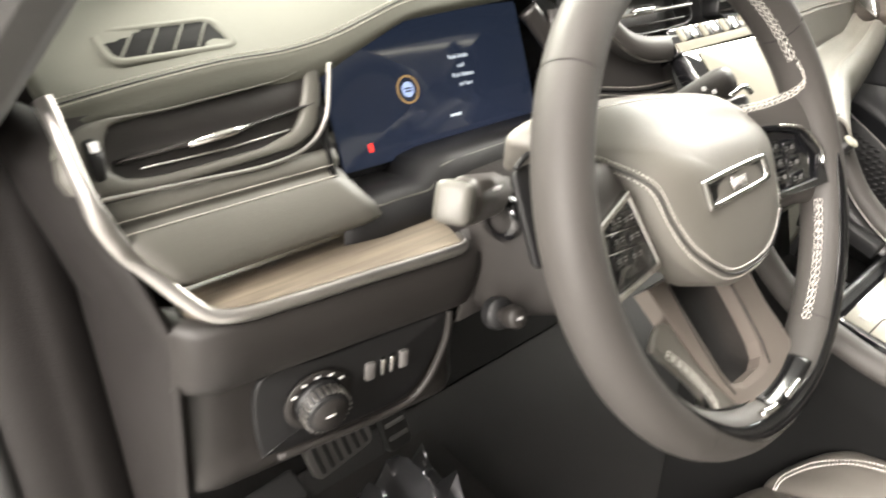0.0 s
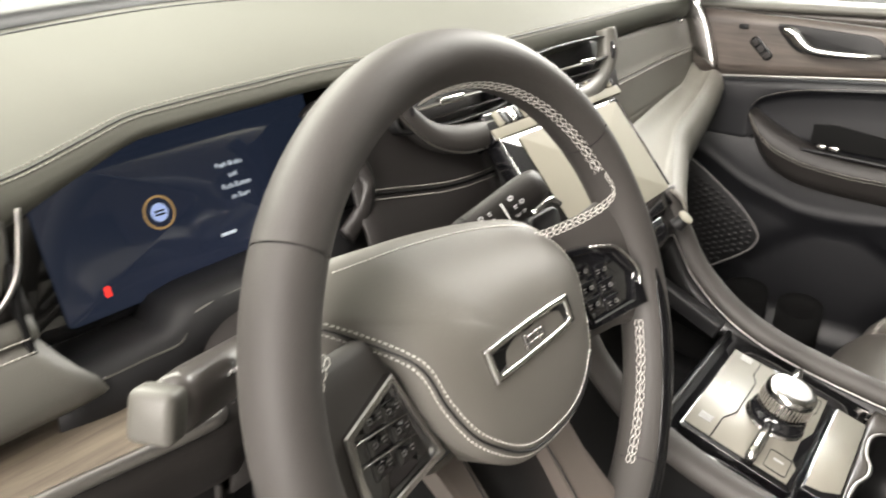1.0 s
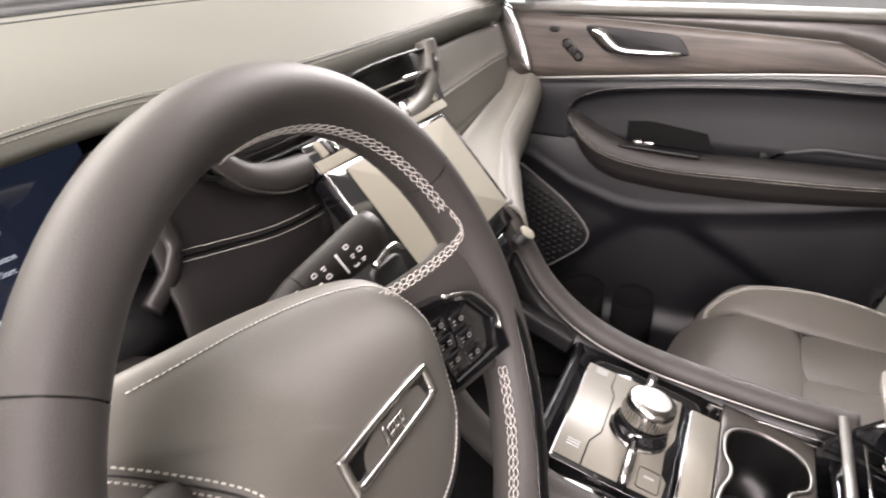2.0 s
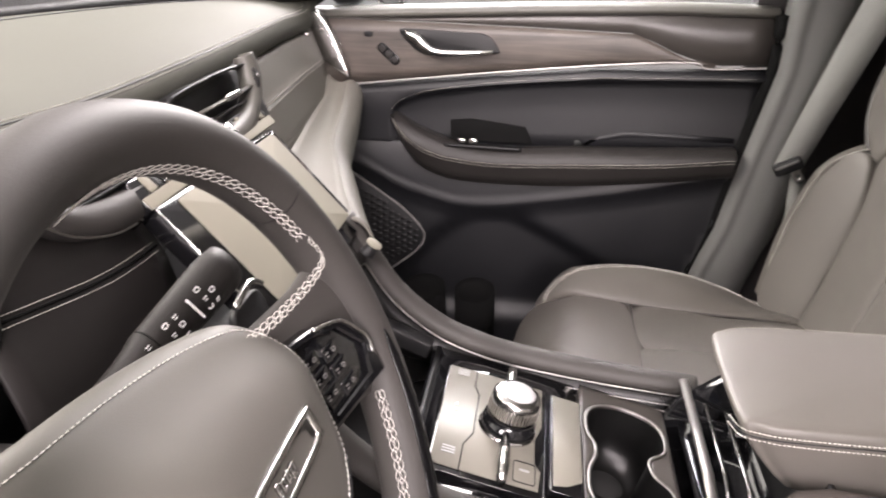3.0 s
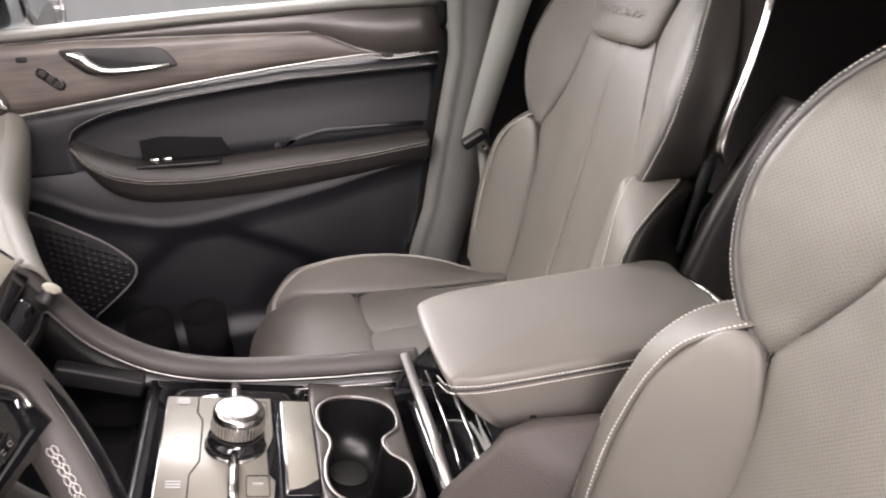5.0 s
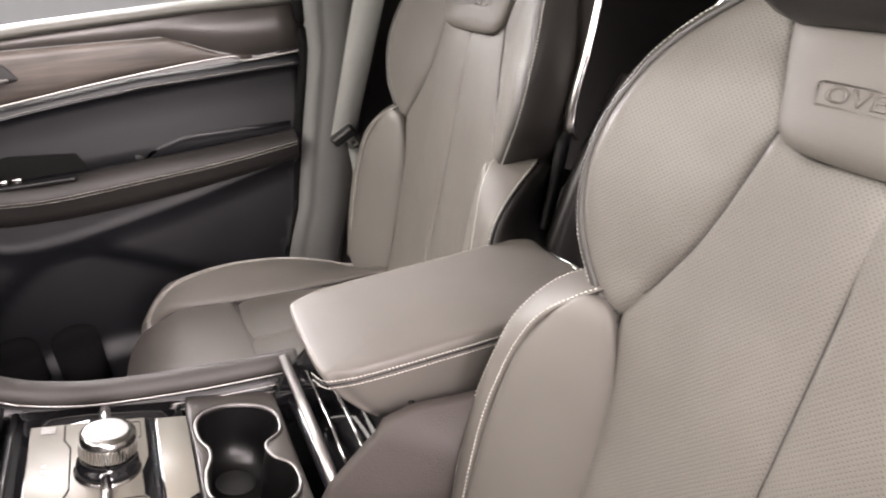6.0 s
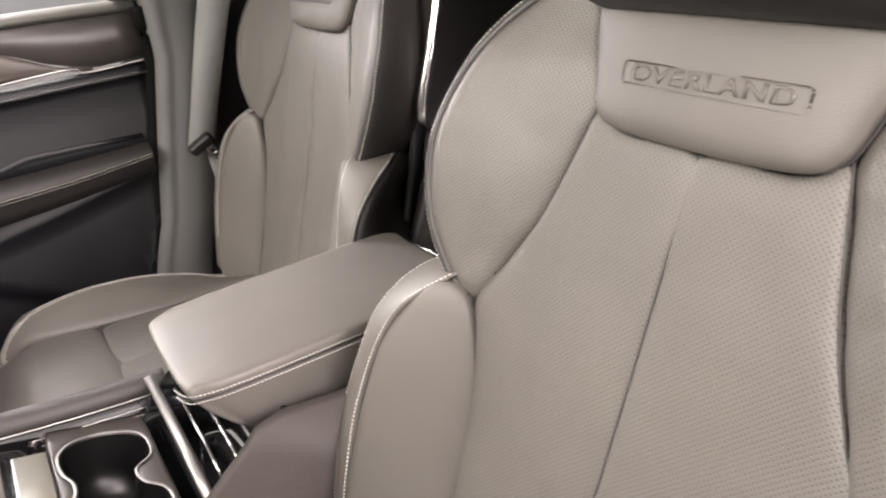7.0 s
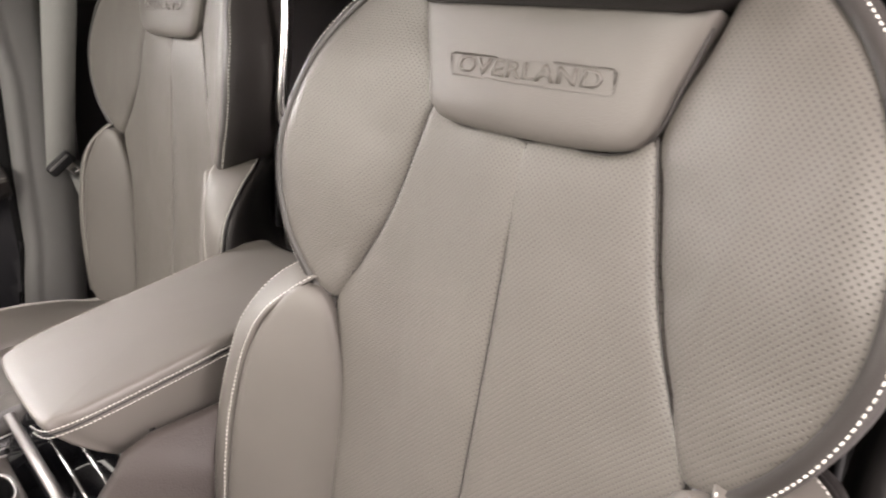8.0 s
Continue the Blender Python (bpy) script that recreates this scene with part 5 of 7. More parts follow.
for s, x0 in ((1, -0.245), (-1, -0.503)):
    back_ = 0.0 if s > 0 else -0.032
    pd = thing("shift_paddle", "dark shift paddle with a chrome edge behind the wheel", "paddle", "shift paddles")
    part("blade", mesh_of(*moved(plate(rounded(0.040, 0.07, 0.008, 5), 0.005, 0.002), WM @ pose(s * 0.115, 0.02, -0.032 if s > 0 else -0.064))), DARK, pd)
    part("edge", mesh_of(*moved(tube(spline([(s * 0.135, 0.055, -0.030 + back_), (s * 0.120, 0.062, -0.028 + back_), (s * 0.095, 0.058, -0.028 + back_)], 6), 0.0022, 8), WM)), CHROME if s > 0 else DARK, pd)

# pedals and mat
pedal = thing("brake_pedal", "ribbed grey metal brake pedal", "pedal")
PM = frame_of((-0.425, 0.95, 0.235), (1, 0, 0.18), (0, 0.35, 1))
part("pad", mesh_of(*moved(plate(rounded(0.095, 0.055, 0.012), 0.012, 0.003), PM)), GREY_TRIM, pedal)
for k in range(6):
    part("rib", mesh_of(*moved(brick_form(0.006, 0.040, 0.004, 0.001), PM @ pose(-0.035 + k * 0.014, 0, 0.001))), RUBBER, pedal)
part("arm", mesh_of(*tube(spline([(-0.425, 0.965, 0.24), (-0.42, 1.02, 0.34), (-0.41, 1.165, 0.46)], 6), 0.01, 8)), DARK, pedal)
gas = thing("accelerator_pedal", "black ribbed accelerator pedal", "pedal")
part("pad", mesh_of(*moved(plate(rounded(0.045, 0.12, 0.01), 0.012, 0.003), frame_of((-0.31, 0.985, 0.21), (1, 0, 0), (0, 0.5, 1)))), RUBBER, gas)
part("arm", mesh_of(*tube([(-0.31, 1.0, 0.25), (-0.31, 1.08, 0.33), (-0.31, 1.165, 0.38)], 0.009, 8)), DARK, gas)
for k in range(5):
    part("rib", mesh_of(*moved(brick_form(0.034, 0.006, 0.004, 0.001), frame_of((-0.31, 0.985, 0.21), (1, 0, 0), (0, 0.5, 1)) @ pose(0, -0.04 + 0.02 * k, 0.001))), GREY_TRIM, gas)
mat_rows = [[(x, y, 0.012 + 0.30 * max(0, y - 0.86) ** 1.2) for y in np.linspace(0.42, 1.05, 12)] for x in np.linspace(-0.68, -0.18, 10)]
tagged(part("floor_mat", mesh_of(*slab(mat_rows, 0.01)), MAT_PILE), "black carpet floor mat on the driver's side", "mat")
sheet = thing("plastic_sheet", "crumpled clear plastic sheet lying on the floor mat", "sheet")
CLEAR = surface("clear_plastic", (0.08, 0.08, 0.085), 0.07, coat=0.6, blotch=0.05)
rng = np.random.RandomState(4)
sh = []
hx = rng.rand(14, 14)
for i, x in enumerate(np.linspace(-0.56, -0.24, 14)):
    sh.append([(x + 0.01 * hx[j, i], y, 0.030 + 0.060 * hx[i, j] ** 2 + 0.25 * max(0, y - 0.88)) for j, y in enumerate(np.linspace(0.66, 1.00, 14))])
part("film", mesh_of(*slab(sh, 0.0015)), CLEAR, sheet)

# ---- centre console ----
console = thing("centre_console", "black centre console with glossy deck and chrome lines", "console")


def deck_z(y):
    return 0.473 + 0.24 * (y - 0.45)


KD = frame_of((0.0, 0.45, 0.473), (1, 0, 0), (0, 1, 0.24))


def deck(x, y, h=0.0):
    """The deck's own plan (x, y along it) from a place over it."""
    return (x, (y - 0.45) * 1.028, h)


# walls with a gentle swoop up to the stack
RAIL = [(0.640, 0.635), (0.612, 0.592), (0.580, 0.546), (0.530, 0.506), (0.475, 0.483), (0.42, 0.471), (0.34, 0.460), (0.27, 0.4535), (0.225, 0.450)]
rail_line = spline(RAIL, 6)
for s in (1, -1):
    run = rail_line if s > 0 else rail_line[rail_line[:, 0] > 0.262]
    top = np.array([(s * 0.138, y, z) for y, z in run])
    r = part("rail", mesh_of(*tube(top, 0.0155, 14, squash=(1.0, 0.85))), RIM, console, "padded leather rail")
    part("chrome_line", mesh_of(*tube(top + np.array((-s * 0.0165, 0, -0.006)), 0.0010, 6)), BLADE, r, "thin chrome line")
    wall = [[(s * 0.149, y, z), (s * 0.153, y, z - 0.05), (s * 0.150, y, (z - 0.05) * 0.55), (s * 0.146, y, 0.0)] for y, z in run]
    part("side_wall", mesh_of(*slab(wall, 0.006, flip=s > 0)), VOID, console, "black console side")
    inner = [[(s * 0.126, y, z), (s * 0.120, y, z - 0.03), (s * 0.118, y, deck_z(y) - 0.03)] for y, z in run]
    part("inner_wall", mesh_of(*slab(inner, 0.004, flip=s < 0)), CUP, console)
    if s > 0:
        for dz, dx in ((0.016, 0.0225), (0.024, 0.0240)):
            part("chrome_line", mesh_of(*tube([(p[0] - dx, p[1], p[2] - dz) for p in top if 0.25 < p[1] < 0.42], 0.0007, 6)), BLADE, console, "thin chrome line")

# glossy deck around the plates
deck_rows = [[(x, y, deck_z(y) - 0.006) for x in (-0.122, -0.104, 0.104, 0.122)] for y in (0.365, 0.40, 0.45, 0.53)]
part("deck", mesh_of(*slab(deck_rows, 0.02)), GLOSS, console, "glossy black deck")
tray = [[(x, y, z) for x in (-0.122, -0.08, 0.0, 0.08, 0.122)] for y, z in ((0.528, 0.486), (0.535, 0.44), (0.56, 0.43), (0.64, 0.445), (0.66, 0.52))]
part("tray", mesh_of(*slab(tray, 0.006)), DARK, console, "black storage tray")
part("tray_lip", mesh_of(*moved(brick_form(0.020, 0.09, 0.022, 0.004), pose(0.105, 0.575, 0.508, 22, 0, 0))), DARK, console)

selector = part("selector_plate", mesh_of(*moved(plate(rounded(0.176, 0.112, 0.004, 4, -0.006, 0.0), 0.008, 0.001), KD @ pose(0, 0.003, 0.001))), GLOSS, console, "glossy selector plate")
film_out = np.array([(-0.087, 0.054), (0.079, 0.055), (0.080, 0.0), (0.080, -0.051), (0.012, -0.052), (-0.012, -0.045), (-0.048, -0.046), (-0.058, -0.052), (-0.086, -0.050), (-0.087, 0.0)])
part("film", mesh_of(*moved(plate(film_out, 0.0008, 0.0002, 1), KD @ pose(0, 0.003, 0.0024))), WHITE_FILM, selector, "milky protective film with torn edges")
part("groove", mesh_of(*moved(tube([(0.078, 0.024, 0.003), (0.050, 0.024, 0.003), (0.036, 0.018, 0.003), (-0.03, 0.018, 0.003), (-0.05, 0.026, 0.003), (-0.088, 0.026, 0.003)], 0.0007, 6), KD @ pose(0, 0.003, 0.0))), DARK, selector)
for k, ch in enumerate("PRND"):
    text_on(ch, KD @ pose(0.010 - 0.0085 * k, 0.043, 0.0036, 0, 0, 90), 0.0068, WHITE_INK, selector)
for u0 in (0.066, -0.068):
    for k in range(3):
        part("mark", mesh_of(*moved(plate(rounded(0.0022, 0.013, 0.0005, 2, u0 + 0.004 * k, 0.042), 0.0004, 0.0001), KD @ pose(0, 0, 0.0036))), PAINT, selector)
for u0 in (0.058, -0.066):
    part("key", mesh_of(*moved(ring_plate(rounded(0.030, 0.022, 0.003, 4, u0, -0.036), rounded(0.0285, 0.0205, 0.0025, 4, u0, -0.036), 0.0008, 0.0002), KD @ pose(0, 0.003, 0.0034))), DARK, selector)
    part("mark", mesh_of(*moved(plate(rounded(0.003, 0.010, 0.001, 2, u0 + 0.003, -0.036), 0.0004, 0.0001), KD @ pose(0, 0.003, 0.0034))), PAINT, selector)

dial = part("selector_dial", mesh_of(*moved(lathe([(0.0, 0.0445), (0.020, 0.0445), (0.0225, 0.0435), (0.0245, 0.041), (0.0252, 0.036), (0.0252, 0.022), (0.0240, 0.020), (0.0225, 0.019), (0.0225, 0.012), (0.0268, 0.011), (0.0268, 0.003), (0.030, 0.002), (0.030, 0.0)], 48), KD @ pose(-0.004, -0.012, 0.002))), CHROME, console, "knurled chrome rotary gear selector")
part("cap", mesh_of(*moved(lathe([(0.0, 0.0462), (0.0165, 0.0460), (0.0175, 0.0448)], 40), KD @ pose(-0.004, -0.012, 0.002))), PAINT, dial, "pale top cap")
part("base_ring", mesh_of(*moved(lathe([(0.0242, 0.019), (0.0242, 0.0118), (0.0275, 0.0112), (0.0280, 0.003)], 48), KD @ pose(-0.004, -0.012, 0.002))), GLOSS, dial)
for k in range(44):
    part("rib", mesh_of(*moved(box_between((0.0245, -0.0006, 0.023), (0.0259, 0.0006, 0.035), 0.0002), KD @ pose(-0.004, -0.012, 0.002) @ pose(0, 0, 0, 0, 0, k * 360 / 44))), MATT_METAL, dial)
for s, r1 in ((1, 0.088), (-1, -0.082)):
    part("arm", mesh_of(*moved(tube([(s * 0.024, 0, 0.008), (s * 0.055, 0, 0.012), (s * 0.075, 0, 0.012), (s * 0.094, 0, 0.010)], [0.0045, 0.0060, 0.0060, 0.0045], 12), KD @ pose(-0.004, -0.010, 0.002))), CHROME, dial, "chrome arm across the selector plate")

lid = part("tray_lid", mesh_of(*moved(plate(rounded(0.156, 0.034, 0.003, 4, -0.002, 0.0), 0.008, 0.001), KD @ pose(0, -0.075, 0.004))), GLOSS, console, "narrow lid in front of the cup holders")
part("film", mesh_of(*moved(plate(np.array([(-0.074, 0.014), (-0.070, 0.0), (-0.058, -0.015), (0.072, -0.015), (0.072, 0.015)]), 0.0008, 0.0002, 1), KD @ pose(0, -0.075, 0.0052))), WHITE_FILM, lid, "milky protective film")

# cup holders: a double-round opening in a plate with a chrome edge
def cup_outline(grow=0.0):
    pts = [(0.088, 0.0), (0.080, 0.028), (0.060, 0.042), (0.030, 0.042), (0.012, 0.035), (-0.006, 0.035), (-0.030, 0.042), (-0.062, 0.042), (-0.082, 0.028), (-0.088, 0.0), (-0.080, -0.030), (-0.058, -0.042), (-0.030, -0.040), (-0.012, -0.024), (0.010, -0.022), (0.030, -0.040), (0.060, -0.042), (0.080, -0.030)]
    o = spline(pts, 5, True)
    return o * (1 + grow / 0.055)


CUPF = KD @ pose(0.002, -0.143, 0.0)
box_out = []
for p in cup_outline():
    a = math.atan2(p[1] / 0.050, p[0] / 0.116)
    c, s = math.cos(a), math.sin(a)
    k = 1 / max(abs(c), abs(s))
    box_out.append((0.118 * c * k, 0.050 * s * k))
part("cup_plate", mesh_of(*moved(ring_plate(np.array(box_out), cup_outline(0.003), 0.012, 0.001), CUPF)), TAUPE, console, "dark satin cup holder plate")
part("cup_rim", mesh_of(*moved(tube([(x, y, 0.001) for x, y in cup_outline(0.002)], 0.0013, 8, True, (1.5, 0.7)), CUPF)), BLADE, console, "chrome cup holder rim")
o = cup_outline(0.0)
rows = [[(x, y, -0.001) for x, y in o], [(x * 0.97, y * 0.97, -0.035) for x, y in o], [(x * 0.93, y * 0.93, -0.07) for x, y in o], [(x * 0.5, y * 0.5, -0.072) for x, y in o], [(0, 0, -0.072) for _ in o]]
part("cup_well", mesh_of(*moved(grid(rows, True, flip=True), CUPF)), CUP, console, "dark cup holder well")
part("cup_pad", mesh_of(*moved(lathe([(0.0, 0.004), (0.018, 0.003), (0.022, 0.0)], 24), CUPF @ pose(0.044, 0.0, -0.071))), RUBBER, console)

# chrome-edged media tray between the cup holders and the armrest
for k, (y, z, x0, x1, r) in enumerate(((0.243, 0.470, -0.110, 0.118, 0.0036), (0.222, 0.458, -0.06, 0.10, 0.0012), (0.200, 0.452, -0.10, 0.09, 0.0016))):
    part("chrome_bar", mesh_of(*tube([(x0, y, z - 0.022), (x0 * 0.3, y, z - 0.006), (x1, y, z)], r, 10, squash=(1.5, 0.7))), BLADE if k == 0 else CHROME, console, "chrome bar across the console")
bay = [[(x, y, z) for x in (-0.10, -0.05, 0.0, 0.06, 0.12)] for y, z in ((0.246, 0.424), (0.240, 0.428), (0.232, 0.40), (0.17, 0.395), (0.15, 0.50))]
part("media_bay", mesh_of(*slab(bay, 0.005)), GLOSS, console, "glossy black media bay")
for s in (1, -1):
    side_pts = [(0.262, 0.430), (0.248, 0.452), (0.20, 0.492), (0.188, 0.506), (0.16, 0.512), (0.05, 0.500), (-0.10, 0.484), (-0.25, 0.47), (-0.27, 0.30), (-0.27, 0.0), (0.262, 0.0)]
    part("side_panel", mesh_of(*moved(plate(side_pts, 0.018, 0.004), frame_of((0.096 if s > 0 else -0.114, 0, 0), (0, 1, 0), (0, 0, 1)) @ Matrix.Translation((0, 0, 0.018)))), GLOSS if s > 0 else FLANK, console, "glossy black console cheek" if s > 0 else "grained brown-black plastic console flank")
part("bin", mesh_of(*box_between((-0.094, -0.26, 0.0), (0.094, 0.17, 0.470), 0.01)), DARK, console)

part("chrome_line", mesh_of(*tube(spline([(0.121, 0.236, 0.447), (0.117, 0.222, 0.463), (0.1165, 0.196, 0.492), (0.1165, 0.186, 0.504)], 5), 0.0011, 6)), BLADE, console, "thin chrome line")
arm = thing("armrest", "padded leather armrest lid on the console with white stitching", "armrest")
plan = [(0.066, 0.236), (0.092, 0.222), (0.104, 0.18), (0.109, 0.05), (0.109, -0.075), (0.060, -0.086), (-0.040, -0.086), (-0.072, -0.078), (-0.077, 0.05), (-0.079, 0.185), (-0.074, 0.224), (-0.058, 0.238)]
po = spline(plan, 6, True)
c0 = po.mean(0)
levels = [(0.93, 0.482), (0.97, 0.487), (0.99, 0.500), (1.003, 0.520), (1.006, 0.538), (1.002, 0.546), (0.992, 0.5508), (0.978, 0.5528), (0.955, 0.5536), (0.88, 0.5544), (0.6, 0.5556), (0.3, 0.5564), (0.02, 0.557)]
rows = []
for s, z in levels:
    k = (z - 0.482) / 0.075
    rows.append([(c0[0] + (x - c0[0]) * s, c0[1] + (y - c0[1]) * s - 0.050 * max(0.0, 1 - k) ** 1.3 * max(0, (y - 0.10) / 0.14), z) for x, y in po])
v, f = grid(rows, True)
n_po = len(po)
arm_pad = part("cushion", mesh_of(v, f + [list(range(n_po))[::-1], list(range(len(v) - n_po, len(v)))]), LEATHER, arm)
lace_path = [(-0.0785, 0.190), (-0.0795, 0.15), (-0.0785, 0.05), (-0.0745, -0.07)]
for dz, dx in ((0.5440, 0.0005), (0.5370, -0.0005)):
    pts = [(-0.050, 0.2385, dz), (-0.070, 0.2315, dz), (-0.0775, 0.210, dz)] + [(x - 0.001, y, dz) for x, y in lace_path]
    pts = spline(pts, 8) + np.array((dx, 0.001, 0))
    part("stitching", mesh_of(*stitches(drape(pts, arm_pad.data, (-0.9, 0.1, 0.5), 0.0008), (-0.9, 0.1, 0.5), 0.0028, 0.0012, 0.00052), smooth=False), THREAD, arm, "white double stitching")
part("seam", mesh_of(*tube(spline([(-0.050, 0.2385, 0.5405), (-0.071, 0.2315, 0.5405), (-0.0785, 0.205, 0.5405), (-0.0795, 0.15, 0.5405), (-0.0785, 0.05, 0.5405), (-0.0745, -0.07, 0.5405)], 8), 0.0008, 6)), DARK, arm)
edge = np.roll(po, -11 * 6, axis=0)[:31]
edge = [(c0[0] + (x - c0[0]) * 0.972, c0[1] + (y - c0[1]) * 0.972, 0.556) for x, y in edge]
part("stitching", mesh_of(*stitches(drape(edge, arm_pad.data, (0, 0, 1)), (0, 0, 1), 0.0028, 0.0014, 0.0003), smooth=False), THREAD_GREY, arm, "fine pale stitching")
part("edge_strip", mesh_of(*tube([(0.100, -0.082, 0.548), (0.02, -0.092, 0.548), (-0.03, -0.092, 0.546)], 0.004, 8)), CHROME, arm, "chrome strip at the armrest's end")

# ---- passenger door ----
door = thing("passenger_door", "closed black passenger door with wood trim and armrest", "door")


def rear_edge(z):
    return np.interp(z, [0.0, 0.32, 0.41, 0.54, 0.716, 0.82], [0.20, 0.122, 0.089, 0.063, 0.024, 0.024])


def skin(profile, y_front, n=18, rear=0.0):
    """A lofted door skin: profile of (x, z) swept from the front to the door's slanting rear edge."""
    rows = []
    prof = spline(profile, 4)
    for s in np.linspace(0, 1, n):
        rows.append([(x, y_front + (rear_edge(z) + rear - y_front) * s, z) for x, z in prof])
    return rows


def along(y_list, z_list, x_list, n=6):
    return spline(list(zip(x_list, y_list, z_list)), n)


# belt roll and window sill
belt, sill = [], []
for y in np.linspace(0.98, 0.024, 24):
    zt = np.interp(y, [0.024, 0.21, 0.45, 0.80, 0.98], [0.820, 0.822, 0.815, 0.800, 0.792])
    zb = np.interp(y, [0.024, 0.118, 0.177, 0.263, 0.43, 0.64, 0.98], [0.722, 0.716, 0.731, 0.770, 0.775, 0.780, 0.783])
    belt.append([(0.830, y, zt + 0.004), (0.802, y, zt + 0.003), (0.789, y, zt - 0.001), (0.783, y, zt - 0.007), (0.785, y, zt - 0.013), (0.793, y, zt - 0.017), (0.81, y, zt - 0.019)])
    sill.append([(0.800, y, zt - 0.014), (0.7935, y, zt - 0.019), (0.7915, y, 0.5 * (zt + zb) - 0.006), (0.7915, y, zb + 0.002), (0.80, y, zb)])
part("belt_roll", mesh_of(*slab(belt, 0.005)), FASCIA, door, "soft grey roll under the window")
part("belt_panel", mesh_of(*slab(sill, 0.004)), TAUPE, door, "dark panel between the roll and the wood")

wood = []
for y in np.linspace(0.95, 0.120, 30):
    zt = np.interp(y, [0.118, 0.177, 0.263, 0.43, 0.64, 0.98], [0.7165, 0.731, 0.770, 0.775, 0.780, 0.783])
    zb = np.interp(y, [0.118, 0.155, 0.323, 0.536, 0.797, 0.95], [0.716, 0.722, 0.714, 0.692, 0.662, 0.648])
    wood.append([(0.787 - 0.003 * math.sin(math.pi * k / 5), y, zt + (zb - zt) * k / 5) for k in range(6)])
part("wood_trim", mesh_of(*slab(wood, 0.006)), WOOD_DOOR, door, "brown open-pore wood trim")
strip = along([0.95, 0.797, 0.536, 0.323, 0.165, 0.140, 0.11, 0.024], [0.645, 0.661, 0.691, 0.713, 0.7235, 0.7145, 0.7135, 0.719], [0.784] * 8)
part("chrome_strip", mesh_of(*tube(strip, 0.0022, 10, squash=(0.8, 1.1))), BLADE, door, "chrome strip under the wood")

# upper insert, armrest and lower shell
BORDER = spline([(0.7195, 0.600), (0.712, 0.618), (0.698, 0.631), (0.668, 0.644), (0.639, 0.652), (0.535, 0.669), (0.40, 0.682), (0.251, 0.689), (0.041, 0.694)], 6)


def border_z(y):
    return float(np.interp(y, BORDER[::-1, 0], BORDER[::-1, 1]))


def ease(k):
    k = min(1.0, max(0.0, k))
    return k * k * (3 - 2 * k)


insert = []
for y in np.r_[np.linspace(0.93, 0.76, 6), np.linspace(0.75, 0.66, 19), np.linspace(0.645, 0.03, 26)]:
    zt = np.interp(y, [0.03, 0.323, 0.536, 0.797, 0.93], [0.715, 0.709, 0.688, 0.658, 0.643])
    zc = border_z(y) if y < 0.7195 else 0.606
    deep = 0.012 * ease((0.722 - y) / 0.02)
    row = [(0.788, y, zt), (0.779, y, zt - 0.008), (0.776, y, zt - 0.016)]
    for dz, k in ((0.012, 0), (0.004, 0), (0.0, 0.1), (-0.003, 0.5), (-0.008, 0.85), (-0.016, 1.0)):
        row.append((0.776 + deep * k, y, min(zt - 0.018, zc + dz)))
    for k in (0.35, 0.7, 1.0):
        row.append((0.776 + deep * (1 - 0.5 * k), y, (zc - 0.016) * (1 - k) + 0.545 * k))
    insert.append(row)
upper = part("upper_panel", mesh_of(*slab(insert, 0.005)), DOOR_SKIN, door, "black leather upper panel")
edge_st = drape([(0.776, y, z + 0.005) for y, z in BORDER[4:]], upper.data, (-1, 0, 0.05), 0.0006)
part("stitching", mesh_of(*stitches(edge_st, (-1, 0, 0.1), 0.0032, 0.0012, 0.00035), smooth=False), THREAD_GREY, upper, "grey thread stitching")

# lower shell: a moulded ridge, below it a map pocket under an arched lip
ARCH_Y = [0.20, 0.328, 0.40, 0.458, 0.490, 0.523, 0.56, 0.604, 0.666, 0.70]
ARCH_Z = [0.27, 0.339, 0.378, 0.406, 0.415, 0.417, 0.408, 0.382, 0.326, 0.26]
lower = []
for y in np.linspace(0.95, 0.0, 52):
    ridge = np.interp(y, [0.07, 0.263, 0.40, 0.488, 0.545, 0.596, 0.698, 0.796, 0.95], [0.520, 0.475, 0.450, 0.436, 0.431, 0.433, 0.462, 0.515, 0.54])
    arch = np.interp(y, ARCH_Y, ARCH_Z)
    prof = [(0.782, 0.560), (0.775, 0.550), (0.7725, ridge + 0.022), (0.7712, ridge + 0.010), (0.7685, ridge + 0.002), (0.7695, ridge - 0.006), (0.776, ridge - 0.016)]
    prof += [(0.776 - 0.012 * k, (ridge - 0.016) * (1 - k) + 0.02 * k) for k in np.linspace(0.06, 1, 34)]
    row = []
    for x, z in prof:
        x += 0.020 * ease((arch - z) / 0.012) * ease((z - 0.17) / 0.05) if z < arch else 0.0
        row.append((x, max(y, rear_edge(z)), z))
    lower.append(row)
part("lower_panel", mesh_of(*slab(lower, 0.006)), DOOR_SKIN, door, "black moulded lower door panel with a map pocket")

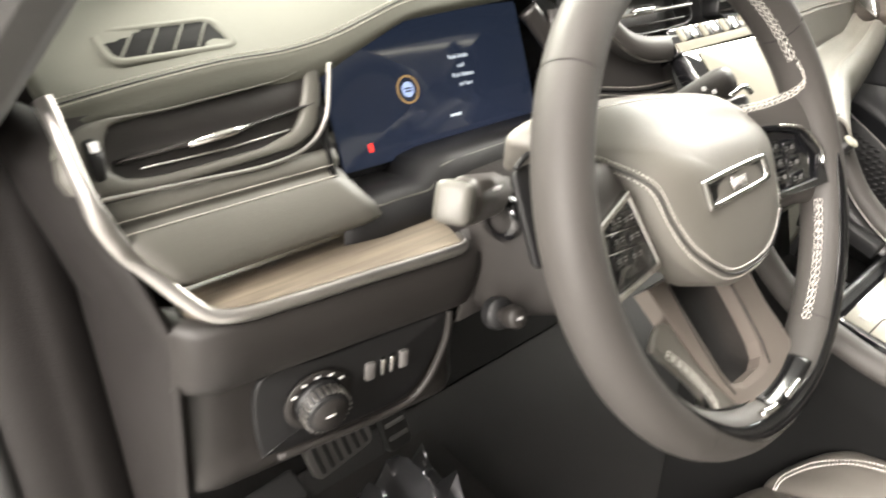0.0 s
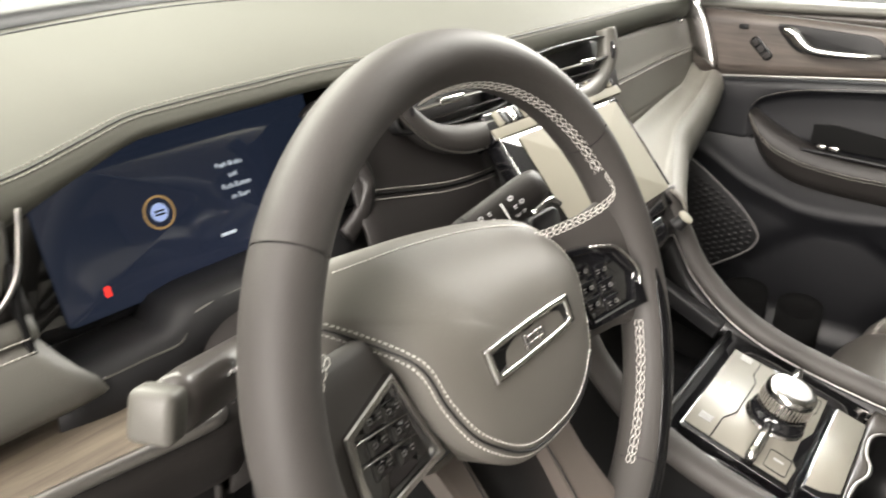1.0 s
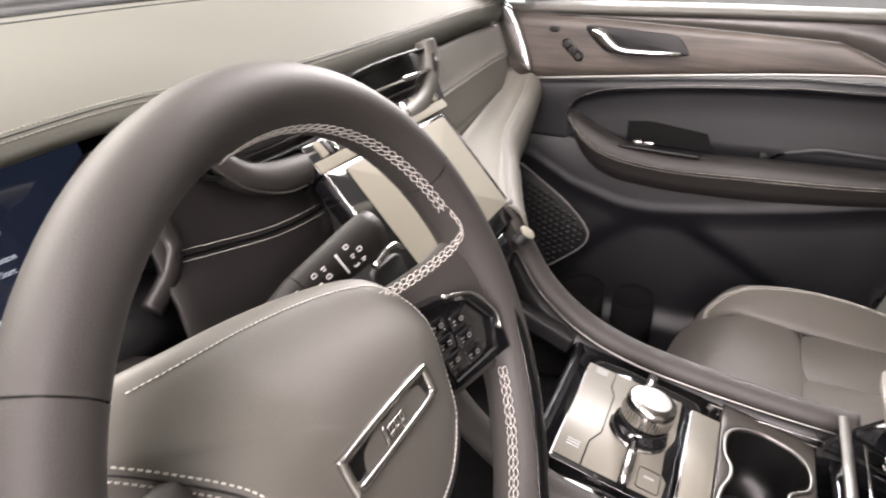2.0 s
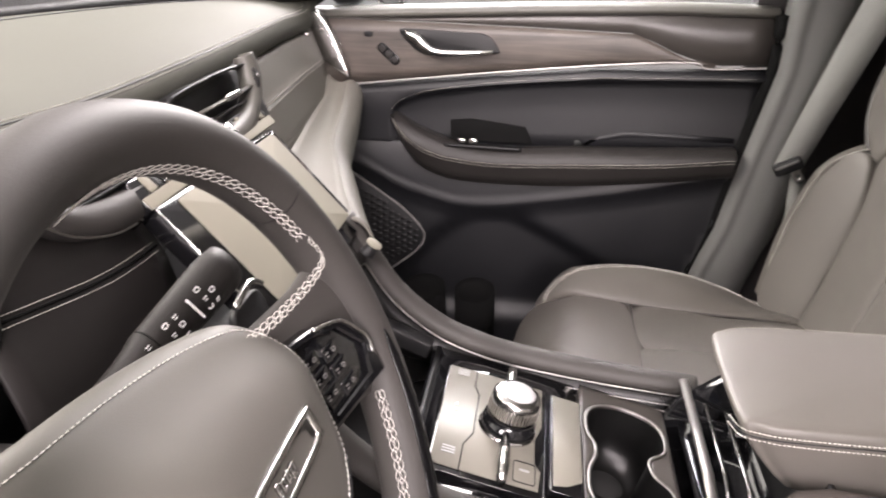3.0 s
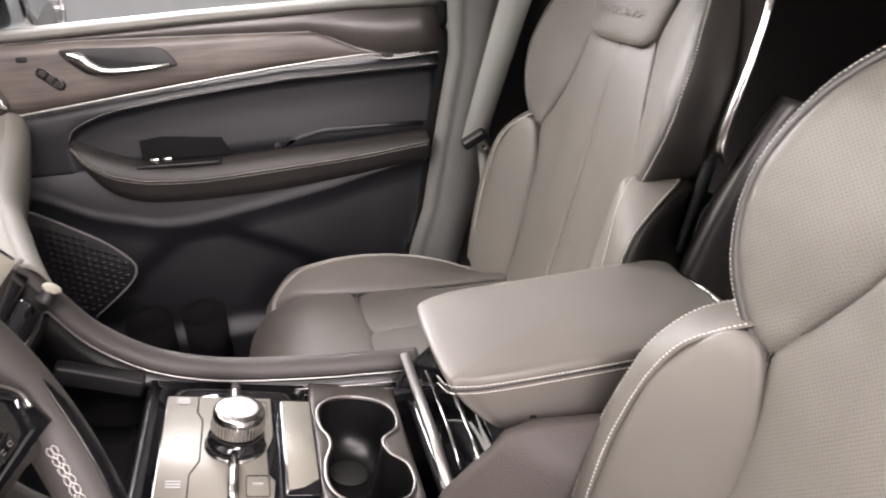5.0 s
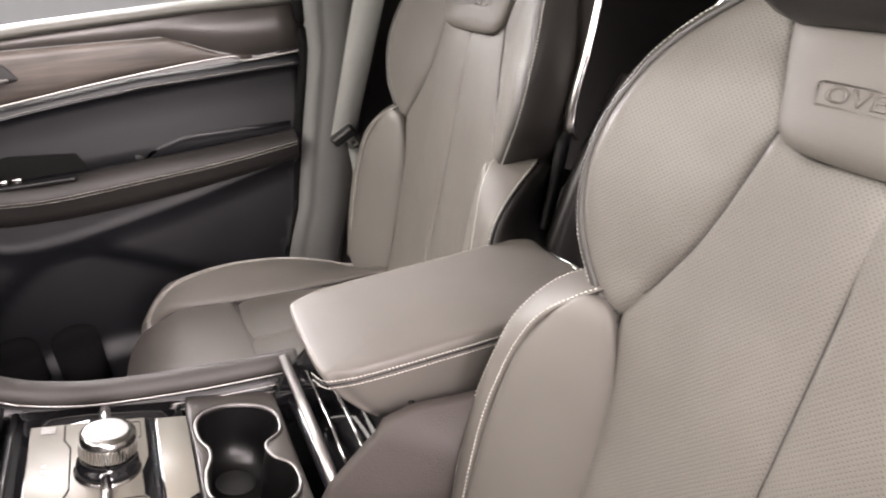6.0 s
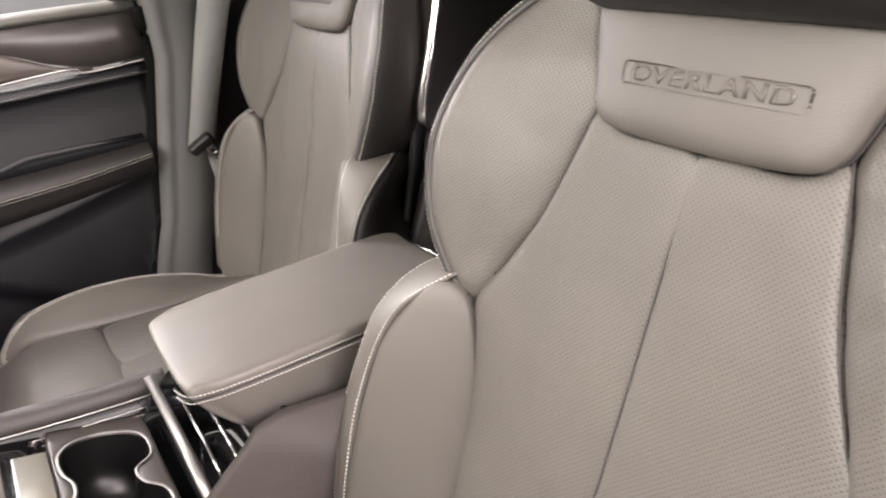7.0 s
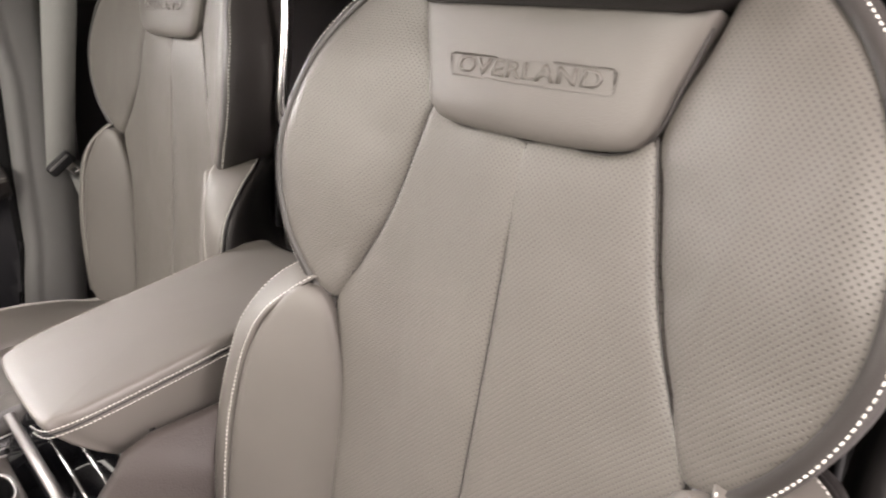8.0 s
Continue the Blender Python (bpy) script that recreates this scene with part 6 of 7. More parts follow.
arm_rows = []
for y, xo, zi, zs, zb in ((0.720, 0.780, 0.608, 0.604, 0.598), (0.712, 0.757, 0.612, 0.602, 0.588), (0.702, 0.747, 0.609, 0.590, 0.566), (0.690, 0.741, 0.603, 0.577, 0.545), (0.672, 0.737, 0.593, 0.563, 0.522), (0.650, 0.734, 0.583, 0.550, 0.504), (0.615, 0.731, 0.570, 0.539, 0.490), (0.580, 0.730, 0.562, 0.533, 0.484), (0.500, 0.729, 0.556, 0.528, 0.480), (0.370, 0.730, 0.561, 0.533, 0.483), (0.210, 0.732, 0.566, 0.541, 0.497), (0.10, 0.735, 0.571, 0.552, 0.511), (0.066, 0.737, 0.573, 0.555, 0.515)):
    arm_rows.append([(0.792, y, zi - 0.002), (xo + 0.030, y, zi), (xo + 0.020, y, zi - 0.001), (xo + 0.008, y, zi - 0.008), (xo + 0.001, y, zs + 0.006), (xo, y, zs), (xo + 0.003, y, zs - 0.006), (xo + 0.006, y, 0.55 * zs + 0.45 * zb), (xo + 0.016, y, zb + 0.006), (0.772, y, zb), (0.79, y, zb)])
armp = part("armrest", mesh_of(*slab(spline(np.array(arm_rows).reshape(len(arm_rows), -1), 4).reshape(-1, 11, 3), 0.004)), SOFT, door, "padded black door armrest")
for dz in (0.0028, -0.0028):
    lip = drape([(r[5][0], r[5][1], r[5][2] + dz) for r in spline(np.array(arm_rows[1:]).reshape(len(arm_rows) - 1, -1), 5).reshape(-1, 11, 3)], armp.data, (-1, 0, 0.1), 0.0006)
    part("stitching", mesh_of(*stitches(lip, (-1, 0, 0.2), 0.0034, 0.0012, 0.00042), smooth=False), THREAD_GREY, armp, "grey thread stitching")
pull_lip = [[(x, y, z) for x, z in ((0.790, zt), (0.784, zt - 0.002), (0.782, zt - 0.008), (0.786, 0.57))] for y, zt in ((0.360, 0.556), (0.316, 0.582), (0.27, 0.594), (0.255, 0.595), (0.15, 0.593), (0.067, 0.590))]
part("pull_recess", mesh_of(*slab(pull_lip, 0.004)), DOOR_SKIN, door, "shallow grip moulding over the armrest")
sw_p = part("switch_panel", mesh_of(*moved(plate(rounded(0.15, 0.034, 0.006), 0.006, 0.002), frame_of((0.7555, 0.535, 0.5605), (0, 1, 0.02), (-1, 0, 0.10)) @ Matrix.Diagonal((1, 1, 1, 1)))), DARK, door, "glossy black window switch panel")
for k, y in enumerate((0.575, 0.553)):
    part("window_switch", mesh_of(*moved(brick_form(0.012, 0.017, 0.010, 0.003), pose(0.752, y, 0.568, 0, 0, 0))), CHROME, sw_p, "chrome-tipped window switch")
part("switch_well", mesh_of(*moved(plate([(-0.60, 0.563), (-0.44, 0.560), (-0.455, 0.592), (-0.56, 0.604), (-0.60, 0.60)], 0.006, 0.0006), frame_of((0.7765, 0, 0), (0, -1, 0), (0, 0, 1)))), VOID, door, "dark well behind the window switches")
for y, r in ((0.645, 0.044), (0.540, 0.042)):
    part("bottle_holder", mesh_of(*moved(lathe([(0.0, 0.0), (r * 0.8, 0.0), (r, 0.01), (r, -0.12), (0.0, -0.12)], 24), pose(0.745, y, 0.245, 0, -12, 0))), VOID, door, "dark moulded bottle holder")

# inside handle
HP = frame_of((0.7815, 0.606, 0.741), (0, -1, 0.0), (0, 0.0, 1))
cup = spline([(-0.094, 0.022), (-0.080, 0.028), (0.02, 0.024), (0.070, 0.020), (0.092, -0.004), (0.086, -0.014), (0.0, -0.020), (-0.05, -0.018), (-0.080, 0.004)], 5, True)
hc = part("handle_cup", mesh_of(*moved(plate(cup, 0.004, 0.0015), HP)), DARK, door, "dark handle recess")
grip = spline([(-0.080, 0.018, 0.004), (-0.062, 0.014, 0.012), (-0.045, 0.000, 0.017), (-0.022, -0.011, 0.018), (0.02, -0.012, 0.016), (0.06, -0.010, 0.010), (0.082, -0.009, 0.004)], 6)
part("handle", mesh_of(*moved(tube(grip, np.interp(np.linspace(0, 1, len(grip)), [0, 0.2, 0.45, 1], [0.008, 0.0115, 0.0085, 0.0045]), 12, squash=(0.95, 0.8), up=(0, 0, 1)), HP)), CHROME, hc, "satin chrome inside handle")
pill = part("switch_pill", mesh_of(*moved(plate(rounded(0.052, 0.019, 0.0085), 0.003, 0.001), frame_of((0.7822, 0.7225, 0.721), (0, -1, -0.89), (0, -0.89, 1)))), GLOSS, door, "glossy black pill of memory buttons")
for k in range(3):
    part("lock_button", mesh_of(*moved(plate(rounded(0.012, 0.012, 0.003), 0.003, 0.001), frame_of((0.7808, 0.7345 - 0.012 * k, 0.7317 - 0.0107 * k), (0, -1, -0.89), (0, -0.89, 1)))), SOFT, pill, "small dark memory button")
part("lock_button", mesh_of(*moved(plate(rounded(0.018, 0.010, 0.004), 0.003, 0.001), frame_of((0.7815, 0.761, 0.757), (0, -1, 0), (0, 0, 1)))), DARK, door)

# loudspeaker grille with an embossed pattern
gr_out = np.array([(0.83, 0.50), (0.795, 0.492), (0.701, 0.430), (0.658, 0.388), (0.647, 0.362), (0.665, 0.33), (0.736, 0.272), (0.83, 0.23)])
GF = frame_of((0.7515, 0, 0), (0, -1, 0), (0, 0, 1))
g2 = np.array([(-y, z) for y, z in gr_out])
grille = part("speaker_grille", mesh_of(*moved(plate(g2, 0.01, 0.002), GF)), DARK, door, "dark embossed loudspeaker grille")
part("grille_rim", mesh_of(*moved(tube(spline([(-y, z, 0.001) for y, z in gr_out[:7]], 6), 0.0022, 8), GF)), GREY_TRIM, grille)
bits = []
for i in range(14):
    for j in range(16):
        y, z = 0.815 - 0.0125 * i, 0.275 + 0.0125 * j + (0.00625 if i % 2 else 0)
        top = np.interp(y, [0.658, 0.701, 0.795, 0.83], [0.380, 0.420, 0.480, 0.49])
        bot = np.interp(y, [0.655, 0.736, 0.83], [0.350, 0.280, 0.24])
        if bot < z < top - 0.004 and y > 0.66:
            v, f = lathe([(0.0, 0.0012), (0.0035, 0.001), (0.0052, 0.0)], 6)
            bits.append(moved((v * np.array((1.25, 0.75, 1.0)), f), GF @ Matrix.Translation((-y, z, 0.0))))
tagged(part("grille_pattern", mesh_of(*merge(*bits)), DARK, grille), kind="stuff")

# window glass and mirror beyond it
GLASS = surface("window_glass", (0.85, 0.9, 0.92), 0.02, blotch=0.0, rough_var=0.0)
gb = GLASS.node_tree.nodes["Principled BSDF"]
gb.inputs["Transmission Weight"].default_value = 1.0
gb.inputs["IOR"].default_value = 1.02
pane = [[(0.832 - 0.16 * s, y0 + (y1 - y0) * s, 0.80 + 0.33 * s) for s in np.linspace(0, 1, 6)] for y0, y1 in ((0.90, 0.30), (0.6, 0.2), (0.3, 0.1), (0.02, -0.02))]
gp = part("window_pane", mesh_of(*slab(pane, 0.003, flip=True)), GLASS, door, "clear side window")
gp.visible_shadow = False
mirror = thing("door_mirror", "dark door mirror outside the passenger window", "mirror")
part("housing", mesh_of(*moved(brick_form(0.20, 0.11, 0.14, 0.045), pose(0.995, 0.806, 0.858))), BODY, mirror)
MF = frame_of((0.990, 0.748, 0.858), (1, -0.10, 0), (0, 0.05, 1))
part("mirror_rim", mesh_of(*moved(ring_plate(rounded(0.200, 0.136, 0.040, 7), rounded(0.188, 0.124, 0.035, 7), 0.012, 0.002), MF)), CHROME, mirror, "bright rim of the mirror")
part("mirror_glass", mesh_of(*moved(plate(rounded(0.190, 0.126, 0.036, 7), 0.003, 0.001), MF @ Matrix.Translation((0, 0, -0.006)))), CHROME, mirror)
part("mirror_foot", mesh_of(*box_between((0.84, 0.79, 0.80), (0.95, 0.85, 0.86), 0.02)), DARK, mirror)

# centre pillar trim and belt beside the passenger
bp = []
for z in np.linspace(-0.02, 1.15, 20):
    yf = np.interp(z, [0, 0.32, 0.41, 0.54, 0.716, 0.82, 1.15], [0.19, 0.112, 0.079, 0.053, 0.014, 0.012, -0.02])
    xi = np.interp(z, [0, 0.5, 0.8, 1.15], [0.765, 0.760, 0.755, 0.65])
    bp.append([(xi + 0.05, yf + 0.004, z), (xi + 0.012, yf, z), (xi, yf - 0.010, z), (xi - 0.004, yf - 0.022, z), (xi - 0.0005, yf - 0.027, z), (xi - 0.004, yf - 0.034, z), (xi - 0.006, yf - 0.07, z), (xi - 0.002, yf - 0.105, z), (xi + 0.02, yf - 0.118, z), (xi + 0.06, yf - 0.122, z)])
pil = part("b_pillar_trim", mesh_of(*slab(bp, 0.006)), PILLAR_GREY)
tagged(pil, "grey plastic centre pillar beside the passenger", "pillar", kind="structure")
seal_r = thing("door_seal", "black rubber seal in the gap behind the passenger door", "seal")
part("seal_tube", mesh_of(*tube(spline([(0.784, rear_edge(z) - 0.004, z) for z in (0.02, 0.2, 0.32, 0.41, 0.54, 0.716, 0.81)], 6), 0.012, 10)), VOID, seal_r)
belt_t = thing("seat_belt", "grey seat belt hanging by the centre pillar with its tongue", "seat belt")
web_rows = []
for z, y, x in ((1.10, -0.165, 0.655), (0.95, -0.130, 0.690), (0.80, -0.090, 0.715), (0.70, -0.062, 0.724), (0.60, -0.034, 0.730), (0.55, -0.020, 0.732)):
    web_rows.append([(x, y + 0.024, z), (x - 0.016 * (z - 0.5) / 0.3, y, z), (x - 0.036 * (z - 0.5) / 0.3, y - 0.024, z)])
part("webbing", mesh_of(*slab(spline(np.array(web_rows).reshape(6, -1), 4).reshape(-1, 3, 3), 0.0018, flip=True)), WEB, belt_t)
TF = frame_of((0.716, -0.018, 0.556), (-0.25, -1, 0.62), (0.0, 0.62, 1))
tng = part("tongue", mesh_of(*moved(plate(rounded(0.050, 0.024, 0.006), 0.010, 0.003), TF)), DARK, belt_t, "black plastic belt tongue")
part("slot", mesh_of(*moved(plate(rounded(0.042, 0.005, 0.002, 3, 0, 0.005), 0.003, 0.0006), TF @ Matrix.Translation((0, 0, 0.001)))), GREY_TRIM, tng)
part("metal_tongue", mesh_of(*moved(ring_plate(rounded(0.016, 0.024, 0.003, 4, 0.008, -0.022), rounded(0.008, 0.008, 0.002, 4, 0.008, -0.024), 0.003, 0.0006), TF @ Matrix.Translation((0, 0, -0.003)))), MATT_METAL, tng)
lower_web = [[(0.738, -0.03 - 0.03 * s, 0.55 - 0.5 * s), (0.738, -0.055 - 0.03 * s, 0.55 - 0.5 * s)] for s in np.linspace(0, 1, 6)]
part("lower_webbing", mesh_of(*slab(lower_web, 0.0018, flip=True)), WEB, belt_t)

# ---- front seats ----
def seat(name, label, lean):
    """One front seat about its own origin, its backrest leaning by lean: x across, y ahead, z up; the origin on the floor below the backrest's hinge line."""
    st = thing(name, label, "seat", "front seats")
    up = np.array((0.0, -lean, 1.0))
    up /= np.linalg.norm(up)
    out = np.array((0.0, 1.0, lean))
    out /= np.linalg.norm(out)
    org = np.array((0.0, 0.0, 0.62))

    def back(d_of):
        def base(a, b):
            return org + np.array((a, 0, 0)) + up * b + out * d_of(a, b)
        return base

    def d_main(a, b):
        return -0.009 + 0.024 * max(0.0, (abs(a) - 0.085) / 0.12) ** 1.6 + 0.05 * min(0, b) ** 2

    def d_wing(a, b):
        k = max(0.0, (abs(a) - 0.09) / 0.15)
        return -0.014 + 0.044 * k**1.5 * (1 - 2.0 * max(0, b - 0.13)) - 0.15 * max(0.0, abs(a) - 0.222) - 0.10 * max(0, b - 0.2) - 0.0018 * max(0.0, math.sin(120 * b + 25 * a)) ** 2 * math.exp(-((abs(a) - 0.160 + 0.25 * b) / 0.022) ** 2) * (1 if b < 0.13 else 0)

    def d_low(a, b):
        k = max(0.0, (abs(a) - 0.14) / 0.09)
        return -0.008 + 0.053 * min(1.0, k) ** 0.7

    def d_head(a, b):
        return -0.004 + 0.004 * math.cos(a * 10) - 0.10 * max(0, abs(a) - 0.09) - 0.10 * max(0, b - 0.24)

    def panel(nm, pts, d_of, puff, mat, lab="", sub=5, power=3.0, sink=0.014, centre=None, wrinkle=0.0016):
        o = spline(pts, sub, True)
        v, f, uv = pillow(o, back(d_of), puff, 9, power, sink, centre, 0.0045, -1, wrinkle)
        return part(nm, mesh_of(v, f, True, uv), mat, st, lab)

    # middle of the back, two panels either side of a seam
    for s in (1, -1):
        pts = [(0.0005, 0.160), (0.0005, 0.08), (0.0005, -0.05), (0.0005, -0.20), (0.0005, -0.31), (0.05, -0.315), (0.128, -0.31), (0.138, -0.20), (0.148, -0.08), (0.166, -0.004), (0.146, 0.036), (0.121, 0.090), (0.104, 0.150), (0.094, 0.176), (0.066, 0.163)]
        panel("centre_panel", [(s * a, b) for a, b in pts], d_main, 0.0045, PERF, "perforated leather middle of the back", 4, 5.0, 0.010, (s * 0.068, -0.08))
        pts = [(0.168, -0.002), (0.197, 0.012), (0.228, 0.055), (0.243, 0.105), (0.238, 0.160), (0.214, 0.215), (0.182, 0.252), (0.150, 0.275), (0.128, 0.270), (0.117, 0.235), (0.097, 0.182), (0.105, 0.150), (0.122, 0.090), (0.147, 0.036)]
        wing = panel("wing", [(s * a, b) for a, b in pts], d_wing, 0.010, PERF, "perforated leather shoulder wing", 5, 3.2, 0.014, None, 0.0034)
        edge = [(0.182, 0.004), (0.197, 0.012), (0.228, 0.055), (0.243, 0.105), (0.238, 0.160), (0.214, 0.215), (0.182, 0.252), (0.150, 0.275)]
        line = spline(edge, 6)
        pip = [back(d_wing)(s * (a + 0.0005), b) - out * 0.0005 for a, b in line]
        part("piping", mesh_of(*tube(pip, 0.0020, 8)), RIM, wing, "dark piping in the groove")
        pts = [(0.166, -0.004), (0.148, -0.06), (0.139, -0.14), (0.134, -0.28), (0.18, -0.315), (0.226, -0.29), (0.234, -0.215), (0.240, -0.155), (0.238, -0.110), (0.230, -0.065), (0.216, -0.030), (0.192, 0.002)]
        panel("bolster", [(s * a, b) for a, b in pts], d_low, 0.008, LEATHER, "smooth leather side bolster", 5, 2.6, 0.016)
        # stitched band along the bolster's crest and the black side behind it
        crest_in = spline([(0.186, 0.012, 0.016), (0.194, -0.001, 0.029), (0.215, -0.030, 0.044), (0.229, -0.065, 0.048), (0.237, -0.110, 0.049), (0.239, -0.155, 0.049), (0.233, -0.215, 0.047), (0.225, -0.29, 0.040)], 6)
        crest_out = spline([(0.212, 0.024, -0.034), (0.236, 0.018, -0.016), (0.254, -0.007, 0.013), (0.263, -0.046, 0.0365), (0.267, -0.087, 0.0435), (0.271, -0.147, 0.046), (0.264, -0.205, 0.046), (0.252, -0.29, 0.040)], 6)
        rows = []
        for (a0, b0, c0), (a1, b1, c1) in zip(crest_in, crest_out):
            p0 = org + np.array((s * a0, 0, 0)) + up * b0 + out * c0
            p1 = org + np.array((s * a1, 0, 0)) + up * b1 + out * c1
            rows.append(list(spline([p0 - out * 0.004, p0 + (p1 - p0) * 0.08 + out * 0.002, (p0 + p1) / 2 + out * 0.0045 + np.array((s * 0.001, 0, 0)), p0 + (p1 - p0) * 0.92 + out * 0.002, p1 - out * 0.003], 3)))
        gus = part("gusset", mesh_of(*slab(rows, 0.003, flip=s < 0)), LEATHER, st, "leather band between two stitched seams")
        for col in (3, 10):
            part("stitching", mesh_of(*stitches(drape([r[col] for r in rows[2:]], gus.data, out, 0.0006), out, 0.0026, 0.0016, 0.0006), smooth=False), THREAD, gus, "white stitching")
        part("piping", mesh_of(*tube([r[-2] for r in rows], 0.0017, 8)), BLACK_HIDE, gus, "dark piping beside the seam")
        rows2 = []
        for r, (_, b1, _) in zip(rows, crest_out):
            tuck = min(1.0, max(0.0, (b1 + 0.11) / 0.11))
            q = r[-1]
            rows2.append([q, q - out * 0.012 + np.array((s * (0.004 - 0.004 * tuck), 0, 0)), q - out * 0.030 + np.array((s * (0.005 - 0.018 * tuck), 0, 0)) - up * 0.006 * tuck, q - out * 0.07 + np.array((s * (0.002 - 0.055 * tuck), 0, 0)) - up * 0.02 * tuck, q - out * 0.12 + np.array((s * (-0.01 - 0.08 * tuck), 0, 0)) - up * 0.03 * tuck])
        part("flank", mesh_of(*slab(rows2, 0.003, flip=s < 0)), BLACK_HIDE, st, "leather side of the backrest")
        w_line = spline([(0.172, 0.001), (0.195, 0.012), (0.226, 0.055), (0.241, 0.105), (0.236, 0.160), (0.213, 0.214), (0.182, 0.251), (0.150, 0.274), (0.10, 0.29), (0.0, 0.295)], 6)
        slope = np.gradient(w_line, axis=0)
        slope /= np.linalg.norm(slope, axis=1, keepdims=True)
        rows3, band, faces_out = [], [], []
        for (a, b), (ta, tb) in zip(w_line, slope):
            p = np.array(back(d_wing)(s * a, b)) + out * 0.001
            n_ = np.array((s * tb, 0, 0)) - up * ta
            rows3.append([p - out * 0.004, p + n_ * 0.0025 + out * 0.0015, p + n_ * 0.0055, p + n_ * 0.0078 - out * 0.004, p + n_ * 0.0086 - out * 0.010, p + n_ * 0.0080 - out * 0.022, p + n_ * 0.004 - out * 0.045, p - n_ * 0.006 - out * 0.075, p - n_ * 0.025 - out * 0.10])
            band.append(p + n_ * 0.0070 - out * 0.0015)
            faces_out.append(n_ * 0.8 + out * 0.6)
        # Same leather as the wing, coloured darker to stand for shade.
        ws = part("wing_side", mesh_of(*slab(rows3, 0.003, flip=s < 0)), SHADED_HIDE, st, "leather side of the shoulder wing, its shade put into the colour")
        stop = 7 * 6 + 3
        part("stitching", mesh_of(*stitches(drape(band[:stop], ws.data, faces_out[:stop], 0.0004), faces_out[:stop], 0.0027, 0.0015, 0.00075), smooth=False), THREAD, ws, "white stitching")
        rail_c = spline([(0.205, 0.310, -0.055), (0.236, 0.270, -0.048), (0.247, 0.2406, -0.0447), (0.251, 0.207, -0.0438), (0.253, 0.160, -0.0427), (0.253, 0.107, -0.0405), (0.251, 0.0785, -0.0455), (0.247, 0.0607, -0.0617)], 6)
        part("shell_trim", mesh_of(*tube([org + np.array((s * a, 0, 0)) + up * b + out * c for a, b, c in rail_c], np.interp(np.linspace(0, 1, len(rail_c)), [0, 0.1, 0.5, 0.8, 0.92, 1], [0.0015, 0.004, 0.0055, 0.0072, 0.006, 0.003]), 10, squash=(1.1, 1.1))), CHROME, st, "chrome strip on the backrest shell")
        rows4 = []
        for b, c in spline([(0.15, -0.115), (0.11, -0.099), (0.066, -0.087), (0.02, -0.077), (-0.025, -0.069), (-0.07, -0.063), (-0.15, -0.058), (-0.30, -0.058)], 3):
            rows4.append([org + np.array((s * a, 0, 0)) + up * b + out * (c - k) for a, k in ((0.225, 0.010), (0.238, 0.0015), (0.246, 0.0), (0.2515, 0.004), (0.253, 0.012), (0.2525, 0.035), (0.245, 0.07), (0.20, 0.09))])
        part("shell_side", mesh_of(*slab(rows4, 0.003, flip=s > 0)), BLACK_HIDE, st, "smooth black side of the backrest shell")

    head = [(-0.094, 0.177), (-0.070, 0.165), (0.0, 0.1625), (0.070, 0.165), (0.094, 0.177), (0.104, 0.205), (0.116, 0.240), (0.118, 0.251), (0.108, 0.2555), (0.06, 0.2555), (0.0, 0.255), (-0.06, 0.2555), (-0.108, 0.2555), (-0.118, 0.251), (-0.116, 0.240), (-0.104, 0.205)]
    hp = panel("yoke", head, d_head, 0.0075, LEATHER, "smooth leather yoke with an embossed word", 5, 4.0, 0.018, (0.0, 0.206), 0.0005)
    hm = frame_of(tuple(back(d_head)(0.0, 0.2045) + out * 0.0070), (-1, 0, 0), tuple(up))
    fv, ff = moved(ring_plate(dense(rounded(0.142, 0.0165, 0.004), 3), dense(rounded(0.1385, 0.0135, 0.003), 3), 0.002, 0.0006), hm)
    part("emboss_frame", mesh_of(drape(fv, hp.data, out, 0.0007), ff), LEATHER, hp)
    tx = text_on("OVERLAND", hm @ Matrix.Diagonal((1.16, 0.80, 1, 1)), 0.0190, LEATHER, hp, "embossed_word")
    tx.data.space_character, tx.data.offset, tx.data.extrude = 1.12, 0.0003, 0.0
    bpy.context.view_layer.update()
    flat = bpy.data.meshes.new_from_object(tx.evaluated_get(bpy.context.evaluated_depsgraph_get()))
    bm = bmesh.new()
    bm.from_mesh(flat)
    bmesh.ops.triangulate(bm, faces=bm.faces[:])
    top_faces = bmesh.ops.extrude_face_region(bm, geom=bm.faces[:])
    raised = {v for v in top_faces["geom"] if isinstance(v, bmesh.types.BMVert)}
    spots = [np.array((tx.matrix_world @ v.co)[:]) for v in bm.verts]
    for v, q in zip(bm.verts, drape(spots, hp.data, out, 0.0)):
        v.co = Vector(q + out * (0.0009 if v in raised else -0.0006))
    bmesh.ops.recalc_face_normals(bm, faces=bm.faces[:])
    bpy.data.objects.remove(tx)
    part("embossed_word", bm, LEATHER, hp)
    # rolled seams
    for pts, d_of in (([(0.0, 0.160), (0.0, 0.0), (0.0, -0.30)], d_main),):
        part("seam", mesh_of(*tube([back(d_of)(a, b) + out * 0.0002 for a, b in spline(pts, 10)], 0.0008, 6)), RIM, st)
    for s in (1, -1):
        line = spline([(0.0, 0.1605), (0.066, 0.163), (0.094, 0.1765), (0.106, 0.206), (0.117, 0.240)], 8)
        part("seam", mesh_of(*tube([back(d_main)(s * a, b) + out * 0.0004 for a, b in line], 0.0009, 6)), RIM, st)
        line = spline([(0.097, 0.178), (0.121, 0.090), (0.146, 0.036), (0.168, -0.004), (0.150, -0.07), (0.140, -0.20), (0.134, -0.30)], 8)
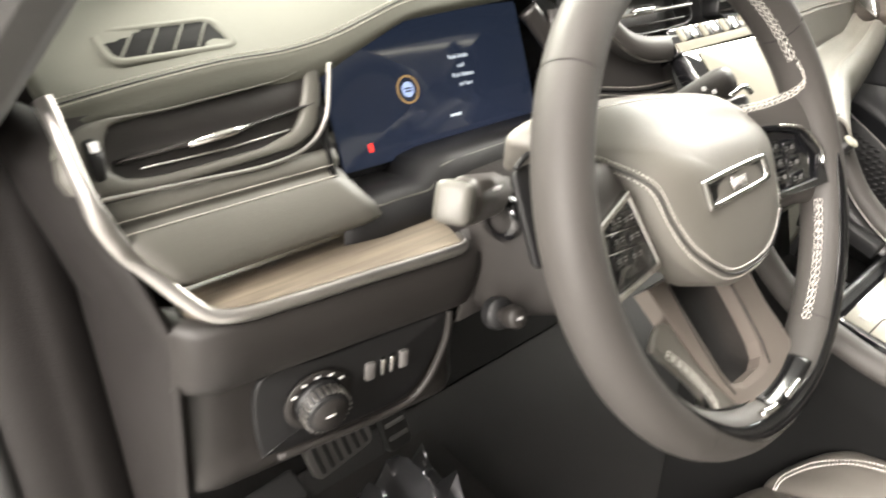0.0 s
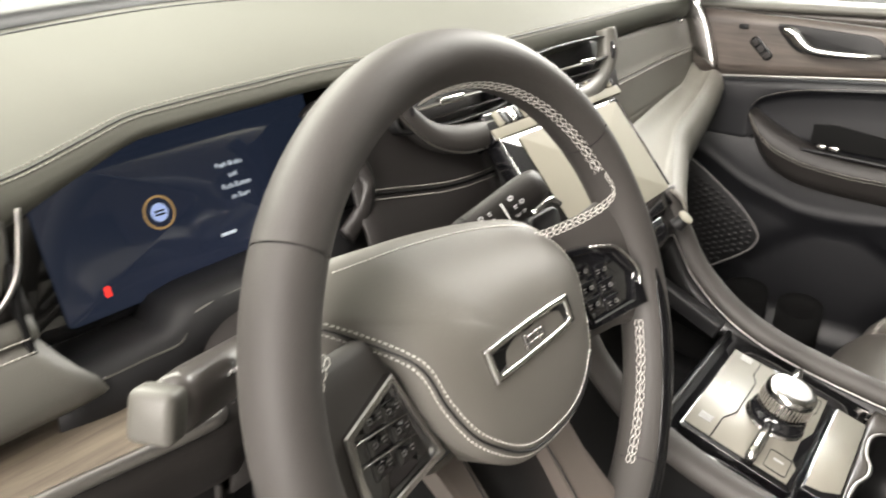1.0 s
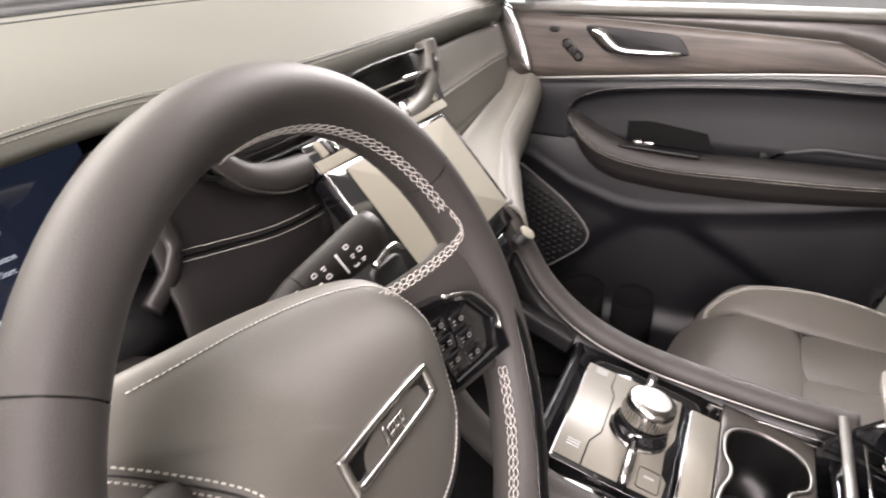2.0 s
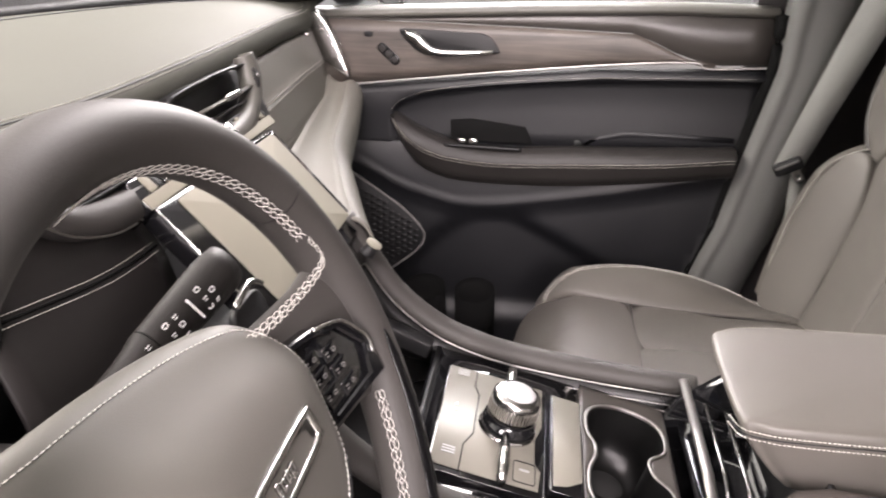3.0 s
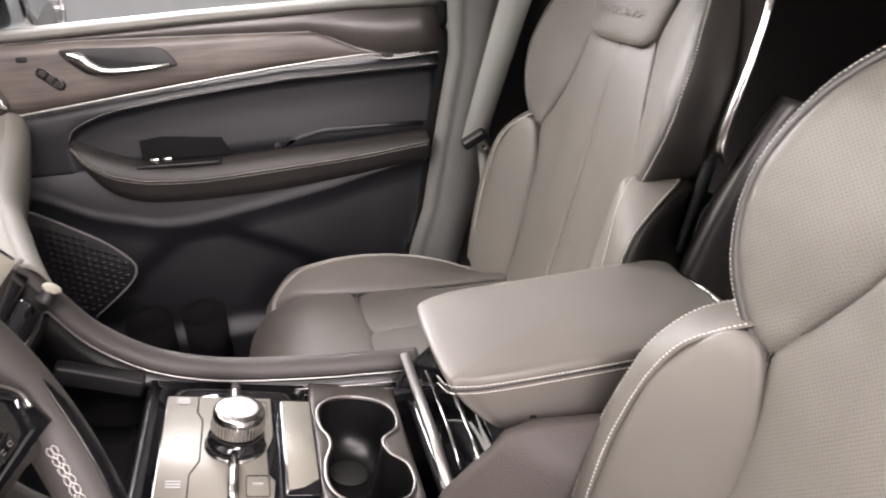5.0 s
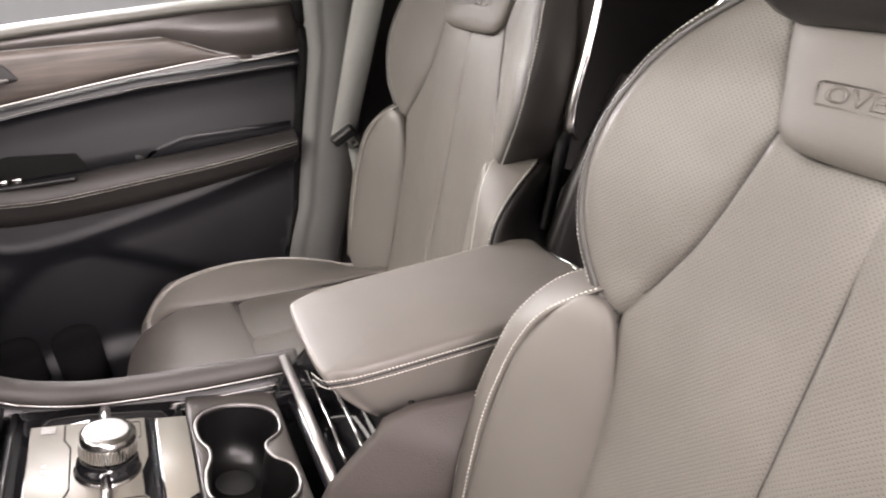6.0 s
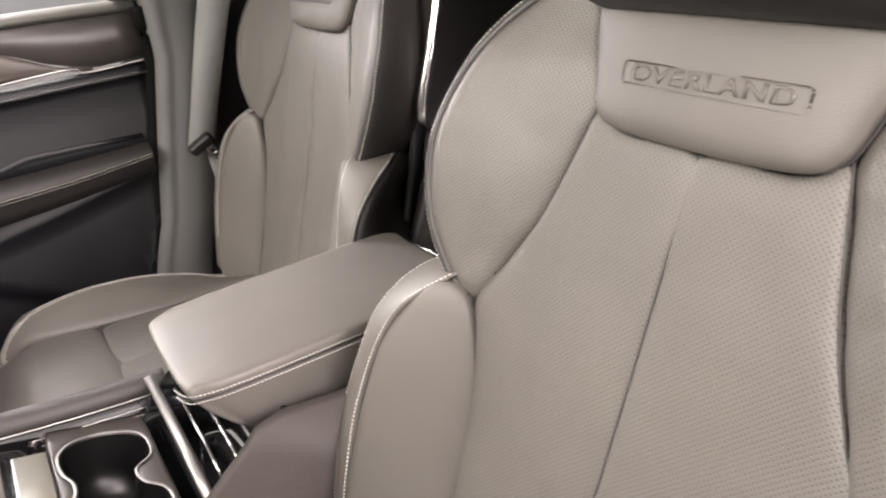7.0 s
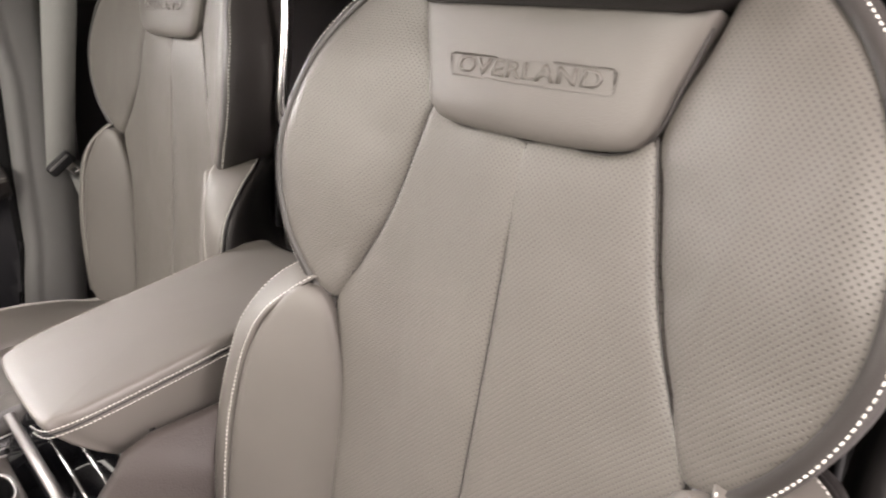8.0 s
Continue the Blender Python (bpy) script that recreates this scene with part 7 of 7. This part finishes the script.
        part("seam", mesh_of(*tube([back(d_main)(s * a, b) + out * 0.0004 for a, b in line], 0.0009, 6)), RIM, st)

    # backrest shell and headrest
    sh = []
    for b in np.linspace(-0.36, 0.30, 12):
        w = np.interp(b, [-0.36, -0.05, 0.1, 0.22, 0.30], [0.235, 0.225, 0.215, 0.17, 0.10])
        sh.append([org + np.array((w * math.cos(q), 0, 0)) + up * b - out * (0.052 + 0.075 * math.sin(q)) for q in np.linspace(0, math.pi, 14)])
    part("back_shell", mesh_of(*slab(sh, 0.004)), DARK, st, "black backrest shell")
    part("neck", mesh_of(*moved(brick_form(0.22, 0.05, 0.09, 0.02), frame_of(tuple(org + up * 0.288 - out * 0.036), (1, 0, 0), tuple(-out)))), DARK, st, "dark block standing for the shaded gap under the headrest")
    hr = brick_form(0.27, 0.10, 0.19, 0.030)
    part("headrest", mesh_of(*moved(hr, frame_of(tuple(org + up * 0.341 - out * 0.006), (1, 0, 0), tuple(-out)))), BLACK_HIDE, st, "black leather headrest")
    for s in (1, -1):
        part("headrest_post", mesh_of(*tube([org + up * 0.25 - out * 0.05 + np.array((s * 0.07, 0, 0)), org + up * 0.38 - out * 0.03 + np.array((s * 0.07, 0, 0))], 0.006, 10)), CHROME, st)

    # cushion
    def c_base(h_of):
        def base(a, b):
            return np.array((a, b, 0.356 + 0.03 * (b - 0.25) - 0.9 * max(0.0, b - 0.44) ** 1.5 * 3 + h_of(a, b)))
        return base

    def h_mid(a, b):
        return -0.004

    def h_bol(a, b):
        k = min(1.0, max(0.0, (abs(a) - 0.125) / 0.085))
        return max(-0.022, 0.027 - 1.05 * (b - 0.345) ** 2) * k * k * (3 - 2 * k) - 0.016 * max(0, (abs(a) - 0.212) / 0.033) ** 2

    def cpanel(nm, pts, h_of, puff, mat, lab="", power=3.5):
        v, f, uv = pillow(spline(pts, 5, True), c_base(h_of), puff, 8, power, 0.016, None, 0.0045, 1, 0.002)
        return part(nm, mesh_of(v, f, True, uv), mat, st, lab)

    cpanel("cushion_front", [(-0.137, 0.353), (0.137, 0.353), (0.158, 0.46), (0.188, 0.505), (0.15, 0.535), (0.0, 0.548), (-0.15, 0.535), (-0.188, 0.505), (-0.158, 0.46)], h_mid, 0.014, LEATHER, "smooth leather cushion front")
    for s in (1, -1):
        pts = [(s * 0.002, 0.05), (s * 0.118, 0.05), (s * 0.130, 0.20), (s * 0.136, 0.346), (s * 0.002, 0.350)]
        cpanel("cushion_middle", pts, h_mid, 0.010, PERF, "perforated leather cushion middle", 5.0)
        pts = [(0.140, 0.05), (0.128, 0.20), (0.138, 0.37), (0.154, 0.46), (0.182, 0.506), (0.207, 0.492), (0.234, 0.43), (0.245, 0.30), (0.245, 0.16), (0.235, 0.06)]
        cb = cpanel("cushion_bolster", [(s * a, b) for a, b in pts], h_bol, 0.014, LEATHER, "leather cushion bolster", 3.0)
        line = spline([(0.194, 0.498), (0.207, 0.488), (0.231, 0.425), (0.240, 0.30), (0.240, 0.16), (0.230, 0.07)], 8)
        part("stitching", mesh_of(*stitches(drape([c_base(h_bol)(s * (a - 0.034), b - 0.006) for a, b in line], cb.data, (s * 0.3, 0, 1), 0.0008), (s * 0.3, 0, 1), 0.0026, 0.0009, 0.0008), smooth=False), THREAD, cb, "white stitching")
        part("stitching", mesh_of(*stitches(drape([c_base(h_bol)(s * (a - 0.026), b - 0.004) for a, b in line], cb.data, (s * 0.3, 0, 1), 0.0008), (s * 0.3, 0, 1), 0.0026, 0.0009, 0.0008), smooth=False), THREAD, cb, "white stitching")
    seams = [[(-0.150, 0.3500), (0.0, 0.3515), (0.150, 0.3500)]] + [[(s * 0.127, 0.10), (s * 0.129, 0.20), (s * 0.137, 0.36), (s * 0.156, 0.46), (s * 0.184, 0.505)] for s in (1, -1)]
    for sm in seams:
        part("seam", mesh_of(*tube([c_base(h_mid)(a, b) + np.array((0, 0, 0.0065)) for a, b in spline(sm, 8)], 0.0021, 6)), RIM, st)
    rim = spline([(0.0, 0.548), (0.14, 0.534), (0.175, 0.520), (0.207, 0.505), (0.236, 0.43), (0.247, 0.30), (0.247, 0.16), (0.237, 0.04), (0.12, 0.02), (0.0, 0.02)], 6)
    full = np.vstack([rim, (rim * (-1, 1))[::-1][1:-1]])
    top = [c_base(h_bol)(x, y)[2] for x, y in full]
    rows = [[(x * 0.99, y * 0.995, z - 0.002) for (x, y), z in zip(full, top)], [(x * 1.005, y * 1.0, min(0.36, z - 0.012)) for (x, y), z in zip(full, top)], [(x, y * 0.985, min(0.30, z - 0.045)) for (x, y), z in zip(full, top)], [(x * 0.93, y * 0.95, 0.20) for x, y in full], [(x * 0.85, y * 0.9, 0.04) for x, y in full]]
    part("cushion_side", mesh_of(*grid(rows, True, flip=True)), LEATHER, st, "leather cushion border")
    part("seat_frame", mesh_of(*box_between((-0.22, 0.03, 0.0), (0.22, 0.45, 0.30), 0.02)), DARK, st, "black seat frame")
    return st


driver_seat = seat("front_seat", "grey-black leather driver's seat with white stitching, moved forward", 0.40)
driver_seat.location = (-0.378, 0.0, 0.0)
passenger_seat = seat("front_seat", "grey-black leather passenger seat with white stitching by the door", 0.285)
passenger_seat.location = (0.377, -0.094, 0.0)
